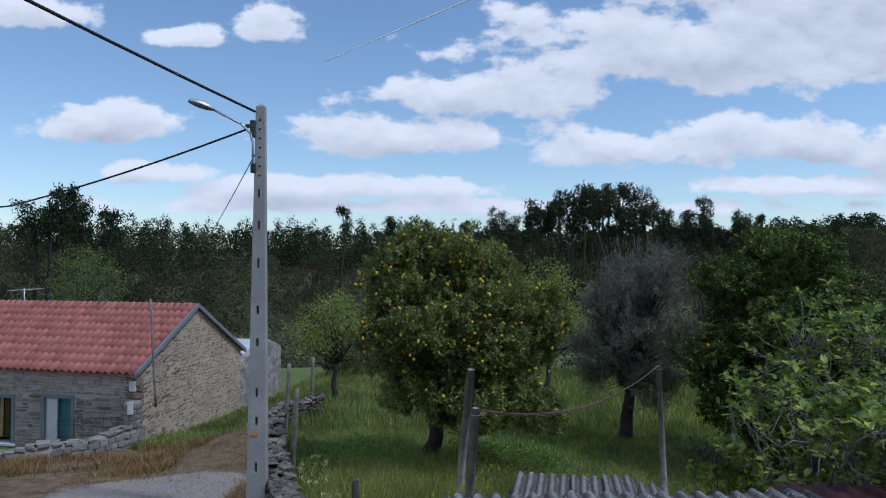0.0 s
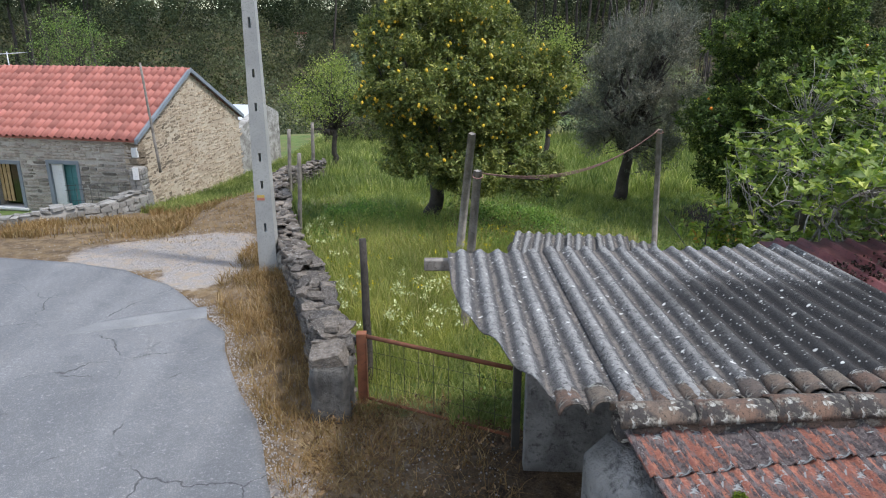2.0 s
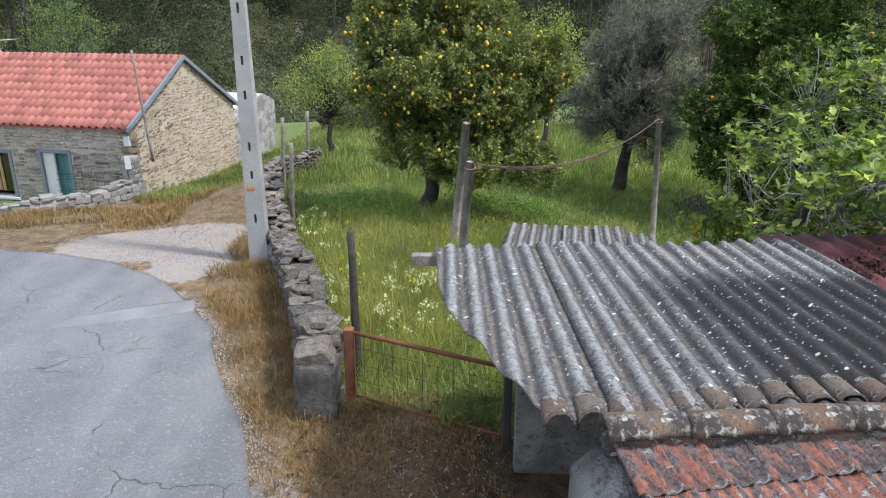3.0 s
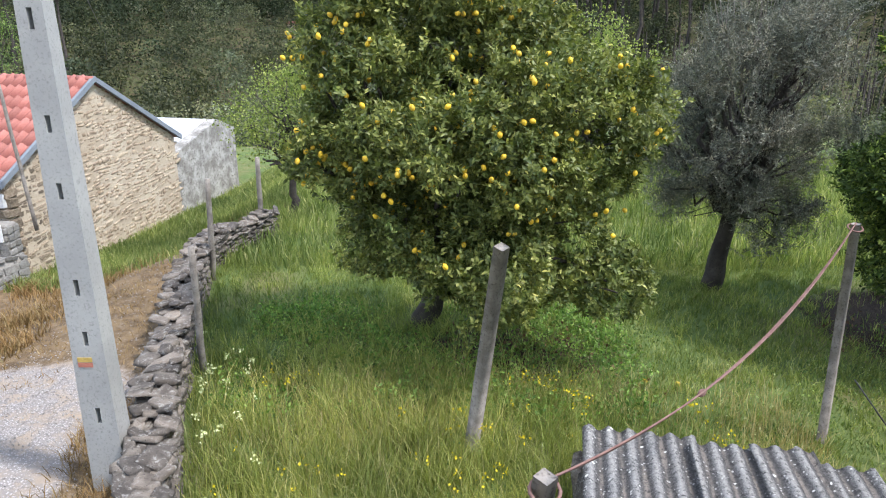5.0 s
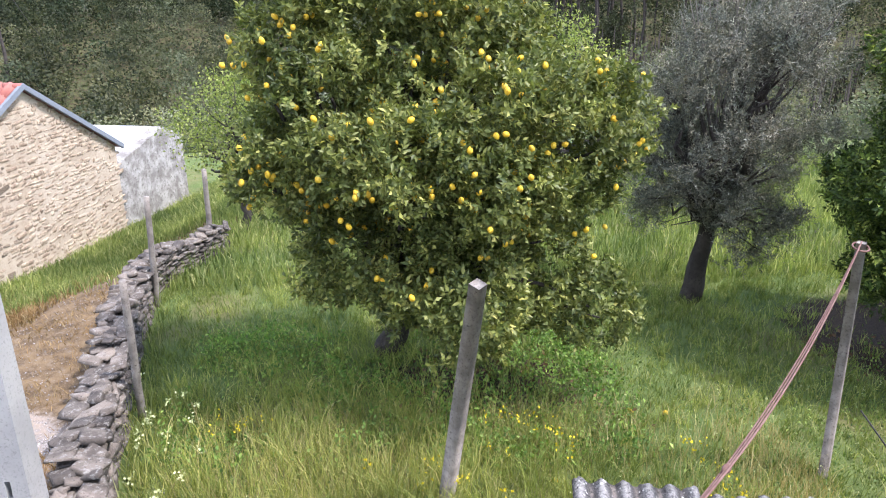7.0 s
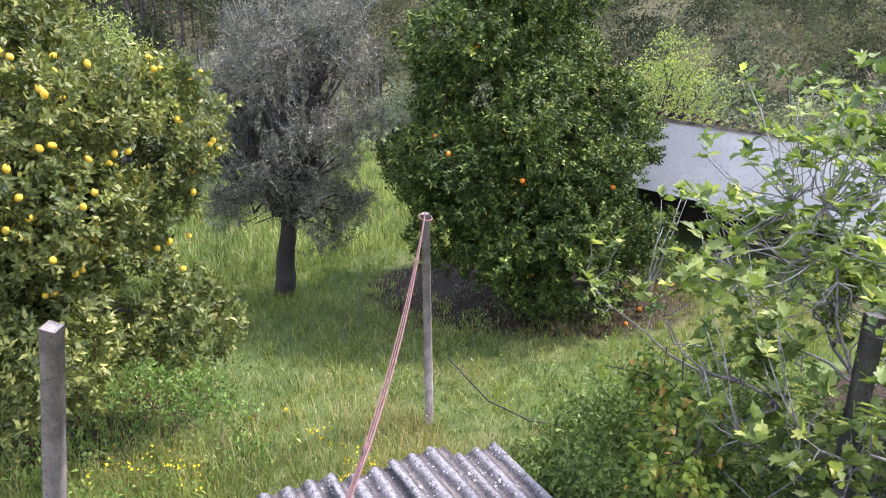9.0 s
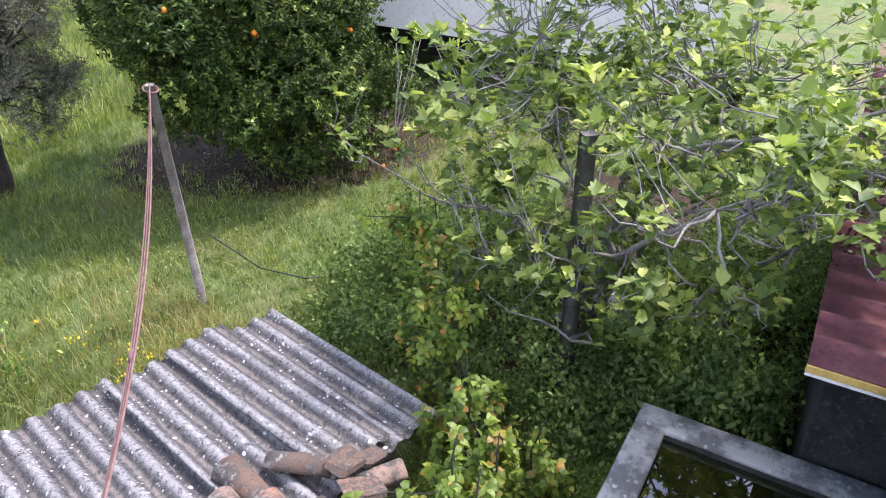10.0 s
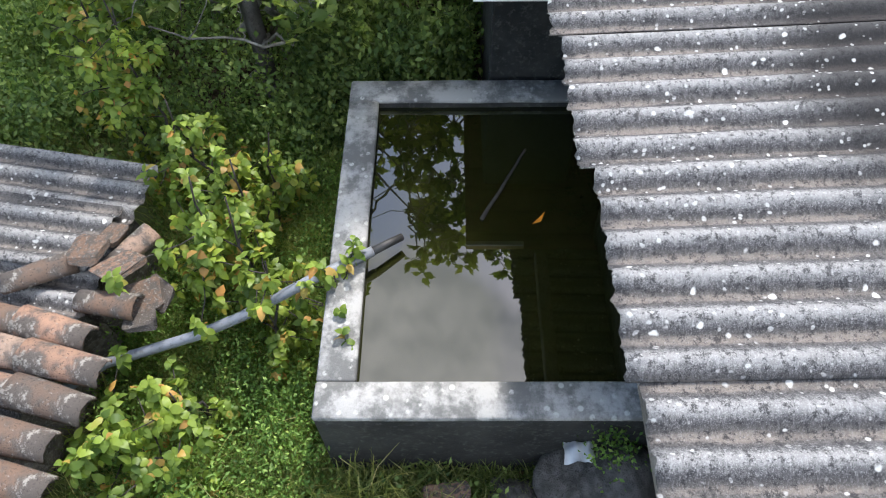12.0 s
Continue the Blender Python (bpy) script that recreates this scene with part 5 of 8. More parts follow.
def build_gate():
    w = thing("iron_gate", "rusty iron gate frame with wire infill", "gate", (0, 6.1, 0))
    a, b = Vector((-0.80, 6.28, 0)), Vector((0.84, 5.48, 0))
    bm = bmesh.new(); box(bm, -0.86, 6.22, -0.1, -0.75, 6.33, 0.92, None, 0.006)
    part("gate_post", bm, M_RUST, w, "square rusty iron post")
    def rail(z, r):
        hang("rail", tubes("rail", [([(a.x, a.y, z), (b.x, b.y, z)], [r, r])], M_RUST, 4, False), w)
    rail(0.88, 0.028); rail(0.09, 0.022)
    d = b - a
    for i in range(1, 10):
        q = a + d * (i / 10)
        hang("wire", tubes("wire", [([(q.x, q.y, 0.09), (q.x, q.y, 0.88)], [0.0025, 0.0025])], M_DARK_IRON, 4), w)
    for z in (0.3, 0.5, 0.7):
        hang("wire", tubes("wire", [([(a.x, a.y, z), (b.x, b.y, z)], [0.0025, 0.0025])], M_DARK_IRON, 4), w)


build_gate()


def round_stone(name, material, seed):
    """A worn boulder of unit size."""
    bm = bmesh.new()
    bmesh.ops.create_icosphere(bm, subdivisions=3, radius=0.5)
    for v in bm.verts:
        v.co += Vector(noise.noise_vector(v.co * 2.2 + Vector((seed * 7.0, 0, 0)))) * 0.16 + Vector(noise.noise_vector(v.co * 7)) * 0.03
    me = bpy.data.meshes.new(name)
    bm.to_mesh(me); bm.free()
    return finish(me, material, True)


# ---- water tank ----
def build_tank():
    w = thing("water_tank", "open concrete water tank with lichen-spotted rim", "water tank", (2.7, 6.2, 0))
    X0, X1, Y0, Y1, Z = 1.48, 4.10, 5.12, 7.04, 0.88
    T = 0.215
    def side(x0, y0, z0, x1, y1, z1):
        # sides darker than the rim: algae, plus the shade painted into them
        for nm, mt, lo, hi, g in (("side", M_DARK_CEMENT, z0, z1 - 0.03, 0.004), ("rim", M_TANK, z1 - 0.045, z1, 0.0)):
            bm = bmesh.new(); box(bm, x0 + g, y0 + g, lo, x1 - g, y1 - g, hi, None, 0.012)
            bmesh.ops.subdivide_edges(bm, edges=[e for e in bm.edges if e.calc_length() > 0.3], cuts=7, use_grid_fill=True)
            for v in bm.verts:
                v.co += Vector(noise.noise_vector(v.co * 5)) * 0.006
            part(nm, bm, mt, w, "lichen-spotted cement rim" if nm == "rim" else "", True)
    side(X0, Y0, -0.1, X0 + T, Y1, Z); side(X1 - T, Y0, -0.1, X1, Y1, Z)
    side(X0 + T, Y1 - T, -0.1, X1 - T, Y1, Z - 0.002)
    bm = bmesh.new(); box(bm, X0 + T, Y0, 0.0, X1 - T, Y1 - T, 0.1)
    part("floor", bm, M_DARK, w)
    bm = bmesh.new()
    bmesh.ops.create_grid(bm, x_segments=2, y_segments=2, size=0.5)
    bmesh.ops.transform(bm, matrix=Matrix.LocRotScale(((X0 + X1) / 2, (Y0 + Y1 - T) / 2, 0.80), None, (X1 - X0 - 2 * T + 0.02, Y1 - T - Y0 + 0.01, 1)), verts=bm.verts[:])
    tagged(part("water", bm, M_WATER), "still dark olive-green water mirroring the sky", "water", kind="structure")
    # pipe laid over the rim
    p = [(1.96, 8.39, 0.55), (2.09, 7.83, 0.66), (2.17, 7.55, 0.75), (2.32, 7.11, 0.93), (2.52, 6.78, 0.92)]
    pipe = thing("plastic_pipe", "grey plastic pipe leading over the tank rim", "pipe", (2.3, 7.2, 0.9))
    hang("tube", tubes("tube", [([(1.75, 8.75, 0.45)] + p, [0.032] * 6)], M_PVC, 10), pipe)
    hang("nozzle", tubes("nozzle", [([p[-1], (2.65, 6.61, 0.89)], [0.027, 0.024])], M_DARK_IRON, 10), pipe, "dark pipe end")
    st = limb((3.46, 5.79, 0.806), (2.85, 6.11, 0.806), 9, 0.004)
    tagged(new("floating_stick", tubes("floating_stick", [(st, np.linspace(0.008, 0.014, 9))], M_BARK, 7)), "bare stick floating on the tank water", "stick")
    v = [(2.81, 5.79, 0.806), (2.84, 5.76, 0.81), (2.91, 5.70, 0.808), (2.86, 5.74, 0.815), (2.83, 5.73, 0.807)]
    tagged(new("floating_leaf", fast("floating_leaf", v, [(0, 1, 3), (1, 2, 3), (3, 2, 4), (0, 3, 4)], M_ORANGE)), "single orange-brown leaf floating on the water", "leaf")
    hm = [round_stone("boulder", M_STUCCO_PIER, k) for k in range(4)]
    for k, (x, y, z, l, d, h) in enumerate(((1.35, 5.55, 0.22, 0.42, 0.5, 0.5), (1.30, 5.36, 0.30, 0.46, 0.50, 0.62), (1.28, 5.95, 0.08, 0.3, 0.36, 0.26))):
        tagged(hang("boulder", hm[k], None, m=Matrix.LocRotScale((x, y, z), Euler((0.1 * k, 0.15, k)), (l, d, h))), "rounded dark boulder at the foot of the tank", "rock", "boulders by the tank")
    tm = stone_meshes("clay_brick", M_BARREL, 1, 8)[0]
    tagged(hang("clay_brick", tm, None, m=Matrix.LocRotScale((1.30, 6.35, 0.18), Euler((0, 0.1, 0.1)), (0.12, 0.26, 0.09))), "broken clay brick lying in the grass", "brick")
    # torn plastic bag end lying between the boulders
    v, f = [], []
    for i in range(5):
        for j in range(9):
            a, b = i / 4 - 0.5, j / 8 - 0.5
            v.append((1.43 + 0.13 * a, 5.60 + 0.17 * b, 0.56 - 0.10 * (a * a + b * b) + 0.022 * math.sin(9 * a + 5 * b) + 0.014 * math.sin(14 * b)))
    for i in range(4):
        for j in range(8):
            a = i * 9 + j
            f.append((a, a + 1, a + 10, a + 9))
    tagged(new("plastic_scrap", fast("plastic_scrap", v, f, M_WHITE_SHEET, True)), "crumpled pale plastic scrap on a boulder", "litter")


build_tank()


# ---- low stack of sheets and tiles ----
def build_stack():
    w = thing("sheet_stack", "low stack roofed with old corrugated sheets and clay tiles", "stack", (2.3, 9.4, 0))
    rot = Matrix.Translation((3.33, 8.31, 0)) @ Matrix.Rotation(-0.175, 4, "Z")
    # sheets run along local y, from the near edge at 0
    for x0, x1, y0, y1, z0, z1, ph in ((-2.36, -1.38, 0.02, 2.12, 0.76, 0.80, 0), (-1.46, -0.62, -0.02, 1.98, 0.79, 0.84, 0.03), (-0.70, 0.0, 0.0, 1.90, 0.78, 0.79, 0.02)):
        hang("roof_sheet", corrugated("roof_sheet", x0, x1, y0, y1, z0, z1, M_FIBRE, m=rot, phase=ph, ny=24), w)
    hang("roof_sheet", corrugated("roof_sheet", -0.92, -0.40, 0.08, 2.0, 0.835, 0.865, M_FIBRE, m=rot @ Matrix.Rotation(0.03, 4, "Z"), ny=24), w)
    ms = stone_meshes("rubble", M_STONE, 6, 77)
    r = random.Random(3)
    for x, y, l, d in [(-2.2 + 0.34 * i, 0.22, 0.36, 0.28) for i in range(6)] + [(-2.2 + 0.4 * i, 1.75, 0.4, 0.3) for i in range(6)] + [(-2.2, 0.5 + 0.35 * i, 0.32, 0.38) for i in range(4)] + [(-0.3, 0.5 + 0.35 * i, 0.3, 0.38) for i in range(4)]:
        for lay in range(3):
            m = rot @ Matrix.LocRotScale((x + r.uniform(-0.04, 0.04), y + r.uniform(-0.04, 0.04), 0.08 + 0.22 * lay), Euler((r.uniform(-0.1, 0.1), r.uniform(-0.1, 0.1), r.uniform(-0.4, 0.4))), (l, d, 0.27))
            hang("rubble", ms[r.randrange(6)], w, m=m)
    bt = [barrel_mesh("barrel_tile", M_BARREL, 0.46, 0.098, 0.08, 0.014, 30 + k) for k in range(4)]
    # rows of two overlapping tiles weighing the sheets down
    run = Vector((0.20, 0.98, 0)).normalized()
    for k, (x, y, lift) in enumerate(((1.13, 8.36, 0), (1.36, 8.42, 0.01), (1.57, 8.29, 0), (1.78, 8.27, 0.015), (2.0, 8.40, 0))):
        for j in range(2):
            o = Vector((x, y, 0.80 + lift)) + run * (0.2 + 0.36 * j) + Vector((0, 0, 0.02 * j))
            hang("barrel_tile", bt[(2 * k + j) % 4], w, m=Matrix.LocRotScale(o, Euler((-0.05 + RNG.normal(0, 0.03), RNG.normal(0, 0.07), math.pi - 0.2 + RNG.normal(0, 0.05))), (1.12, RNG.uniform(0.92, 1.08), 1.1)))
    for x, y, z, a, c in ((2.40, 8.78, 0.86, 0.48, 0.95), (2.22, 8.34, 0.80, -0.1, 0.8), (2.62, 8.30, 0.80, 1.0, 0.7)):
        hang("barrel_tile", bt[1], w, m=Matrix.LocRotScale((x, y, z), Euler((0.06, 0.12, a)), (0.95, c, 0.95)))
    sh = stone_meshes("broken_tile", M_BARREL, 3, 55)
    for k, (x, y, z, c, d) in enumerate(((2.53, 8.50, 0.93, 0.24, 0.2), (2.44, 8.30, 0.90, 0.2, 0.26), (2.30, 8.18, 0.76, 0.22, 0.2), (2.70, 8.42, 0.86, 0.2, 0.13), (2.36, 8.12, 0.70, 0.26, 0.16), (2.15, 8.16, 0.74, 0.17, 0.15))):
        hang("broken_tile", sh[k % 3], w, m=Matrix.LocRotScale((x, y, z), Euler((0.35 * math.sin(2.0 * k), 0.3 * math.cos(k), k)), (c, d, 0.045)))


build_stack()


# ---- house ----
HU, HV, HO = Vector((-0.9758, 0.2186, 0)), Vector((0.2186, 0.9758, 0)), Vector((-8.56, 18.6, 0))
HM = axes(HO, HU, HV, (0, 0, 1))
DEPTH, EAVE, RIDGE, LOW = 5.75, 1.22, 2.93, -1.5


def house_box(bm, *a, bevel=0.0):
    return box(bm, *a, HM, bevel)


def build_house():
    w = thing("house", "stone farmhouse with a red clay tile roof", "house", tuple(HO))
    mid = DEPTH / 2
    # gable wall: a solid with the roof's outline
    bm = bmesh.new()
    out = [(0, LOW), (DEPTH, LOW), (DEPTH, EAVE), (mid, RIDGE - 0.03), (0, EAVE)]
    a = [bm.verts.new(HM @ Vector((0.0, v, z))) for v, z in out]
    b = [bm.verts.new(HM @ Vector((0.45, v, z))) for v, z in out]
    bm.faces.new(a); bm.faces.new(b[::-1])
    for i in range(5):
        bm.faces.new((a[i], b[i], b[(i + 1) % 5], a[(i + 1) % 5]))
    gable = part("gable_wall", bm, M_MORTAR_WARM, w, "ochre rubble-stone gable wall")
    bm = bmesh.new()
    for q in ((0.45, 2.02), (3.12, 4.06), (5.2, 9.0)):
        house_box(bm, q[0], 0, LOW, q[1], 0.45, EAVE)
    house_box(bm, 2.02, 0.0, 0.50, 3.12, 0.45, EAVE); house_box(bm, 4.06, 0.0, 0.42, 5.2, 0.45, EAVE)
    house_box(bm, 4.06, 0.0, LOW, 5.2, 0.45, -1.0); house_box(bm, 2.02, 0.0, LOW, 3.12, 0.45, -1.32)
    front = part("front_wall", bm, M_FRONT_MORTAR, w, "grey rubble-stone front wall")
    bm = bmesh.new()
    house_box(bm, 0.45, DEPTH - 0.45, LOW, 9, DEPTH, EAVE); house_box(bm, 8.6, 0.45, LOW, 9, DEPTH - 0.45, EAVE)
    part("rear_wall", bm, M_MORTAR, w)
    # wall behind the door and window, room shade painted into its colour
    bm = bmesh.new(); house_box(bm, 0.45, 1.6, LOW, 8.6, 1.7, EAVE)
    part("inner_wall", bm, M_DARK, w, "inner wall painted dark as the unlit room")
    # wall stones
    ms = stone_meshes("stone", M_STONE_WARM, 8, 11)
    items, r = [], random.Random(2)
    z = -1.15
    while z < 2.75:
        h = r.uniform(0.045, 0.10)
        lo = 0.02 if z < EAVE else (z - EAVE) / (RIDGE - EAVE) * mid + 0.1
        v = lo + r.uniform(0, 0.15)
        while v < DEPTH - (lo - 0.02) - 0.1:
            l = r.uniform(0.08, 0.40) * r.uniform(0.5, 1.0)
            if r.random() < 0.86:
                m = HM @ Matrix.LocRotScale((0.022 + r.uniform(-0.010, 0.008), v + l / 2, z + h / 2 + r.uniform(-0.03, 0.03)), Euler((r.uniform(-0.05, 0.28), 0, 0)), (0.060, l * 0.98, h * r.uniform(0.55, 1.2)))
                items.append((r.choice(ms), m))
            v += l + r.uniform(0.005, 0.035)
        z += h + 0.012
    pieces("stone", items, gable, 300, key=lambda q: q[1].translation.y)
    ms = stone_meshes("stone", M_FRONT_STONE, 8, 12)
    items, z = [], -1.2
    holes = ((2.0, 3.16, -2.0, 0.55), (4.02, 5.28, -1.08, 0.48))
    while z < EAVE - 0.06:
        h = r.uniform(0.045, 0.115)
        u = 0.0
        while u < 8.8:
            l = r.uniform(0.12, 0.5)
            for a, b, c, d in holes:
                if c < z + h / 2 < d:
                    if u < a < u + l:
                        l = a - u
                    elif a <= u < b:
                        u = b
            if l > 0.05 and r.random() < 0.84:
                items.append((r.choice(ms), HM @ Matrix.LocRotScale((u + l / 2, 0.016 + r.uniform(-0.014, 0.01), z + h / 2), Euler((0, r.uniform(-0.07, 0.07), 0)), (l * 0.97, 0.09, h * r.uniform(0.75, 1.0)))))
            u += l + r.uniform(0.01, 0.05)
        z += h + r.uniform(0.012, 0.035)
    pieces("stone", items, front, 300)
    qm = stone_meshes("quoin", M_STONE_WARM, 3, 19)
    for i in range(11):
        hang("quoin", qm[i % 3], gable, m=HM @ Matrix.LocRotScale((0.14, 0.10, -1.1 + 0.21 * i), Euler((0, 0, 0.05 * (i % 3))), (0.36 + 0.1 * (i % 2), 0.34 - 0.1 * (i % 2), 0.19)))
    # roof decks
    for s, nm in ((1, "roof_deck"), (-1, "rear_roof")):
        bm = bmesh.new()
        def q(u, t, dz):
            v = mid - s * (mid + 0.16) * (1 - t)
            return bm.verts.new(HM @ Vector((u, v, EAVE - 0.06 + (RIDGE - EAVE + 0.06) * t + dz)))
        vs = [q(-0.10, 0, 0), q(9.1, 0, 0), q(9.1, 1, 0), q(-0.10, 1, 0), q(-0.10, 0, 0.05), q(9.1, 0, 0.05), q(9.1, 1, 0.05), q(-0.10, 1, 0.05)]
        for k in ((0, 1, 2, 3), (7, 6, 5, 4), (0, 4, 5, 1), (1, 5, 6, 2), (3, 2, 6, 7), (0, 3, 7, 4)):
            bm.faces.new([vs[i] for i in k])
        part(nm, bm, M_TILE, w)
        # painted verge board along the gable
        bm = bmesh.new()
        vs = []
        for u in (-0.135, -0.06):
            for t, dz in ((-0.01, -0.02), (1.0, -0.02), (1.0, 0.105), (-0.01, 0.105)):
                vs.append(bm.verts.new(HM @ Vector((u, mid - s * (mid + 0.16) * (1 - t), EAVE - 0.06 + (RIDGE - EAVE + 0.06) * t + dz))))
        for k in ((0, 1, 2, 3), (7, 6, 5, 4), (0, 4, 5, 1), (1, 5, 6, 2), (2, 6, 7, 3), (0, 3, 7, 4)):
            bm.faces.new([vs[i] for i in k])
        part("verge_board", bm, M_BLUE_PAINT, w, "grey-blue painted verge")
    # clay tiles
    prof = [(0, 0.0), (0.045, -0.012), (0.09, 0.0), (0.115, 0.035), (0.145, 0.062), (0.175, 0.068), (0.205, 0.055), (0.24, 0.010)]
    tm = profile_tile("roof_tile", M_TILE, prof, 0.43, 0.02)
    run, rise = mid + 0.16, RIDGE - EAVE + 0.06
    L = math.hypot(run, rise)
    sl = Vector((0, run / L, rise / L)); nz = Vector((0, -rise / L, run / L))
    items = []
    rows = 9
    for c in range(39):
        for k in range(rows):
            s = L * k / rows
            o = Vector((-0.04 + 0.235 * c + RNG.normal(0, 0.004), -0.18, EAVE - 0.01)) + sl * (s - 0.02) + nz * (0.030 + RNG.normal(0, 0.002))
            t = (sl - nz * 0.045).normalized()
            m = axes(o, (1, 0, 0), t, nz)
            items.append((tm, HM @ m))
    pieces("roof_tile", items, w, 300)
    rm = barrel_mesh("ridge_tile", M_TILE, 0.44, 0.11, 0.095, 0.014, 4)
    for i in range(22):
        m = HM @ Matrix.LocRotScale((0.1 + 0.41 * i, mid, RIDGE + 0.015), Euler((0, 0, math.pi / 2)), None)
        hang("ridge_tile", rm, w, m=m)
    # door and window
    d = part("door", house_box(bmesh.new(), 2.16, 0.20, -1.32, 2.92, 0.24, 0.38, bevel=0.005), M_TEAL, w, "teal panelled half-open door with glass bars")
    for i in range(3):
        part("door_bar", house_box(bmesh.new(), 2.24 + 0.24 * i, 0.185, -1.28, 2.27 + 0.24 * i, 0.20, 0.34), M_TEAL, d)
    for i in range(6):
        part("door_bar", house_box(bmesh.new(), 2.2, 0.183, -1.1 + 0.27 * i, 2.9, 0.198, -1.07 + 0.27 * i), M_TEAL, d)
    part("door_reveal", house_box(bmesh.new(), 2.66, 0.06, -1.32, 3.03, 0.12, 0.40, bevel=0.004), M_WHITE_PAINT, w, "white painted door leaf standing ajar")
    for q in ((2.02, 2.12, -1.32, 0.52), (3.03, 3.14, -1.32, 0.52)):
        part("door_frame", house_box(bmesh.new(), q[0], -0.03, q[2], q[1], 0.10, q[3], bevel=0.006), M_BLUE_PAINT, w, "grey-blue painted surround")
    part("door_frame", house_box(bmesh.new(), 2.12, -0.03, 0.41, 3.03, 0.10, 0.52, bevel=0.006), M_BLUE_PAINT, w, "grey-blue painted surround")
    win = part("window", house_box(bmesh.new(), 4.20, 0.22, -0.88, 5.10, 0.225, 0.34), M_WATER, w, "dark window pane")
    for q in ((4.06, -1.0, 4.17, 0.45), (5.12, -1.0, 5.22, 0.45), (4.17, 0.34, 5.12, 0.45)):
        part("window_frame", house_box(bmesh.new(), q[0], -0.03, q[1], q[2], 0.10, q[3], bevel=0.006), M_BLUE_PAINT, w, "grey-blue painted surround")
    part("window_sill", house_box(bmesh.new(), 4.0, -0.08, -1.06, 5.28, 0.12, -0.985, bevel=0.01), M_WHITE_PAINT, w, "white sill")
    for i in range(3):
        part("curtain_fold", house_box(bmesh.new(), 4.66 + 0.145 * i, 0.185, -0.86, 4.78 + 0.145 * i, 0.21, 0.32, bevel=0.012), M_CURTAIN, win)
    part("meter_box", house_box(bmesh.new(), -0.02, -0.10, 0.72, 0.16, 0.0, 1.0, bevel=0.01), M_WHITE_PAINT, w, "small white meter box")


build_house()


def build_annex():
    w = thing("annex", "limewashed outbuilding with a pale sheet-metal roof", "outbuilding", (-7.0, 26, -0.8))
    bm = bmesh.new()
    v0 = DEPTH + 0.02
    out = [(v0, LOW), (v0 + 3.3, LOW), (v0 + 3.3, 1.0), (v0 + 2.35, 1.35), (v0, 0.70)]
    a = [bm.verts.new(HM @ Vector((0.05, v, z))) for v, z in out]
    b = [bm.verts.new(HM @ Vector((0.4, v, z))) for v, z in out]
    bm.faces.new(a); bm.faces.new(b[::-1])
    for i in range(5):
        bm.faces.new((a[i], b[i], b[(i + 1) % 5], a[(i + 1) % 5]))
    part("end_wall", bm, M_WHITE_WORN, w)
    for k, (p, q) in enumerate((((v0, 0.66), (v0 + 2.35, 1.31)), ((v0 + 2.35, 1.31), (v0 + 3.4, 0.95)))):
        bm = bmesh.new()
        vs = [bm.verts.new(HM @ Vector((u, v, z + dz))) for dz in (0, 0.04) for u, (v, z) in ((0.41, p), (6.5, p), (6.5, q), (0.41, q))]
        for f in ((0, 1, 2, 3), (7, 6, 5, 4), (0, 4, 5, 1), (1, 5, 6, 2), (2, 6, 7, 3), (3, 7, 4, 0)):
            bm.faces.new([vs[i] for i in f])
        part("roof_sheet", bm, M_WHITE_SHEET, w)
    bm = bmesh.new(); house_box(bm, 0.4, v0 + 2.9, LOW, 6.5, v0 + 3.28, 0.95)
    part("rear_wall", bm, M_WHITE_WORN, w)


build_annex()


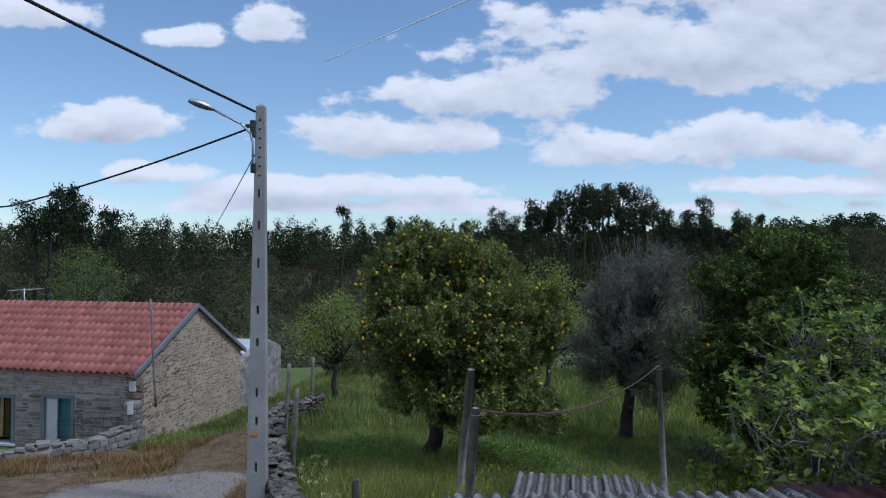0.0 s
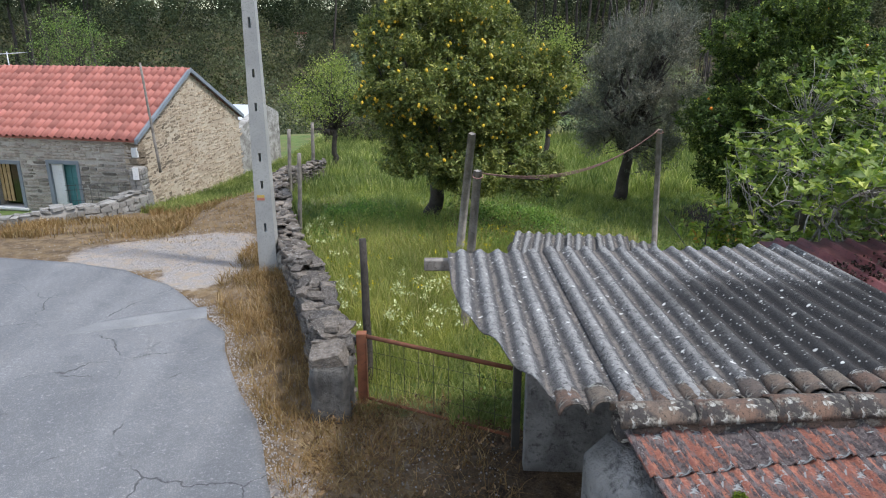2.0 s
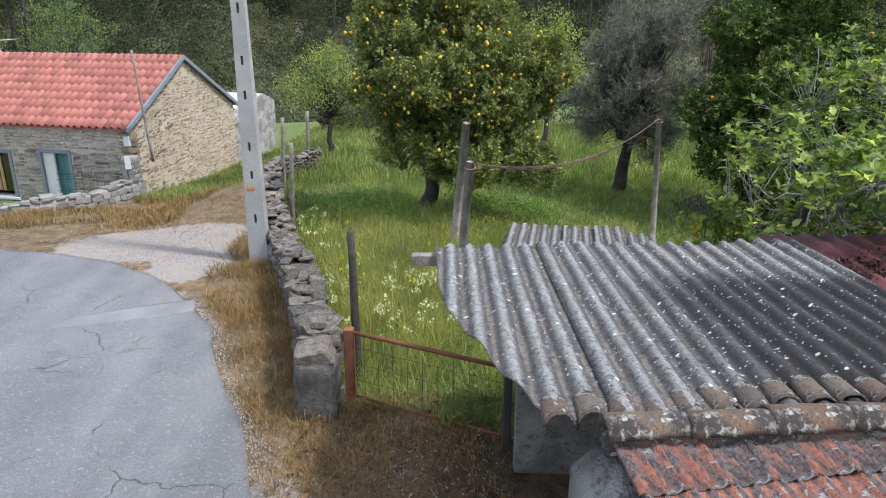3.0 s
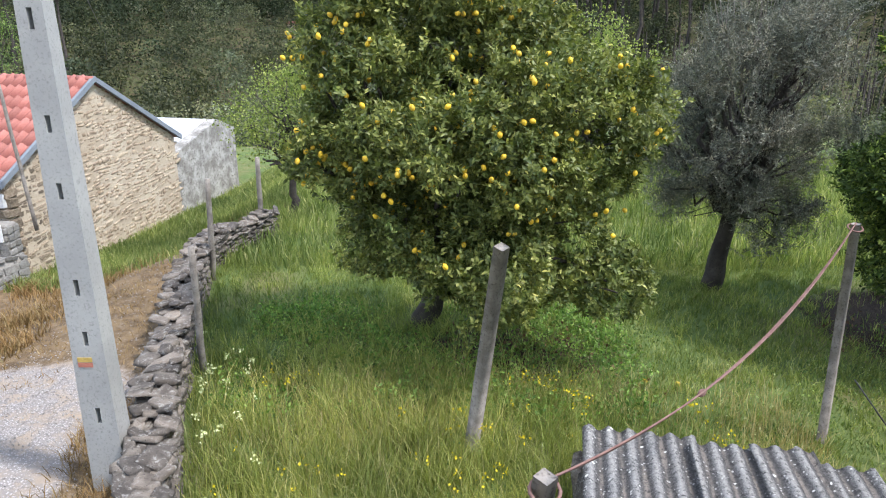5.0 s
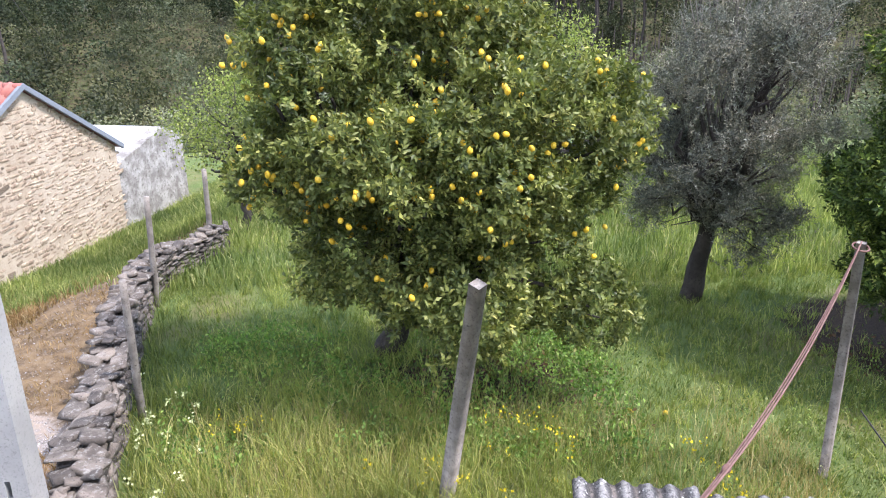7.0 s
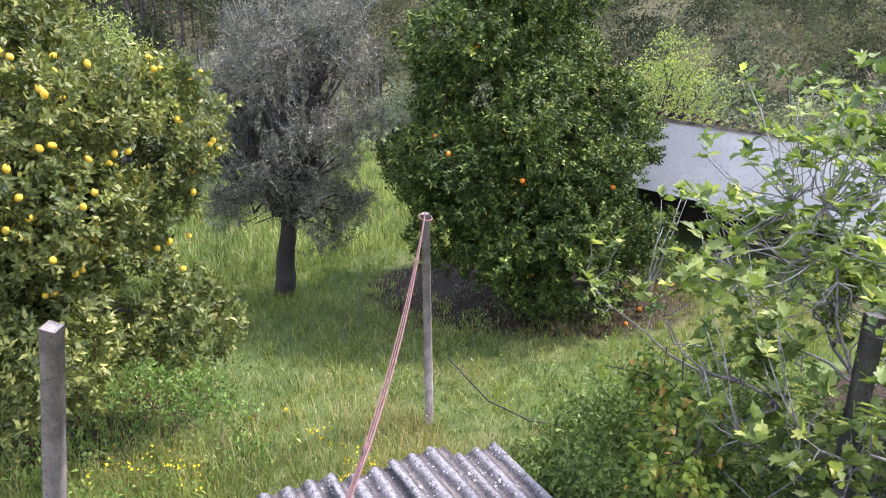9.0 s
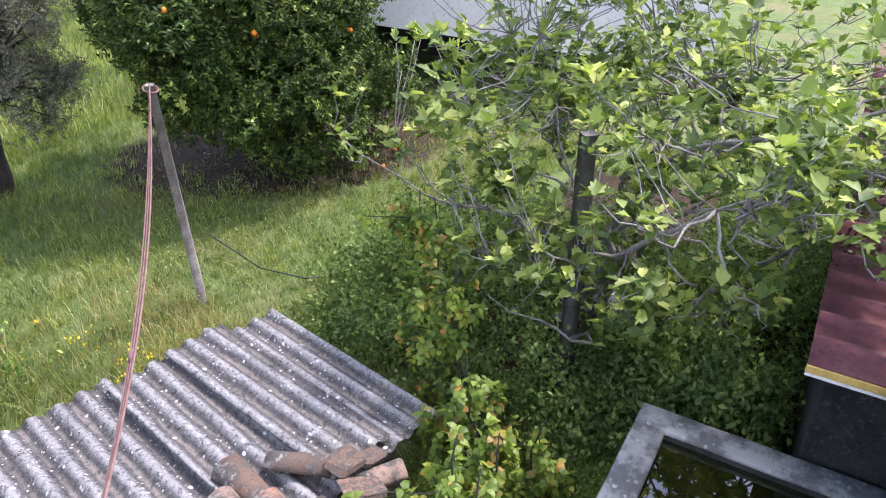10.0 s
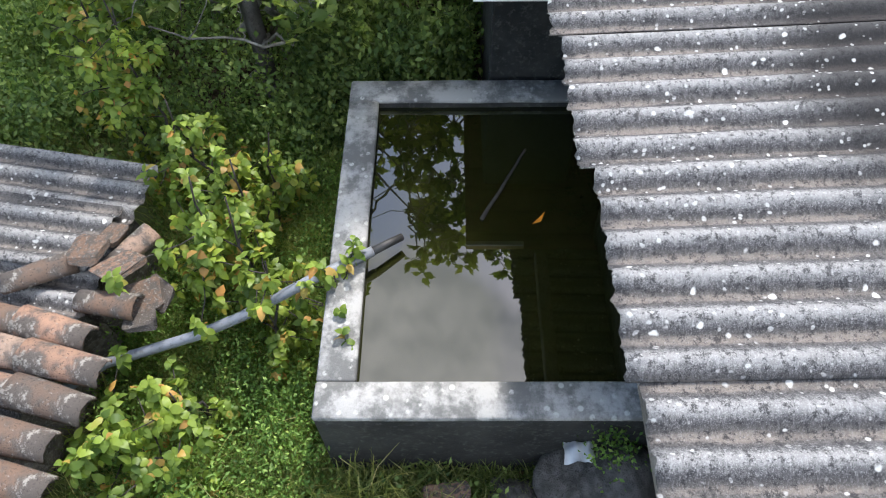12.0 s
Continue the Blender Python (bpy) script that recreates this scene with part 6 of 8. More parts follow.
def build_patio():
    w = thing("patio_wall", "low mortared stone wall curving in front of the house", "wall", (-9.3, 16, -0.7))
    pts = [(-8.32, 18.35), (-8.55, 17.6), (-8.95, 16.75), (-9.5, 16.05), (-10.4, 15.5), (-11.6, 15.2), (-14.0, 15.1)]
    P = np.array(pts)
    s = np.r_[0, np.cumsum(np.hypot(*np.diff(P, axis=0).T))]
    def at(q):
        return np.interp(q, s, P[:, 0]), np.interp(q, s, P[:, 1])
    v, f = [], []
    n = 40
    for i in range(n):
        q = s[-1] * i / (n - 1)
        x, y = at(q); x2, y2 = at(min(q + 0.1, s[-1])); x1, y1 = at(max(q - 0.1, 0))
        t = np.array([x2 - x1, y2 - y1]); t /= np.linalg.norm(t); nn = np.array([-t[1], t[0]])
        top = -0.18 + 0.05 * math.sin(q * 3)
        for k, z in ((0.16, -1.5), (0.15, top), (-0.15, top), (-0.16, -1.5)):
            v.append((x + nn[0] * k, y + nn[1] * k, z))
        if i:
            a = 4 * (i - 1)
            f += [(a + k, a + 4 + k, a + 5 + k, a + 1 + k) for k in range(3)]
    f += [(0, 1, 2, 3), (4 * n - 1, 4 * n - 2, 4 * n - 3, 4 * n - 4)]
    hang("core", fast("core", v, f, M_MORTAR), w)
    ms = stone_meshes("stone", M_PATIO, 8, 41)
    r = random.Random(9)
    items = []
    for side in (-1, 1):
        for c in range(5):
            q = 0.0
            while q < s[-1] - 0.3:
                l = r.uniform(0.15, 0.4)
                x, y = at(q + l / 2); x2, y2 = at(q + l / 2 + 0.1)
                ang = math.atan2(y2 - y, x2 - x)
                z = -0.98 + 0.165 * c + r.uniform(-0.03, 0.03)
                items.append((r.choice(ms), Matrix.LocRotScale((x - math.sin(ang) * 0.15 * side, y + math.cos(ang) * 0.15 * side, z), Euler((0, r.uniform(-0.2, 0.2), ang)), (l * 0.92, 0.09, 0.15 * r.uniform(0.8, 1.2)))))
                q += l
    q = 0.0
    while q < s[-1] - 0.3:
        l = r.uniform(0.14, 0.34)
        x, y = at(q + l / 2); x2, y2 = at(q + l / 2 + 0.1)
        ang = math.atan2(y2 - y, x2 - x)
        for k in (-0.09, 0.09):
            items.append((r.choice(ms), Matrix.LocRotScale((x - math.sin(ang) * k, y + math.cos(ang) * k, -0.17 + 0.05 * math.sin(q * 3) + r.uniform(-0.02, 0.03)), Euler((r.uniform(-0.15, 0.15), r.uniform(-0.15, 0.15), ang)), (l * 0.95, 0.2, r.uniform(0.06, 0.11)))))
        q += l
    pieces("stone", items, w, 300, key=lambda q: -q[1].translation.z)
    pl = thing("stone_pillar", "rubble pillar with a white meter plate beside the house", "pillar", (-8.45, 18.2, -1))
    bm = bmesh.new(); box(bm, -8.62, 18.0, -1.3, -8.28, 18.36, 0.52, None, 0.03); part("core", bm, M_MORTAR, pl)
    for i in range(10):
        for k in range(2):
            hang("stone", ms[(i + k) % 8], pl, m=Matrix.LocRotScale((-8.54 + 0.17 * k, 17.995, -0.9 + 0.145 * i), Euler((0, 0.1 * k, 0)), (0.16, 0.06, 0.13)))
            hang("stone", ms[(i + k + 3) % 8], pl, m=Matrix.LocRotScale((-8.275, 18.09 + 0.18 * k, -0.9 + 0.145 * i), Euler((0, 0, 0)), (0.06, 0.17, 0.13)))
    bm = bmesh.new(); box(bm, -8.50, 17.94, 0.2, -8.34, 17.965, 0.54, None, 0.004); part("meter_plate", bm, M_WHITE_PAINT, pl, "white meter plate")
    mast = thing("pole_mast", "thin leaning wooden pole against the house corner", "pole", (-7.9, 18.25, 0.35))
    hang("shaft", tubes("shaft", [(limb((-7.86, 18.28, 0.35), (-8.02, 18.2, 3.33), 8, 0.004), np.linspace(0.04, 0.03, 8))], M_WOOD_GREY, 7), mast)
    rail = thing("wire_railing", "thin wire railing standing in the patio", "railing", (-9.2, 17.6, -0.6))
    for i in range(9):
        x, y = -8.75 - 0.17 * i, 17.95 - 0.05 * i
        hang("upright", tubes("upright", [([(x, y, -1.2), (x, y, 0.15)], [0.008] * 2)], M_DARK_IRON, 5), rail)
    for z in (-0.6, -0.3, 0.0, 0.13):
        hang("bar", tubes("bar", [([(-8.7, 17.96, z), (-10.2, 17.52, z)], [0.007] * 2)], M_DARK_IRON, 5), rail)
    an = thing("roof_aerial", "small pale television aerial on a short mast", "aerial", (-14.67, 23.35, 2.6))
    hang("mast", tubes("mast", [([(-14.67, 23.35, 2.2), (-14.67, 23.35, 3.45)], [0.02] * 2)], M_GALV, 6), an)
    hang("boom", tubes("boom", [([(-15.1, 23.2, 3.36), (-14.15, 23.5, 3.42)], [0.012] * 2)], M_GALV, 6), an)
    for i in range(6):
        x = -15.05 + 0.17 * i
        hang("element", tubes("element", [([(x, 23.0, 3.36 + 0.01 * i), (x + 0.04, 23.7, 3.38 + 0.01 * i)], [0.006] * 2)], M_GALV, 5), an)


build_patio()


def build_white_shed():
    w = thing("white_outbuilding", "white-walled outbuilding with a tiled edge and dark opening", "outbuilding", (11.4, 12.5, 0))
    a, b = Vector((10.2, 14.6, 0)), Vector((13.4, 8.6, 0))
    d = (b - a).normalized(); nrm = Vector((d.y, -d.x, 0))
    if nrm.x < 0:
        nrm = -nrm
    M = axes(a, d, nrm, (0, 0, 1))
    L = (b - a).length
    bm = bmesh.new()
    vs = [bm.verts.new(M @ Vector(q)) for y in (0, 0.2) for q in ((0, y, 1.50), (L, y, 0.6), (L, y, 2.12), (0, y, 2.74))]
    for f in ((0, 1, 2, 3), (7, 6, 5, 4), (3, 2, 6, 7), (0, 4, 5, 1), (0, 3, 7, 4), (1, 5, 6, 2)):
        bm.faces.new([vs[i] for i in f])
    part("lintel_wall", bm, M_WHITE_PAINT, w, "white wall over the opening")
    # walls inside the opening, coloured as if in deep shade
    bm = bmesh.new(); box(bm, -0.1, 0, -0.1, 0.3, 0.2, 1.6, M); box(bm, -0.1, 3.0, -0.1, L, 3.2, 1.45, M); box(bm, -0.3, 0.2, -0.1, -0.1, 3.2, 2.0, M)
    part("inner_wall", bm, M_DARK, w, "inner wall painted dark as the shade within")
    bm = bmesh.new()
    vs = [bm.verts.new(M @ Vector(q)) for q in ((-0.3, -0.05, 2.76), (L, -0.05, 2.14), (L, 3.3, 1.62), (-0.3, 3.3, 2.22))]
    bm.faces.new(vs)
    g = bmesh.ops.extrude_face_region(bm, geom=bm.faces[:])
    for v in [q for q in g["geom"] if isinstance(q, bmesh.types.BMVert)]:
        v.co.z += 0.05
    part("roof", bm, M_BARREL, w)
    bt = barrel_mesh("edge_tile", M_BARREL, 0.4, 0.085, 0.075, 0.014, 3)
    n = int(L / 0.2)
    for i in range(n):
        t = i / n
        m = M @ Matrix.LocRotScale((0.2 * i - 0.2, 0.1, 2.82 - 0.62 * t), Euler((-0.15, 0, 0)), None)
        hang("edge_tile", bt, w, m=m)


build_white_shed()

strip("road_patch", [(-5.35, 8.05), (-4.4, 8.35), (-3.45, 8.72)], [(-5.0, 8.55), (-4.3, 8.9), (-3.6, 9.15)], 0.0235, M_PATCH, "paler repaired patch in the asphalt", "road", 8, 0.004)


# ---- trees ----
def tree(name, label, at, trunk_paths, bark, crown):
    t = thing(name, label, "tree", at)
    hang("trunk", tubes("trunk", trunk_paths, bark, 9), t)
    hang("crown", crown, t)
    return t


def inner_limbs(base, fork, tips, k, r0, r1, wob=0.03, reach=0.92):
    """A trunk to the fork and limbs from it to chosen tips."""
    b = np.asarray(base, float)
    paths = [(limb(b - np.array([0, 0, 0.15]), fork, 7, wob), np.linspace(r0 * 1.25, r0 * 0.75, 7))]
    for i in RNG.choice(len(tips), k, replace=False):
        end = np.asarray(fork) + (tips[i] - np.asarray(fork)) * reach
        thick = r0 * 0.45 * min(1.0, (np.linalg.norm(end - np.asarray(fork)) / 1.8) ** 2)
        paths.append((limb(fork, end, 7, 0.12, 0.1), np.linspace(max(thick, r1), r1, 7)))
    return paths


def fruit_mesh(name, material, r, stretch):
    bm = bmesh.new()
    bmesh.ops.create_icosphere(bm, subdivisions=2, radius=r)
    for v in bm.verts:
        k = abs(v.co.z) / r
        v.co.z *= stretch * (1 + 0.10 * (k > 0.93))
        v.co += Vector(noise.noise_vector(v.co * 40)) * r * 0.05
    me = bpy.data.meshes.new(name)
    bm.to_mesh(me); bm.free()
    return finish(me, material, True)


# lemon
RNG = np.random.default_rng(21)
blobs = [(0.35, 13.8, 3.2, 1.75, 1.6, 1.75), (-0.95, 13.9, 3.15, 1.1, 1.0, 1.25), (1.75, 13.9, 3.0, 0.85, 1.0, 1.35), (0.1, 14.0, 4.55, 1.0, 1.0, 0.70), (1.1, 14.0, 4.2, 0.9, 0.9, 0.75), (0.95, 13.0, 1.55, 1.05, 0.9, 0.85), (-0.1, 13.7, 1.9, 0.75, 0.8, 0.7), (1.75, 13.4, 1.7, 0.65, 0.8, 0.9), (0.1, 14.0, 1.55, 0.6, 0.5, 0.45)]
tp, td = crown_tips(lumpy(blobs, 60, 0.32, 0.62), 23000, 0.34, 0.4, 0.5)
tp, td = gaps(tp, td, 1.9, -0.24, 3.0)
lemon_tree = tree("lemon_tree", "broad lemon tree laden with ripe yellow fruit", (-0.2, 14.6, 0.0), inner_limbs((-0.25, 14.75, 0), (0.0, 14.4, 1.3), tp, 80, 0.16, 0.010), M_BARK, shoot_cloud("crown", tp, td, 10, 0.078, 0.038, M_LEMON_LEAF, 0.14, 0.3, 0.85, 0.1, 0.5))
fm = [fruit_mesh("lemon", M_LEMON, 0.029, s) for s in (1.2, 1.32, 1.12)]
for i in RNG.choice(np.where((tp[:, 2] > 1.7) & (tp[:, 1] < 14.3))[0], 520, replace=False):
    hi = min(1.0, (tp[i, 2] - 1.7) / 1.4 + 0.15)
    if RNG.random() > hi or (np.linalg.norm(tp - tp[i], axis=1) < 0.25).sum() < 14:
        continue
    for k in range(1 + (RNG.random() < 0.35)):
        o = tp[i] + td[i] * 0.09 + RNG.normal(0, 0.05, 3) - np.array((0, 0, 0.04))
        hang("lemon", fm[RNG.integers(3)], lemon_tree, m=Matrix.LocRotScale(o, Euler((RNG.normal(0, 0.5), RNG.normal(0, 0.5), RNG.uniform(0, 6))), None))

# olive
RNG = np.random.default_rng(22)
blobs = [(4.75, 16.0, 3.2, 1.15, 1.2, 1.3), (5.1, 16.0, 4.1, 0.8, 0.8, 0.75), (4.0, 16.2, 2.7, 0.85, 0.9, 0.9), (5.5, 15.7, 2.6, 0.75, 0.8, 0.95), (4.2, 16.0, 3.7, 0.75, 0.7, 0.8), (4.9, 15.5, 1.95, 0.7, 0.6, 0.55), (5.35, 15.5, 1.45, 0.5, 0.5, 0.5), (3.65, 16.3, 1.8, 0.55, 0.6, 0.55)]
tp, td = crown_tips(lumpy(blobs, 64, 0.22, 0.5, 0.85), 9000, 0.6, 0.6, 0.85, 3.1)
tp, td = gaps(tp, td, 2.3, -0.18, 1.0)
tree("olive_tree", "silvery olive tree with a dark leaning trunk", (4.5, 16.1, 0), inner_limbs((4.5, 16.1, 0), (4.62, 16.0, 1.35), tp, 90, 0.15, 0.005, 0.03, 1.0), M_BARK, shoot_cloud("crown", tp, td, 20, 0.062, 0.014, M_OLIVE_LEAF, 0.34, 0.45, 0.75, 0.0, 0.5, 0.1, 0.2))
paths = [(limb((4.6, 15.9, 2.2), (4.6 + RNG.normal(0, 0.7), 16.2, RNG.uniform(4.2, 5.1)), 6, 0.05), np.linspace(0.015, 0.003, 6)) for _ in range(26)]
tagged(new("dead_twigs", tubes("dead_twigs", paths, M_TWIG, 5)), "bare grey twigs sticking out of the olive crown", "twigs", kind="stuff")

# orange
RNG = np.random.default_rng(23)
blobs = [(7.45, 14.2, 2.95, 2.0, 1.8, 1.9), (6.5, 14.0, 3.35, 1.15, 1.1, 1.15), (8.45, 14.0, 3.45, 1.1, 1.1, 1.1), (6.75, 13.8, 2.1, 1.3, 1.2, 1.35), (8.4, 13.6, 2.2, 1.15, 1.2, 1.4), (7.2, 13.1, 1.75, 1.5, 0.9, 1.2), (7.6, 14.2, 4.2, 1.1, 1.1, 0.9), (6.6, 13.5, 1.15, 1.0, 0.9, 0.85), (7.6, 13.0, 1.05, 1.2, 0.8, 0.8), (8.6, 13.3, 1.25, 0.9, 0.9, 0.95)]
tp, td = crown_tips(lumpy(blobs, 84, 0.36, 0.7, 0.8), 38000, 0.34, 0.30, 0.1, 5.5)
tp, td = gaps(tp, td, 1.7, -0.3, 6.0)
tp, td = gaps(tp, td, 4.2, -0.3, 2.0)
orange_tree = tree("orange_tree", "dense dark-leaved citrus tree with few fruit remaining", (7.4, 14.0, 0), inner_limbs((7.4, 14.0, 0), (7.5, 14.0, 1.1), tp, 14, 0.16, 0.012), M_BARK, shoot_cloud("crown", tp, td, 11, 0.082, 0.036, M_ORANGE_LEAF, 0.14, 0.55, 0.9, 0.1, 0.4, vary=0.26))
om = fruit_mesh("orange", M_ORANGE, 0.036, 0.97)
for i in RNG.choice(np.where(tp[:, 1] < 14.0)[0], 16, replace=False):
    hang("orange", om, orange_tree, m=Matrix.Translation(tp[i] + td[i] * 0.05))
for k in range(7):
    x, y = RNG.normal(8.2, 1.0), RNG.normal(12.9, 0.4)
    tagged(hang("fallen_orange", om, None, m=Matrix.Translation((x, y, float(ground_z(x, y)) + 0.036))), "ripe orange fallen on the bare soil", "fruit", "fallen oranges")
for k in range(6):
    x, y = RNG.normal(1.4, 1.0), RNG.normal(12.6, 0.5)
    tagged(hang("fallen_lemon", fm[k % 3], None, m=Matrix.LocRotScale((x, y, float(ground_z(x, y)) + 0.04), Euler((1.5, 0, k)), None)), "yellow lemon fallen among dead leaves", "fruit", "fallen lemons")

RNG = np.random.default_rng(24)


# small pale-green tree by the wall, and another behind the lemon
def young_tree(label, x, y, h, w, n, seed, mat=M_FRESH_LEAF):
    bl = [(x - 0.3 * w, y, h * 0.66, w * 0.62, w * 0.6, h * 0.26), (x + 0.35 * w, y, h * 0.72, w * 0.55, w * 0.5, h * 0.24), (x, y, h * 0.86, w * 0.45, w * 0.4, h * 0.17)]
    a, b = crown_tips(bl, n, 0.5, 0.6, 0.5, seed)
    g = float(ground_z(x, y))
    paths = inner_limbs((x, y, g), (x + 0.05, y, g + h * 0.36), a, 36, 0.085, 0.006, 0.06)
    for k in range(4):
        e = np.array((x + RNG.normal(0, 0.9), y + RNG.normal(0, 0.4), g + h * RNG.uniform(0.35, 0.5)))
        paths.append((limb((x, y, g + h * 0.32), e, 7, 0.07), np.linspace(0.06, 0.02, 7)))
    tree("young_tree", label, (x, y, g), paths, M_BARK, leaf_cloud("crown", a, b, 14, 0.07, 0.045, mat, 0.12))


young_tree("gnarled fruit tree in pale fresh leaf beside the stone wall", -3.35, 20.6, 3.3, 1.5, 420, 2.0)
young_tree("slender tree in bright spring leaf behind the lemon", 3.3, 21.0, 4.3, 1.5, 420, 8.0)
young_tree("small tree in yellow-green leaf beyond the outbuilding", 13.5, 15.5, 3.9, 1.7, 420, 6.0)
young_tree("leafy green shrub tree behind the house", -16.0, 30.0, 5.0, 2.2, 420, 9.0, M_HERB)


# fig: many pale stems and large lobed leaves
def fig_leaf_mesh(seed):
    r = random.Random(seed)
    out = []
    k = r.uniform(0.0, 0.16)
    lobes = [(-2.6, 0.50), (-2.0, 0.56), (-1.45, 0.72), (-1.05, 0.66 - k), (-0.62, 0.86), (-0.42, 0.80), (-0.27, 0.72 - k), (-0.12, 0.95), (0.0, 1.0), (0.12, 0.95), (0.27, 0.72 - k), (0.42, 0.80), (0.62, 0.86), (1.05, 0.66 - k), (1.45, 0.72), (2.0, 0.56), (2.6, 0.50)]
    c = 0.40
    v = [(0, c, -0.02)]
    for a, l in lobes:
        l *= r.uniform(0.85, 1.1)
        x, y = math.sin(a) * l * 0.46, c + math.cos(a) * l * 0.62
        v.append((x, y, 0.42 * abs(x) - 0.25 * (y - 0.4) ** 2 * (1 if y > 0.4 else 0.3) + r.uniform(-0.03, 0.03)))
    v.append((0, 0, 0))
    n = len(lobes)
    f = [(0, i, i + 1) for i in range(1, n)] + [(0, n, n + 1), (0, n + 1, 1)]
    return fast("leaf", v, f, M_FIG_LEAF)


def build_fig():
    w = thing("fig_tree", "spreading fig tree with pale stems and large fresh leaves", "tree", (5.7, 8.3, 0))
    bl = [(5.9, 8.5, 2.2, 1.5, 1.4, 1.3), (4.9, 8.6, 1.9, 0.95, 1.0, 1.1), (7.2, 8.4, 2.3, 1.3, 1.4, 1.3), (5.2, 7.5, 2.1, 1.0, 0.8, 0.95), (6.4, 7.2, 2.4, 1.1, 0.9, 0.8), (8.4, 8.4, 2.2, 1.1, 1.3, 1.2), (4.4, 6.95, 2.55, 0.65, 0.55, 0.45), (5.6, 6.5, 2.6, 0.9, 0.6, 0.5), (7.0, 6.4, 2.7, 1.0, 0.7, 0.55), (4.3, 6.45, 2.75, 0.6, 0.4, 0.4), (4.9, 6.0, 2.5, 0.7, 0.4, 0.28), (5.9, 5.6, 2.6, 0.9, 0.5, 0.3), (7.2, 5.6, 2.7, 1.0, 0.6, 0.4)]
    bl += [(4.65, 7.25, 1.35, 0.6, 0.5, 0.45), (5.0, 6.7, 1.4, 0.6, 0.4, 0.4), (4.35, 8.5, 1.9, 0.6, 0.7, 0.8), (5.0, 8.0, 1.5, 0.8, 0.5, 0.7), (6.1, 8.6, 3.2, 1.2, 1.2, 0.75), (7.4, 8.4, 3.3, 1.3, 1.2, 0.8), (5.0, 8.8, 2.85, 0.75, 0.8, 0.7), (5.3, 8.3, 3.5, 0.5, 0.5, 0.5)]
    tp, td = crown_tips(bl, 2300, 0.6, 0.9, 0.5, 4.4)
    tp, td = gaps(tp, td, 1.5, -0.2, 2.0)
    over = [(4.6, 6.6, 1.75, 0.6, 0.4, 0.4), (5.2, 6.5, 2.1, 0.6, 0.3, 0.4), (4.3, 7.2, 1.5, 0.35, 0.3, 0.4), (4.5, 6.4, 2.75, 0.7, 0.35, 0.25), (4.6, 5.9, 2.8, 0.9, 0.4, 0.2), (4.6, 5.3, 2.8, 0.9, 0.45, 0.2), (3.9, 5.85, 2.6, 0.35, 0.4, 0.15)]
    tp2, td2 = crown_tips(over, 190, 0.6, 0.9, 0.5, 2.4)
    tp, td = np.vstack([tp, tp2]), np.vstack([td, td2])
    stems, forks, owner = [], [], []
    for k in range(14):
        b = np.array((5.8 + RNG.normal(0, 0.5), 8.3 + RNG.normal(0, 0.35), -0.1))
        t = tp[RNG.integers(len(tp))]
        e = b + (t - b) * 0.85; e[2] = max(e[2], 0.9)
        p = limb(b, e, 10, 0.06, 0.22)
        stems.append([(p, np.linspace(0.05, 0.007, 10))])
        forks += list(p[4:]); owner += [k] * 6
    # two long boughs reach out over the red roof
    for k, e in ((0, (4.3, 5.7, 2.7)), (1, (5.2, 5.3, 2.75))):
        p = limb((5.9, 7.9, 1.7), e, 12, 0.035, 0.3)
        stems[k].append((p, np.linspace(0.036, 0.006, 12)))
        forks += list(p[3:]); owner += [k] * 9
    forks = np.array(forks)
    # secondary boughs, then twigs to the tips
    for t in tp[RNG.choice(len(tp), 130, replace=False)]:
        d = np.linalg.norm(forks[:102] - t, axis=1) + RNG.uniform(0, 0.4, 102)
        i = d.argmin()
        p = limb(forks[i], t, 7, 0.05, -0.10)
        stems[owner[i]].append((p, np.linspace(0.014, 0.005, 7)))
        forks = np.vstack([forks, p[2:]]); owner += [owner[i]] * 5
    for t in tp:
        d = np.linalg.norm(forks - t, axis=1) + RNG.uniform(0, 0.12, len(forks))
        i = d.argmin()
        p = limb(forks[i], t, 5, 0.022, -0.05)
        stems[owner[i]].append((p, np.linspace(0.006, 0.0035, 5)))
    for q in stems:
        hang("stem", tubes("stem", q, M_BARK_PALE, 6), w, "pale lichened stem with its branches")
    lm = [fig_leaf_mesh(k) for k in range(4)]
    items = []
    for t, d in zip(tp, td):
        yaw0 = RNG.uniform(0, 6.28)
        for k in range(RNG.integers(5, 8)):
            yaw = yaw0 + k * 1.3 + RNG.normal(0, 0.3)
            s = RNG.uniform(0.07, 0.155)
            o = t + RNG.normal(0, 0.025, 3) + np.array((0, 0, 0.03))
            items.append((lm[RNG.integers(4)], Matrix.LocRotScale(o, Euler((RNG.normal(0.45, 0.45), RNG.normal(0, 0.35), yaw)), (s, s, s))))
    pieces("leaf", items, w, 300, key=lambda q: math.hypot(q[1].translation.x - 4.6, q[1].translation.y - 7.4))


RNG = np.random.default_rng(25)
build_fig()


RNG = np.random.default_rng(26)


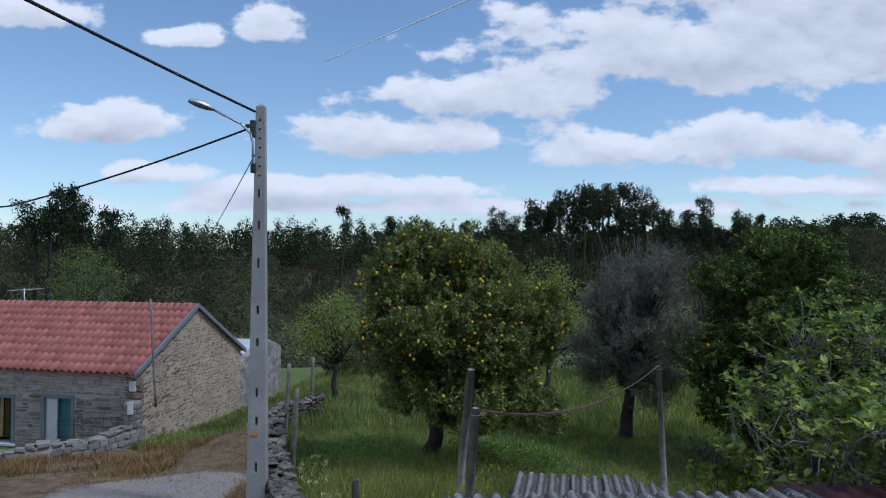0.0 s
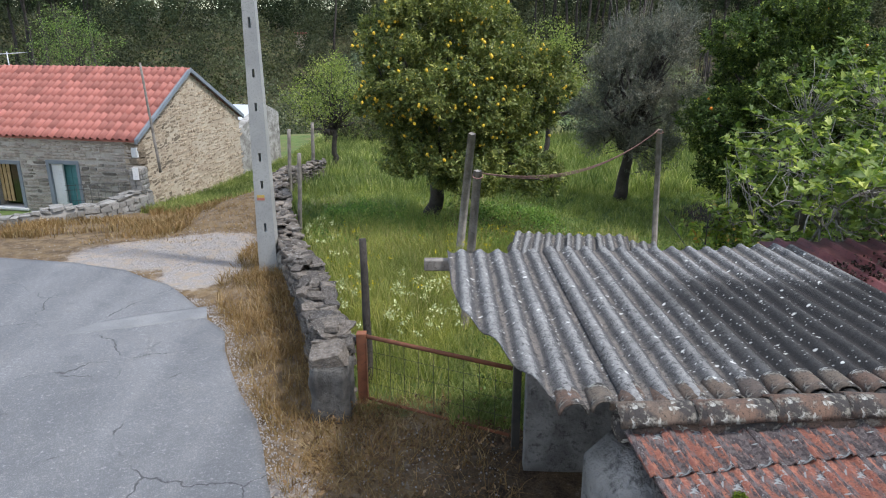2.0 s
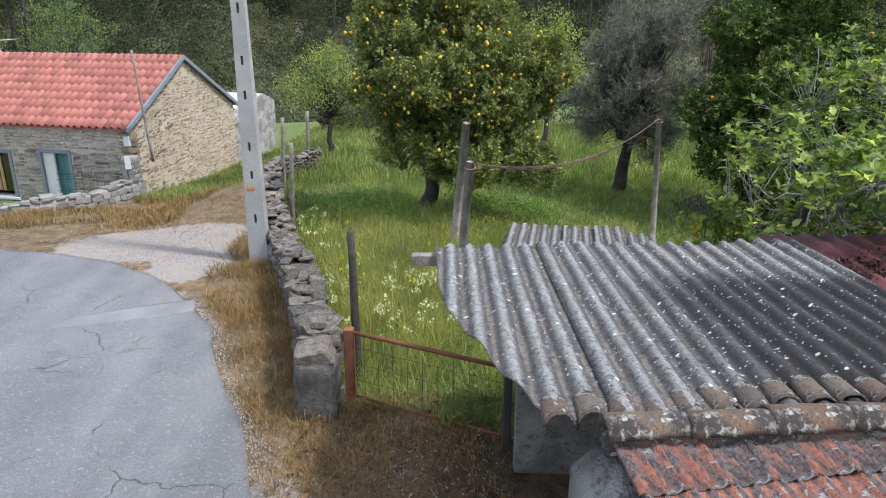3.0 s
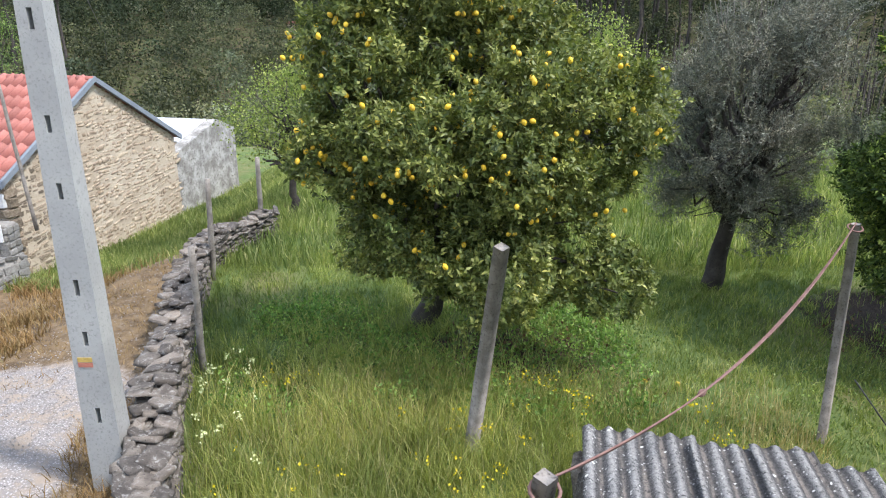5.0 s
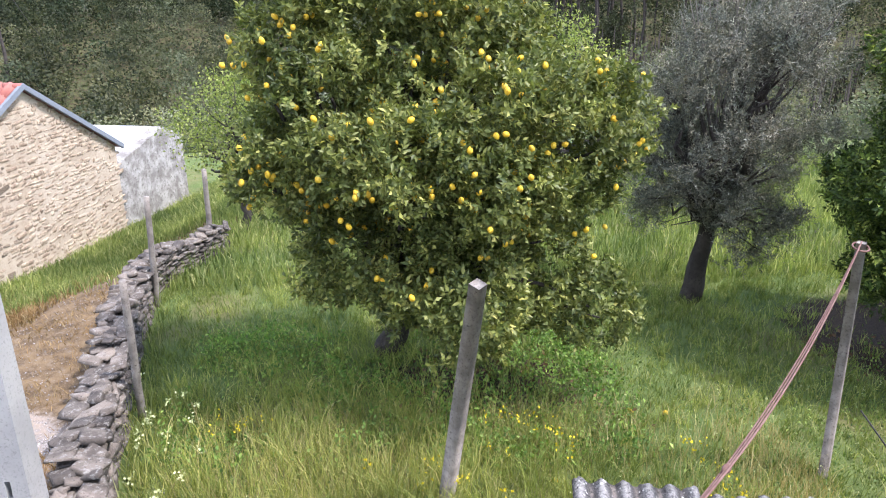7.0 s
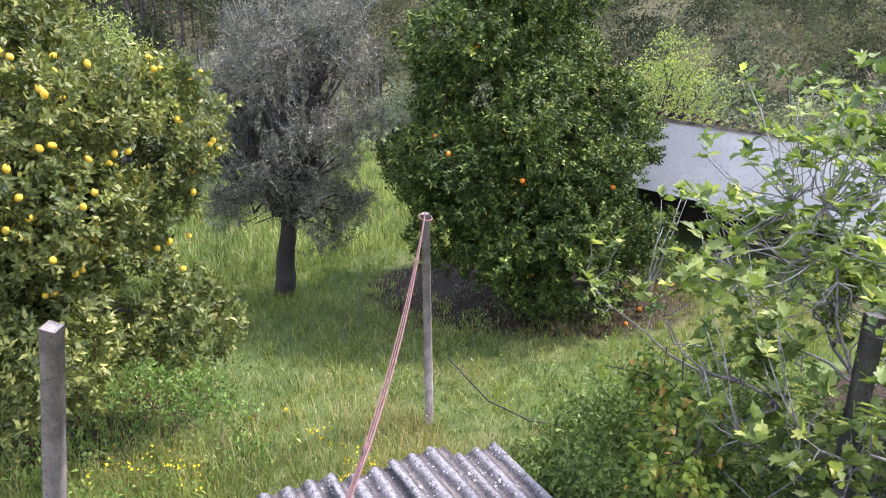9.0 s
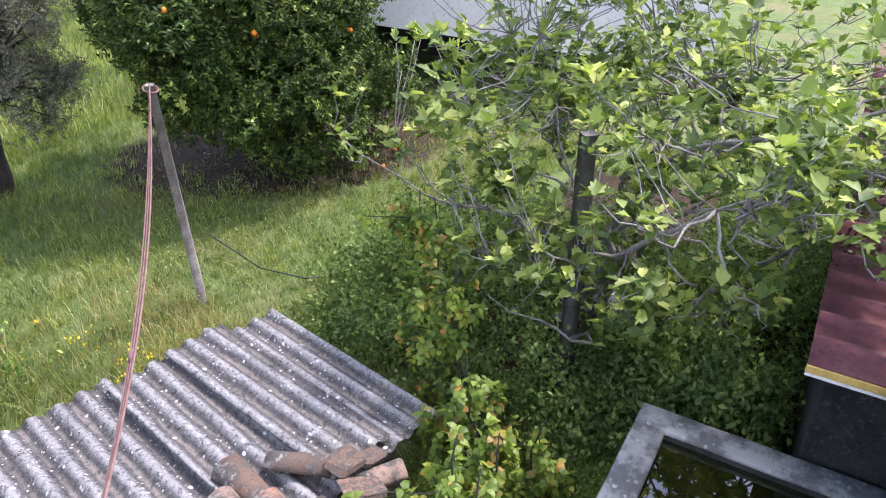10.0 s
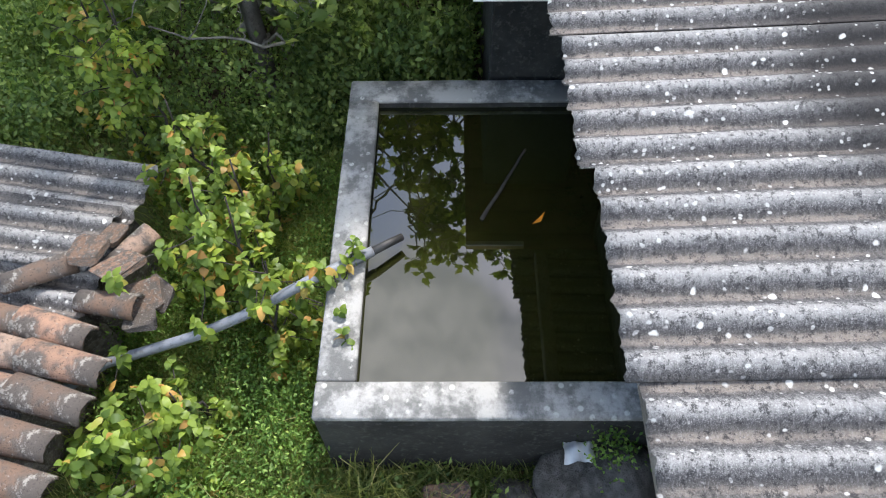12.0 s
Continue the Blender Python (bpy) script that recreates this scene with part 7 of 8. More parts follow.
# cherry-like saplings with drooping leaves
def sapling(x, y, h, n, label):
    g = float(ground_z(x, y))
    w = thing("sapling", label, "sapling", (x, y, g), "young saplings")
    stem = limb((x, y, g - 0.05), (x + RNG.normal(0, 0.08), y + RNG.normal(0, 0.08), g + h), 8, 0.03)
    twigs, tips = [], []
    for i in range(int(n * 1.4)):
        t = RNG.uniform(0.2, 1.0)
        b = stem[int(t * 7)]
        e = b + RNG.normal(0, 1, 3) * np.array((0.2, 0.2, 0.07)) + np.array((0, 0, 0.06))
        twigs.append((limb(b, e, 4, 0.01), np.linspace(0.006, 0.003, 4)))
        tips.append(e); tips.append((b + e) / 2)
    hang("stem", tubes("stem", [(stem, np.linspace(0.014, 0.005, 8))], M_BARK, 5), w)
    for q in twigs:
        hang("twig", tubes("twig", [q], M_BARK, 4), w)
    tips = np.array(tips)
    hang("foliage", shoot_cloud("foliage", tips, np.tile([0, 0, 0.4], (len(tips), 1)), 16, 0.074, 0.048, M_CHERRY_LEAF, 0.17, 0.9, 0.7, 0.9, 0.3, 0.4, ovate=True), w, "drooping fresh leaves with coppery tips")


for x, y, h, n in ((2.72, 7.95, 1.55, 16), (2.48, 7.62, 1.40, 13), (2.92, 7.72, 1.30, 12), (2.28, 7.42, 1.05, 12), (2.25, 7.12, 0.98, 11), (1.50, 8.12, 0.72, 12), (1.80, 7.75, 0.75, 10), (1.30, 7.85, 0.6, 9), (3.75, 8.35, 1.75, 18), (3.45, 8.05, 1.35, 13), (4.05, 8.75, 2.0, 20), (4.5, 9.2, 1.8, 18), (3.3, 7.6, 1.0, 10)):
    sapling(x, y, h, n, "young sapling with drooping reddish-tipped leaves")


# ---- grass and undergrowth ----
RNG = np.random.default_rng(31)


def blades(name, label, pts, height, width, material, lean=0.35, cat="grass"):
    """Grass blades, each a bent tapering strip of three triangles."""
    n = len(pts)
    h = height * RNG.uniform(0.55, 1.3, n)
    th = RNG.uniform(0, 2 * np.pi, n)
    s = np.stack([np.cos(th), np.sin(th), np.zeros(n)], 1) * (width * RNG.uniform(0.7, 1.3, n))[:, None] / 2
    ph = RNG.uniform(0, 2 * np.pi, n)
    d = np.stack([np.cos(ph), np.sin(ph), np.zeros(n)], 1) * (h * lean * RNG.uniform(0.2, 1.4, n))[:, None]
    up = np.zeros((n, 3)); up[:, 2] = h
    m = pts + up * 0.6 + d * 0.35
    v = np.stack([pts - s, pts + s, m - s * 0.7, m + s * 0.7, pts + up * RNG.uniform(0.85, 1.0, n)[:, None] + d], 1).reshape(-1, 3)
    o = np.arange(n)[:, None] * 5
    f = np.concatenate([o + np.array(q) for q in ((0, 1, 3), (0, 3, 2), (2, 3, 4))])
    return tagged(new(name, fast(name, v, f, material)), label, cat, kind="stuff")


def scatter(n, x0, x1, y0, y1, keep):
    x, y = RNG.uniform(x0, x1, n), RNG.uniform(y0, y1, n)
    k = keep(x, y)
    x, y = x[k], y[k]
    return np.stack([x, y, ground_z(x, y) - 0.01], 1)


def clump(x, y, s, seed=0.0):
    """Patchiness between 0 and 1."""
    return 0.5 + 0.5 * np.sin(x * s + seed + 1.3 * np.sin(y * s * 0.7)) * np.cos(y * s * 1.1 - seed + np.sin(x * s * 0.6))


def tufts(centres, each, spread=0.035):
    """Blade feet in tussocks, and a height factor shared by each tussock."""
    n = len(centres)
    p = np.repeat(centres, each, 0)
    p[:, :2] += RNG.normal(0, spread, (n * each, 2))
    return p, np.repeat(RNG.uniform(0.45, 1.35, n), each)


def in_field(x, y):
    k = x > wall_x(y) + 0.3
    k &= ~((x > 1.4) & (x < 4.15) & (y < 7.1))
    k &= ~((x > 1.2) & (x < 3.6) & (y > 8.4) & (y < 10.3))
    k &= ~((x > 4.6) & (x < 9.5) & (y > 5.9) & (y < 9.6 + 0.3 * np.sin(x * 3)))
    k &= ~((y < 6.3) & (x < 1.3))
    k &= ~((x > 0.8) & (y < 6.1))
    k &= ~((x > 9.9) & (y < 14.6) & (y > 14.6 - (x - 10.2) * 1.9))
    return k


def bare(x, y):
    """Shaded bare soil under the fruit trees."""
    a = np.exp(-(((x - 1.0) / 1.7) ** 2 + ((y - 13.6) / 0.9) ** 2) ** 2)
    return np.maximum(a * 0.75, painted_shade_soil(x, y))


tall = lambda x, y: np.exp(-(((x + 0.3) / 1.5) ** 2 + ((y - 9.8) / 2.6) ** 2) ** 2)
rich = lambda x, y: 0.35 + 0.65 * np.exp(-(((x + 0.2) / 2.6) ** 2 + ((y - 11.2) / 3.6) ** 2) ** 2)
blades("meadow_grass", "short green meadow grass under the fruit trees", scatter(130000, -4.2, 11, 5.9, 18, lambda x, y: in_field(x, y) & (RNG.random(len(x)) > bare(x, y)) & (RNG.random(len(x)) < 0.45 + 0.55 * clump(x, y, 1.6))), 0.14, 0.010, M_GRASS, 0.8)
q, k = tufts(scatter(9500, -4.2, 11, 6.2, 18, lambda x, y: in_field(x, y) & (RNG.random(len(x)) > bare(x, y)) & (RNG.random(len(x)) < 0.25 + 0.75 * clump(x, y, 0.9, 1.5))), 14, 0.04)
blades("meadow_tussocks", "uneven green tussocks across the orchard meadow", q, 0.36 * k * rich(q[:, 0], q[:, 1]) + 0.04, 0.009, M_FINE_GRASS, 0.7)
blades("meadow_grass", "rank grass at the far end of the orchard", scatter(36000, -4, 13, 17, 27, lambda x, y: in_field(x, y)), 0.36, 0.022, M_GRASS, 0.5)
q, k = tufts(scatter(6500, -3.9, 1.8, 6.3, 13.5, lambda x, y: in_field(x, y) & (RNG.random(len(x)) < 0.2 + 0.8 * tall(x, y))), 12, 0.05)
blades("tall_grass", "tall yellowing meadow grass beside the stone wall", q, 0.41 * k, 0.0075, M_TALL, 0.6)
blades("seed_stalks", "thin tan seed stalks standing above the meadow", scatter(30000, -2.8, 4.0, 7.6, 13.0, lambda x, y: in_field(x, y) & (RNG.random(len(x)) < clump(x, y, 1.3, 4.0) ** 2)), 0.33, 0.006, M_SEED, 0.5)
blades("dry_grass", "dry straw-coloured grass along the lane", scatter(60000, -3.8, 0.6, 3.6, 12.5, lambda x, y: (x < wall_x(y) - 0.2) & (x > np.interp(y, [3, 4.7, 5.57, 6.27, 7.1, 8.14, 8.84, 9.65, 12.5], [-0.8, -1.45, -1.75, -2.12, -2.5, -2.9, -3.3, -3.6, -4.4])) & (RNG.random(len(x)) < clump(x, y, 3.0, 1.0)) | ((y < 6.2) & (y > 4.9) & (x > -1.3) & (x < 0.8) & (RNG.random(len(x)) < 0.35 * clump(x, y, 4.0)))), 0.19, 0.009, M_STRAW, 1.0)
blades("dry_grass", "matted dry grass in the gateway", scatter(9000, -1.3, 0.9, 3.6, 6.3, lambda x, y: (x > -1.35 + (y - 4.4) * -0.1) & (RNG.random(len(x)) < (0.15 + clump(x, y, 3.4, 2.5)) * (1.1 - 0.45 * (x + 1.2)))), 0.13, 0.007, M_STRAW, 1.6)
blades("dry_grass", "bleached dry tufts at the house corner", scatter(30000, -11.5, -5.8, 13.4, 19.4, lambda x, y: (RNG.random(len(x)) < clump(x, y, 2.2, 2.0) ** 2) & ((np.hypot(x + 8.6, y - 16.8) > 0.9)) & (x > -8.3 - (18.3 - y) * 0.8)), 0.20, 0.016, M_STRAW, 0.8)
blades("verge_grass", "green grass at the foot of the gable", scatter(26000, -8.2, -4.2, 17.4, 27.0, lambda x, y: (x > -8.4 + (y - 18.6) * 0.224 + 0.05) & ((x < -8.4 + (y - 18.6) * 0.224 + 2.0) | (RNG.random(len(x)) < 0.1 + 0.5 * (y > 22)))), 0.24, 0.018, M_GRASS, 0.5)
blades("verge_grass", "rank grass filling the track beyond the house", scatter(42000, -8.0, -3.0, 21.5, 42, lambda x, y: (x < wall_x(y) - 0.25) & (x > -8.2 + (y - 18.6) * 0.224)), 0.30, 0.02, M_GRASS, 0.5)
blades("dry_grass", "sparse dead grass on the trodden track", scatter(16000, -7.5, -3.4, 12.8, 22.0, lambda x, y: (x < wall_x(y) - 0.25) & (RNG.random(len(x)) < 0.9 * clump(x, y, 3.2, 0.7) ** 2) & (x > -8.2 + (y - 18.6) * 0.224)), 0.09, 0.010, M_STRAW, 1.6)
blades("verge_grass", "long grass over the buried end of the wall", scatter(12000, -4.6, -2.4, 19.1, 34, lambda x, y: np.abs(x - wall_x(y)) < 0.7), 0.34, 0.02, M_GRASS, 0.5)

# dull scrub closing the orchard behind the gnarled tree
M_SCRUB = leaf_mat("dull_scrub_leaf", (0.04, 0.05, 0.026), (0.10, 0.11, 0.055), (0.19, 0.165, 0.09), 0.38, 0.5, 0.25, 1.5, 0.35)
q = scatter(1500, -6.0, 2.5, 24.6, 29.5, lambda x, y: (x > -5.9 + (y - 18.6) * 0.224) & (RNG.random(len(x)) < 0.35 + 0.65 * clump(x, y, 0.8, 2.0)))
lift = RNG.random(len(q)) ** 0.6 * (0.75 + 0.7 * clump(q[:, 0], q[:, 1], 0.7, 1.0))
tops = np.column_stack([q[:, 0], q[:, 1], ground_z(q[:, 0], q[:, 1]) + 0.05 + lift])
tagged(new("scrub", shoot_cloud("scrub", tops, np.tile([0, 0, 0.6], (len(tops), 1)), 22, 0.10, 0.05, M_SCRUB, 0.30, 0.9, 0.7, 0.9, 0.3, 0.4, ovate=True)), "dull grey-green scrub behind the gnarled tree", "scrub", kind="stuff")

blades("wall_weeds", "green weeds growing along the wall foot", scatter(6000, -4.6, -0.6, 6.4, 20, lambda x, y: (np.abs(x - wall_x(y) - 0.33) < 0.15)), 0.38, 0.014, M_GRASS, 0.4)
blades("yard_grass", "green grass round the water tank", scatter(20000, 0.2, 1.5, 5.7, 8.6, lambda x, y: (RNG.random(len(x)) < 0.8)), 0.22, 0.011, M_GRASS, 0.7)

blades("yard_grass", "fine fresh grass between the tank and the tile stack", scatter(26000, 0.9, 4.3, 7.1, 8.6, lambda x, y: RNG.random(len(x)) < 0.4 + 0.6 * clump(x, y, 3.0)), 0.24, 0.007, M_FINE_GRASS, 0.9)


def herbs(name, label, n, x0, x1, y0, y1, h, each, l, w, mat, keep=None, up=0.0):
    p = scatter(n, x0, x1, y0, y1, keep or (lambda x, y: np.ones(len(x), bool)))
    p[:, 2] += up + RNG.uniform(0.02, 1.0, len(p)) * h * (0.3 + clump(p[:, 0], p[:, 1], 4.0))
    tagged(new(name, leaf_cloud(name, p, np.tile([0, 0, 0.9], (len(p), 1)), each, l, w, mat, 0.07)), label, "undergrowth", kind="stuff")


herbs("undergrowth", "lush green herbs between the tank and the stack", 4800, 0.9, 4.4, 7.08, 8.5, 0.36, 12, 0.032, 0.017, M_LUSH)
herbs("undergrowth", "dense brambles and ivy beneath the fig", 2300, 3.7, 7.5, 7.0, 10.2, 0.8, 12, 0.055, 0.036, M_HERB, lambda x, y: (x > 4.2) | (y > 7.2))
herbs("undergrowth", "shaded brambles along the red-roofed shed", 1500, 4.6, 9.0, 6.05, 7.3, 1.1, 12, 0.06, 0.04, M_HERB)
herbs("bramble_bush", "dark green bramble bush beside the tank", 900, 4.15, 5.4, 6.2, 7.6, 0.95, 14, 0.065, 0.042, M_HERB)
herbs("bramble_bush", "leafy young brambles at the fig's outer edge", 900, 4.0, 6.6, 9.0, 11.2, 0.75, 13, 0.07, 0.04, M_HERB, lambda x, y: (np.hypot((x - 5.4) / 1.3, (y - 9.9) / 0.9) < 1.0))
herbs("weeds", "small leafy plants rooted in the tank's cracks", 26, 1.33, 1.5, 5.36, 5.5, 0.01, 14, 0.03, 0.022, M_LUSH, up=0.66)
herbs("weeds", "leafy weeds at the tank's foot", 500, 0.5, 1.45, 5.9, 8.3, 0.16, 10, 0.05, 0.03, M_HERB)
herbs("undergrowth", "dark lush herbs in the shade beside the lemon tree", 2600, -2.6, 2.6, 12.0, 15.2, 0.24, 9, 0.06, 0.034, M_LUSH, lambda x, y: in_field(x, y) & (RNG.random(len(x)) < clump(x, y, 1.4, 0.5)))
herbs("clover", "lush low clover spreading in the orchard shade", 5200, -2.5, 9.0, 8.0, 14.5, 0.12, 7, 0.035, 0.026, M_HERB, lambda x, y: in_field(x, y) & (RNG.random(len(x)) < clump(x, y, 1.1, 3.0) ** 1.5))
herbs("vine_growth", "climbing vine leaves on the wall top", 60, -1.75, -0.85, 6.4, 8.6, 0.01, 10, 0.06, 0.05, M_FRESH_LEAF, lambda x, y: np.abs(x - wall_x(y) - 0.25) < 0.2)


def flowers(name, label, p, h, each, s, mat):
    p = p.copy(); p[:, 2] += h * RNG.uniform(0.7, 1.15, len(p))
    tagged(new(name, leaf_cloud(name, p, np.tile([0, 0, 1.0], (len(p), 1)), each, s, s * 0.9, mat, s * 0.9, 0.1)), label, "flowers", kind="stuff")


flowers("white_umbels", "pale umbel flowers along the stone wall", scatter(60, -2.2, 0.3, 6.7, 10.0, lambda x, y: (x > wall_x(y) + 0.3) & (x < wall_x(y) + 1.3)), 0.62, 16, 0.03, M_WHITE_FLOWER)
flowers("white_umbels", "pale flower heads in the grass before the shed", scatter(40, -0.6, 0.4, 7.3, 9.2, lambda x, y: x > -9), 0.6, 16, 0.03, M_WHITE_FLOWER)
flowers("white_umbels", "tall pale umbels at the wall's inner side", scatter(50, -3.2, -1.5, 10.8, 13.2, lambda x, y: (x > wall_x(y) + 0.35) & (x < wall_x(y) + 1.1)), 0.5, 16, 0.03, M_WHITE_FLOWER)
flowers("yellow_flowers", "small yellow wild flowers in the meadow", scatter(420, -2.0, 3.0, 8.8, 12.6, lambda x, y: in_field(x, y) & (clump(x, y, 2.2, 2.0) > 0.6)), 0.40, 5, 0.03, M_YELLOW_FLOWER)
flowers("meadow_daisies", "scattered tiny white daisies in the grass", scatter(700, -2.5, 6.5, 7.5, 13.5, in_field), 0.15, 4, 0.016, M_WHITE_FLOWER)
p = np.concatenate([scatter(500, -0.6, 2.6, 12.3, 14.6, lambda x, y: RNG.random(len(x)) < bare(x, y)), scatter(420, 5.4, 9.9, 11.4, 14.8, lambda x, y: RNG.random(len(x)) < bare(x, y))])
p[:, 2] += 0.03
tagged(new("leaf_litter", leaf_cloud("leaf_litter", p, np.tile([0, 0, 0.3], (len(p), 1)), 3, 0.07, 0.045, M_DEAD_LEAF, 0.09, 0.1)), "brown dead leaves under the citrus trees", "leaves", kind="stuff")
p = scatter(900, -1.3, 0.85, 3.4, 6.2, lambda x, y: x > -1.3)
p[:, 2] += 0.02
tagged(new("leaf_litter", leaf_cloud("leaf_litter", p, np.tile([0, 0, 0.3], (len(p), 1)), 3, 0.055, 0.03, M_DEAD_LEAF, 0.09, 0.1)), "brown dead leaves blown into the gateway", "leaves", kind="stuff")
# loose stones on the gravel apron and road edge
ms = []
for k in range(4):
    bm = bmesh.new()
    bmesh.ops.create_icosphere(bm, subdivisions=1, radius=0.5)
    for v in bm.verts:
        v.co += Vector(noise.noise_vector(v.co * 3 + Vector((k * 5.0, 0, 0)))) * 0.2
    me = bpy.data.meshes.new("pebble")
    bm.to_mesh(me); bm.free()
    ms.append(finish(me, M_PEBBLE))
items = []
for _ in range(6500):
    t = RNG.random()
    if RNG.random() < 0.6:
        x, y = -5.1 + RNG.normal(0, 1.0), 12.0 + RNG.normal(0, 0.8)
    else:
        y = RNG.uniform(3.6, 9.5)
        x = float(np.interp(y, [3, 4.7, 5.57, 6.27, 7.1, 8.14, 8.84, 9.65], [-0.9, -1.55, -1.84, -2.23, -2.61, -3.04, -3.48, -4.12])) + abs(RNG.normal(0, 0.17))
    if RNG.random() < 0.12:
        x, y = RNG.uniform(-1.2, 0.8), RNG.uniform(3.4, 5.6)
    if RNG.random() < 0.14:
        y = RNG.uniform(12.5, 21.0); x = float(wall_x(y)) - RNG.uniform(0.4, 3.0)
    s = RNG.uniform(0.008, 0.024)
    items.append((ms[RNG.integers(4)], Matrix.LocRotScale((x, y, float(ground_z(x, y)) + 0.01), Euler(RNG.uniform(0, 6, 3)), (s, s * 1.2, s * 0.7))))
tagged(joined("gravel", items, M_PEBBLE), "pale loose gravel along the lane's edge", "gravel")


# ---- hillside ----
RNG = np.random.default_rng(32)


def cloud_trees(name, label, spots, each, leaf, material, flat=1.0, cat="woods"):
    """Many far trees in one mesh: every tree a ragged crown of leaf clumps."""
    P, D, T = [], [], []
    for x, y, h, r in spots:
        g = float(ground_z(x, y))
        k = int(each * (0.7 + 0.6 * RNG.random()))
        u = unit(RNG.normal(0, 1, (k, 3)))
        z = RNG.random(k)
        prof = np.sin(np.pi * np.clip(z * 0.92 + 0.06, 0, 1)) ** 0.6 * (1.1 - 0.45 * z)
        rad = r * prof * (0.75 + 0.5 * RNG.random(k))
        th = np.where(RNG.random(k) < 0.55, math.atan2(10 - y, -x) + RNG.normal(0, 0.75, k), RNG.uniform(0, 2 * np.pi, k))
        p = np.stack([x + np.cos(th) * rad, y + np.sin(th) * rad, g + h * (0.12 + 0.88 * z)], 1)
        T.append(np.full(k, RNG.random()) ** 1.1)
        P.append(p); D.append(unit(np.stack([np.cos(th), np.sin(th), 0.5 + 0 * th], 1)))
    P, D = np.concatenate(P), np.concatenate(D)
    me = leaf_cloud(name, P, D, 2, leaf, leaf * 0.75, material, leaf * 0.6)
    me.attributes.new("tone", "FLOAT", "POINT").data.foreach_set("value", np.repeat(np.concatenate(T), 8).astype(np.float32))
    return tagged(new(name, me), label, cat, kind="stuff")


def polar(az, r):
    return math.sin(math.radians(az)) * r, 10 + math.cos(math.radians(az)) * r


spots = []
for _ in range(1000):
    az, r = RNG.uniform(-42, 80), 56 + 85 * RNG.random() ** 0.8
    if 4 < az < 33 and 52 < r < 92:
        continue
    h = RNG.uniform(4.0, 7.5)
    x, y = polar(az, r)
    top = 4.25 + 0.052 * r
    h = min(h, max(2.5, top - float(ground_z(x, y))))
    spots.append((x, y, h, RNG.uniform(1.6, 3.0)))
cloud_trees("far_woods", "dark mixed woodland covering the far hillside", spots, 185, 0.34, M_WOODS)
spots = []
for _ in range(420):
    az, r = RNG.uniform(-44, 80), RNG.uniform(30, 62)
    x, y = polar(az, r)
    if x < -5 and y < 31:
        continue
    spots.append((x, y, RNG.uniform(1.6, 4.2), RNG.uniform(1.2, 2.4)))
cloud_trees("hillside_scrub", "grey-green scrub and wild olives on the valley side", spots, 220, 0.18, M_SHRUB, cat="scrub")
spots = []
for _ in range(46):
    az, r = RNG.uniform(-30, 75), RNG.uniform(16, 24)
    x, y = polar(az, r)
    if x < -2.5 or y < 24:
        if not (x > 12):
            continue
    spots.append((x, y, RNG.uniform(0.8, 1.8), RNG.uniform(0.8, 1.6)))
cloud_trees("field_edge_scrub", "low green scrub at the orchard's far edge", spots, 380, 0.11, M_SHRUB, cat="scrub")
spots = []
for _ in range(90):
    az, r = RNG.uniform(-34, 12), RNG.uniform(105, 135)
    x, y = polar(az, r)
    top = 4.25 + r * RNG.uniform(0.052, 0.074)
    spots.append((x, y, max(4.0, top - float(ground_z(x, y))), RNG.uniform(0.8, 1.6)))
for _ in range(60):
    az, r = RNG.uniform(9, 50), RNG.uniform(105, 135)
    x, y = polar(az, r)
    spots.append((x, y, max(4.0, 4.25 + r * RNG.uniform(0.045, 0.06) - float(ground_z(x, y))), RNG.uniform(1.0, 2.0)))
for _ in range(300):
    az, r = RNG.uniform(-62, 62), RNG.uniform(112, 142)
    x, y = polar(az, r)
    spots.append((x, y, max(4.0, 4.25 + r * RNG.uniform(0.044, 0.062) - float(ground_z(x, y))), RNG.uniform(0.7, 1.5)))
cloud_trees("ridge_trees", "slender dark trees along the ridge line", spots, 150, 0.38, M_PINE)
paths = []
for _ in range(430):
    az, r = RNG.uniform(3, 35), RNG.uniform(58, 92)
    x, y = polar(az, r); g = float(ground_z(x, y))
    paths.append(([(x, y, g - 0.2), (x + RNG.normal(0, 0.15), y, g + RNG.uniform(3.5, 6.5))], [0.09, 0.04]))
tagged(new("bare_trunks", tubes("bare_trunks", paths, M_BARK, 5)), "bare dark trunks on the shaded slope", "woods", kind="stuff")


def pine_kind(seed, h, crown_r, lean):
    """A tall stone pine: bare trunk, few limbs, flat ragged crown."""
    r0 = RNG
    top = np.array((lean, 0.0, h))
    tr = limb((0, 0, -0.3), top * np.array((1, 1, 0.93)), 8, 0.12)
    paths = [(tr, np.linspace(0.22, 0.06, 8))]
    bl = []
    for k in range(8):
        a = RNG.uniform(0, 6.28); q = RNG.uniform(0.2, 0.75) * crown_r
        c = np.array((lean + math.cos(a) * q, math.sin(a) * q, h * RNG.uniform(0.68, 0.97)))
        bl.append((*c, crown_r * 0.40, crown_r * 0.40, h * 0.045))
        paths.append((limb(tr[5], c, 5, 0.1), np.linspace(0.07, 0.02, 5)))
    tips, dirs = crown_tips(bl, 330, 0.6, 0.6, 0, seed)
    return tubes("trunk", paths, M_BARK, 6), leaf_cloud("crown", tips, dirs, 5, 0.30, 0.14, M_PINE, 0.14)


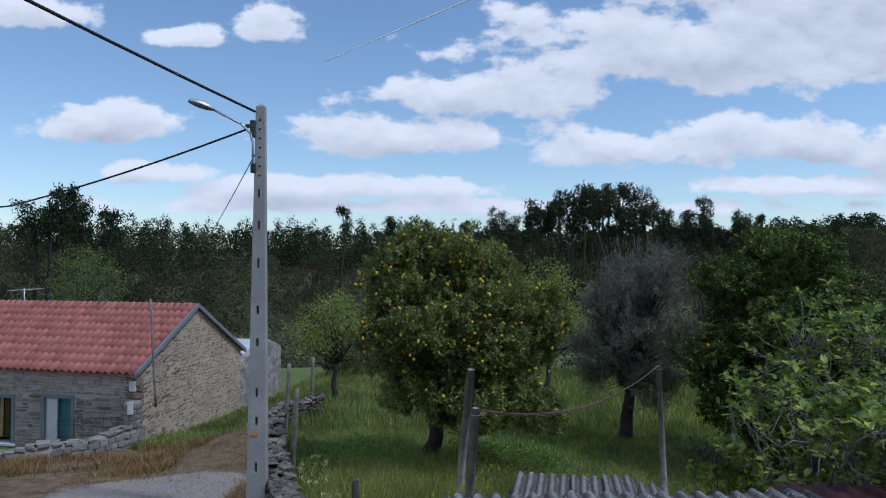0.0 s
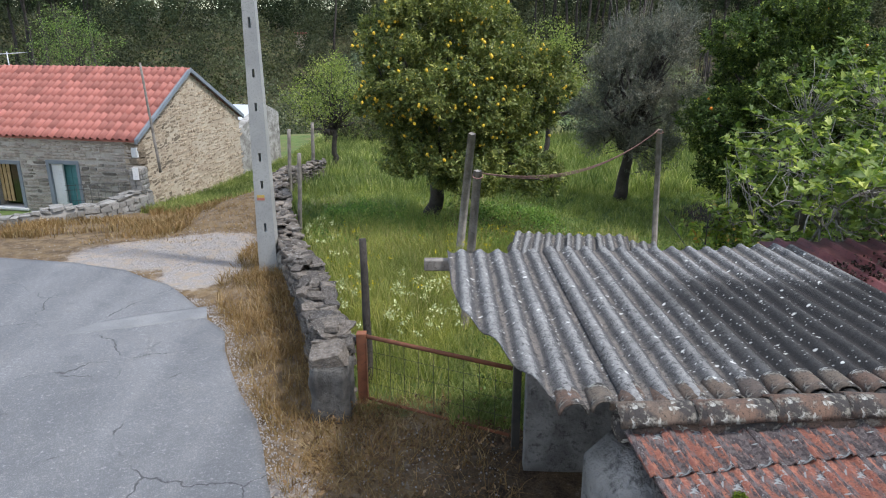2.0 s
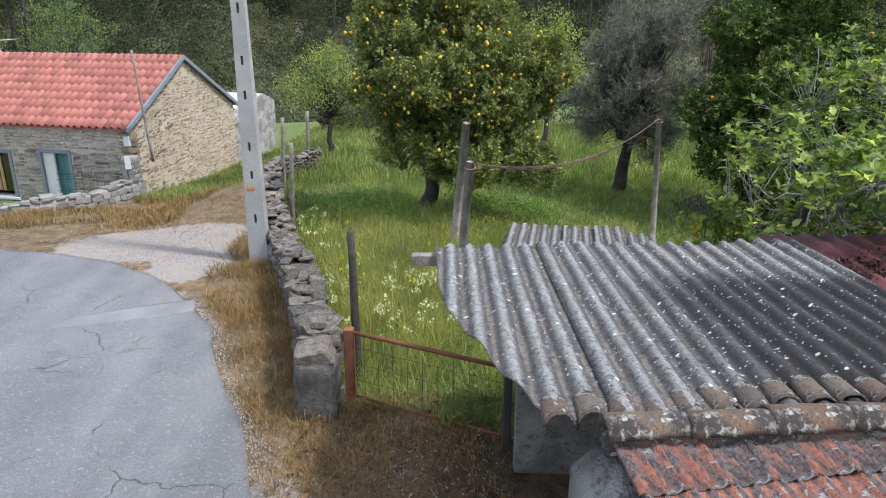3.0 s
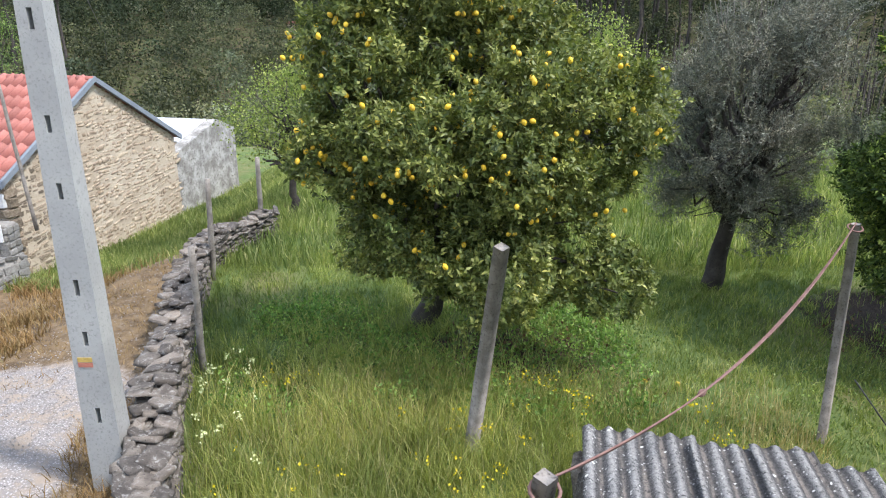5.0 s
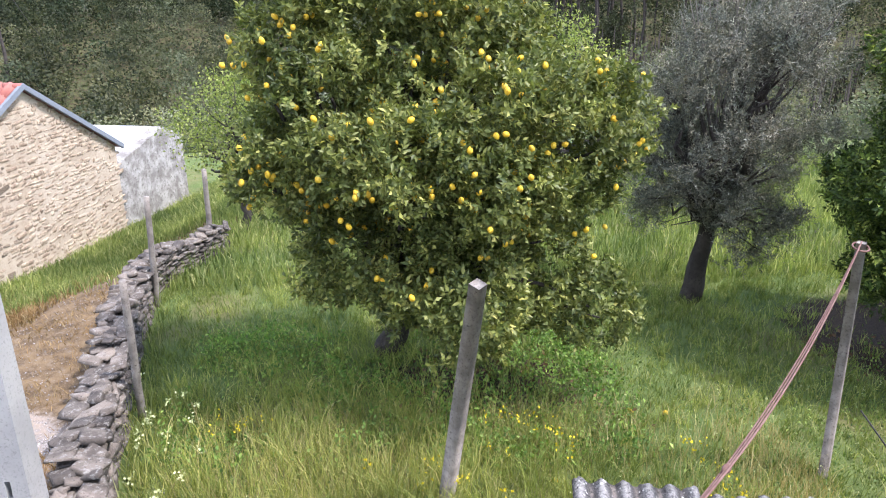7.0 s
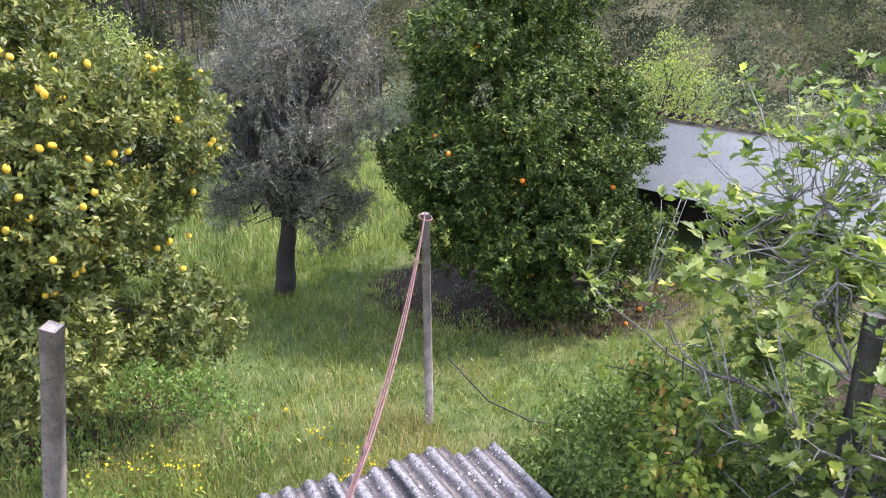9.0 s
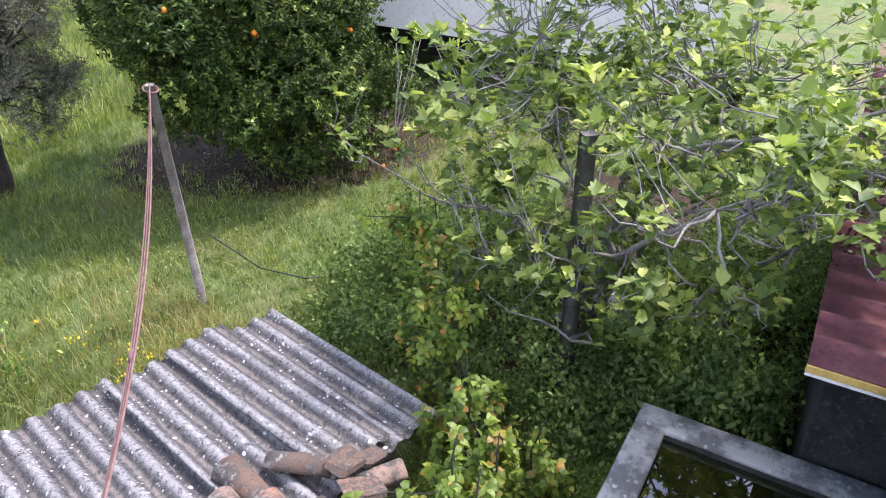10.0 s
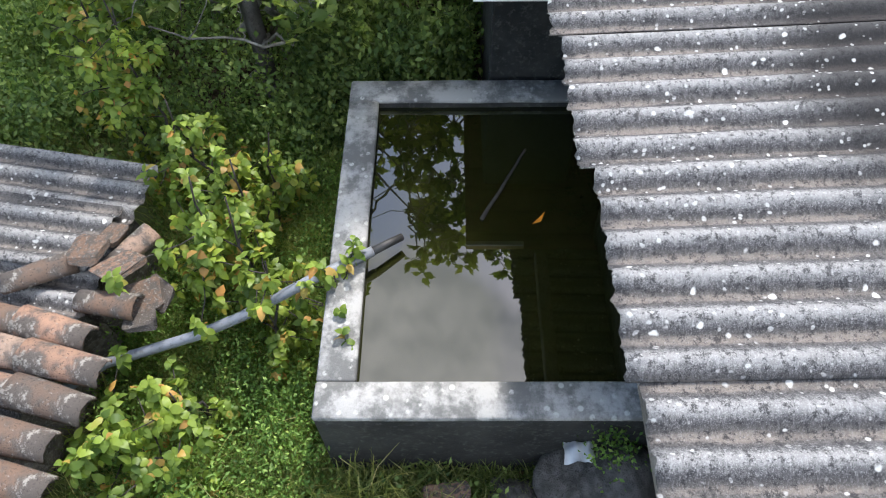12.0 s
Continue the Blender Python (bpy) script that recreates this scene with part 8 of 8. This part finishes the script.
kinds = [pine_kind(k, 12.0, 1.35 + 0.4 * (k % 3), 0.4 * (k - 2)) for k in range(5)]
proto = []
for tr, cr in kinds:
    t = thing("pine_tree", "tall dark pine standing on the wooded ridge", "tree", (0, -900, -60), "ridge pines")
    hang("trunk", tr, t, m=Matrix.Translation((0, -900, -60))); hang("crown", cr, t, m=Matrix.Translation((0, -900, -60)))
    proto.append(t)
pines = [(-9.7, 105, 0.083), (4.6, 105, 0.083), (5.6, 108, 0.072), (-5.0, 110, 0.073), (1.9, 118, 0.074), (26.8, 100, 0.068), (32.0, 105, 0.058)]
for k in range(30):
    pines.append((7.6 + 0.62 * k + RNG.normal(0, 0.3), RNG.uniform(88, 108), 0.108 - 0.0016 * abs(k - 8) - (0.012 if k > 18 else 0) + RNG.normal(0, 0.008)))
for k in range(9):
    pines.append((-34.5 + 0.62 * k + RNG.normal(0, 0.3), RNG.uniform(78, 92), 0.080 + RNG.normal(0, 0.009) - (0.015 if k > 9 else 0)))
used = 0
for i, (az, r, slope) in enumerate(pines):
    x, y = polar(az, r)
    d = math.hypot(x - 0.2, y + 1.0)
    g = float(ground_z(x, y))
    s = max(0.45, (4.25 + d * slope - g) / 12.0)
    m = Matrix.LocRotScale((x, y, g), Euler((0, 0, RNG.uniform(0, 6.28))), None)
    t = proto[i % 5]
    if i < 5:
        t.matrix_basis = m @ Matrix.Diagonal((s, s, s, 1))
        for c in t.children:
            c.matrix_basis = Matrix.Identity(4)
    else:
        q = copy_thing(t, m)
        q.scale = (s * RNG.uniform(0.7, 1.05), s * RNG.uniform(0.7, 1.05), s)
x, y = polar(-12.3, 108)
hut = thing("ruined_hut", "small ruined brick hut on the wooded hillside", "hut", (x, y, float(ground_z(x, y))))
g = float(ground_z(x, y))
bm = bmesh.new(); box(bm, x - 0.9, y - 0.6, g - 0.5, x + 0.9, y + 0.6, g + 2.4, None, 0.05); part("wall", bm, M_MORTAR_WARM, hut)
bm = bmesh.new(); box(bm, x - 1.05, y - 0.75, g + 2.4, x + 1.05, y + 0.75, g + 2.75, None, 0.08); part("roof", bm, M_TILE, hut)
a, b = np.array((-347.0, 1960.0, 587.0)), np.array((41.0, 1960.0, 756.0))
tagged(new("vapour_trail", tubes("vapour_trail", [([a + (b - a) * t for t in np.linspace(-0.02, 1.3, 14)], np.linspace(1.0, 2.4, 14))], M_VAPOUR, 6)), "thin white vapour trail high in the sky", "vapour trail", kind="structure")
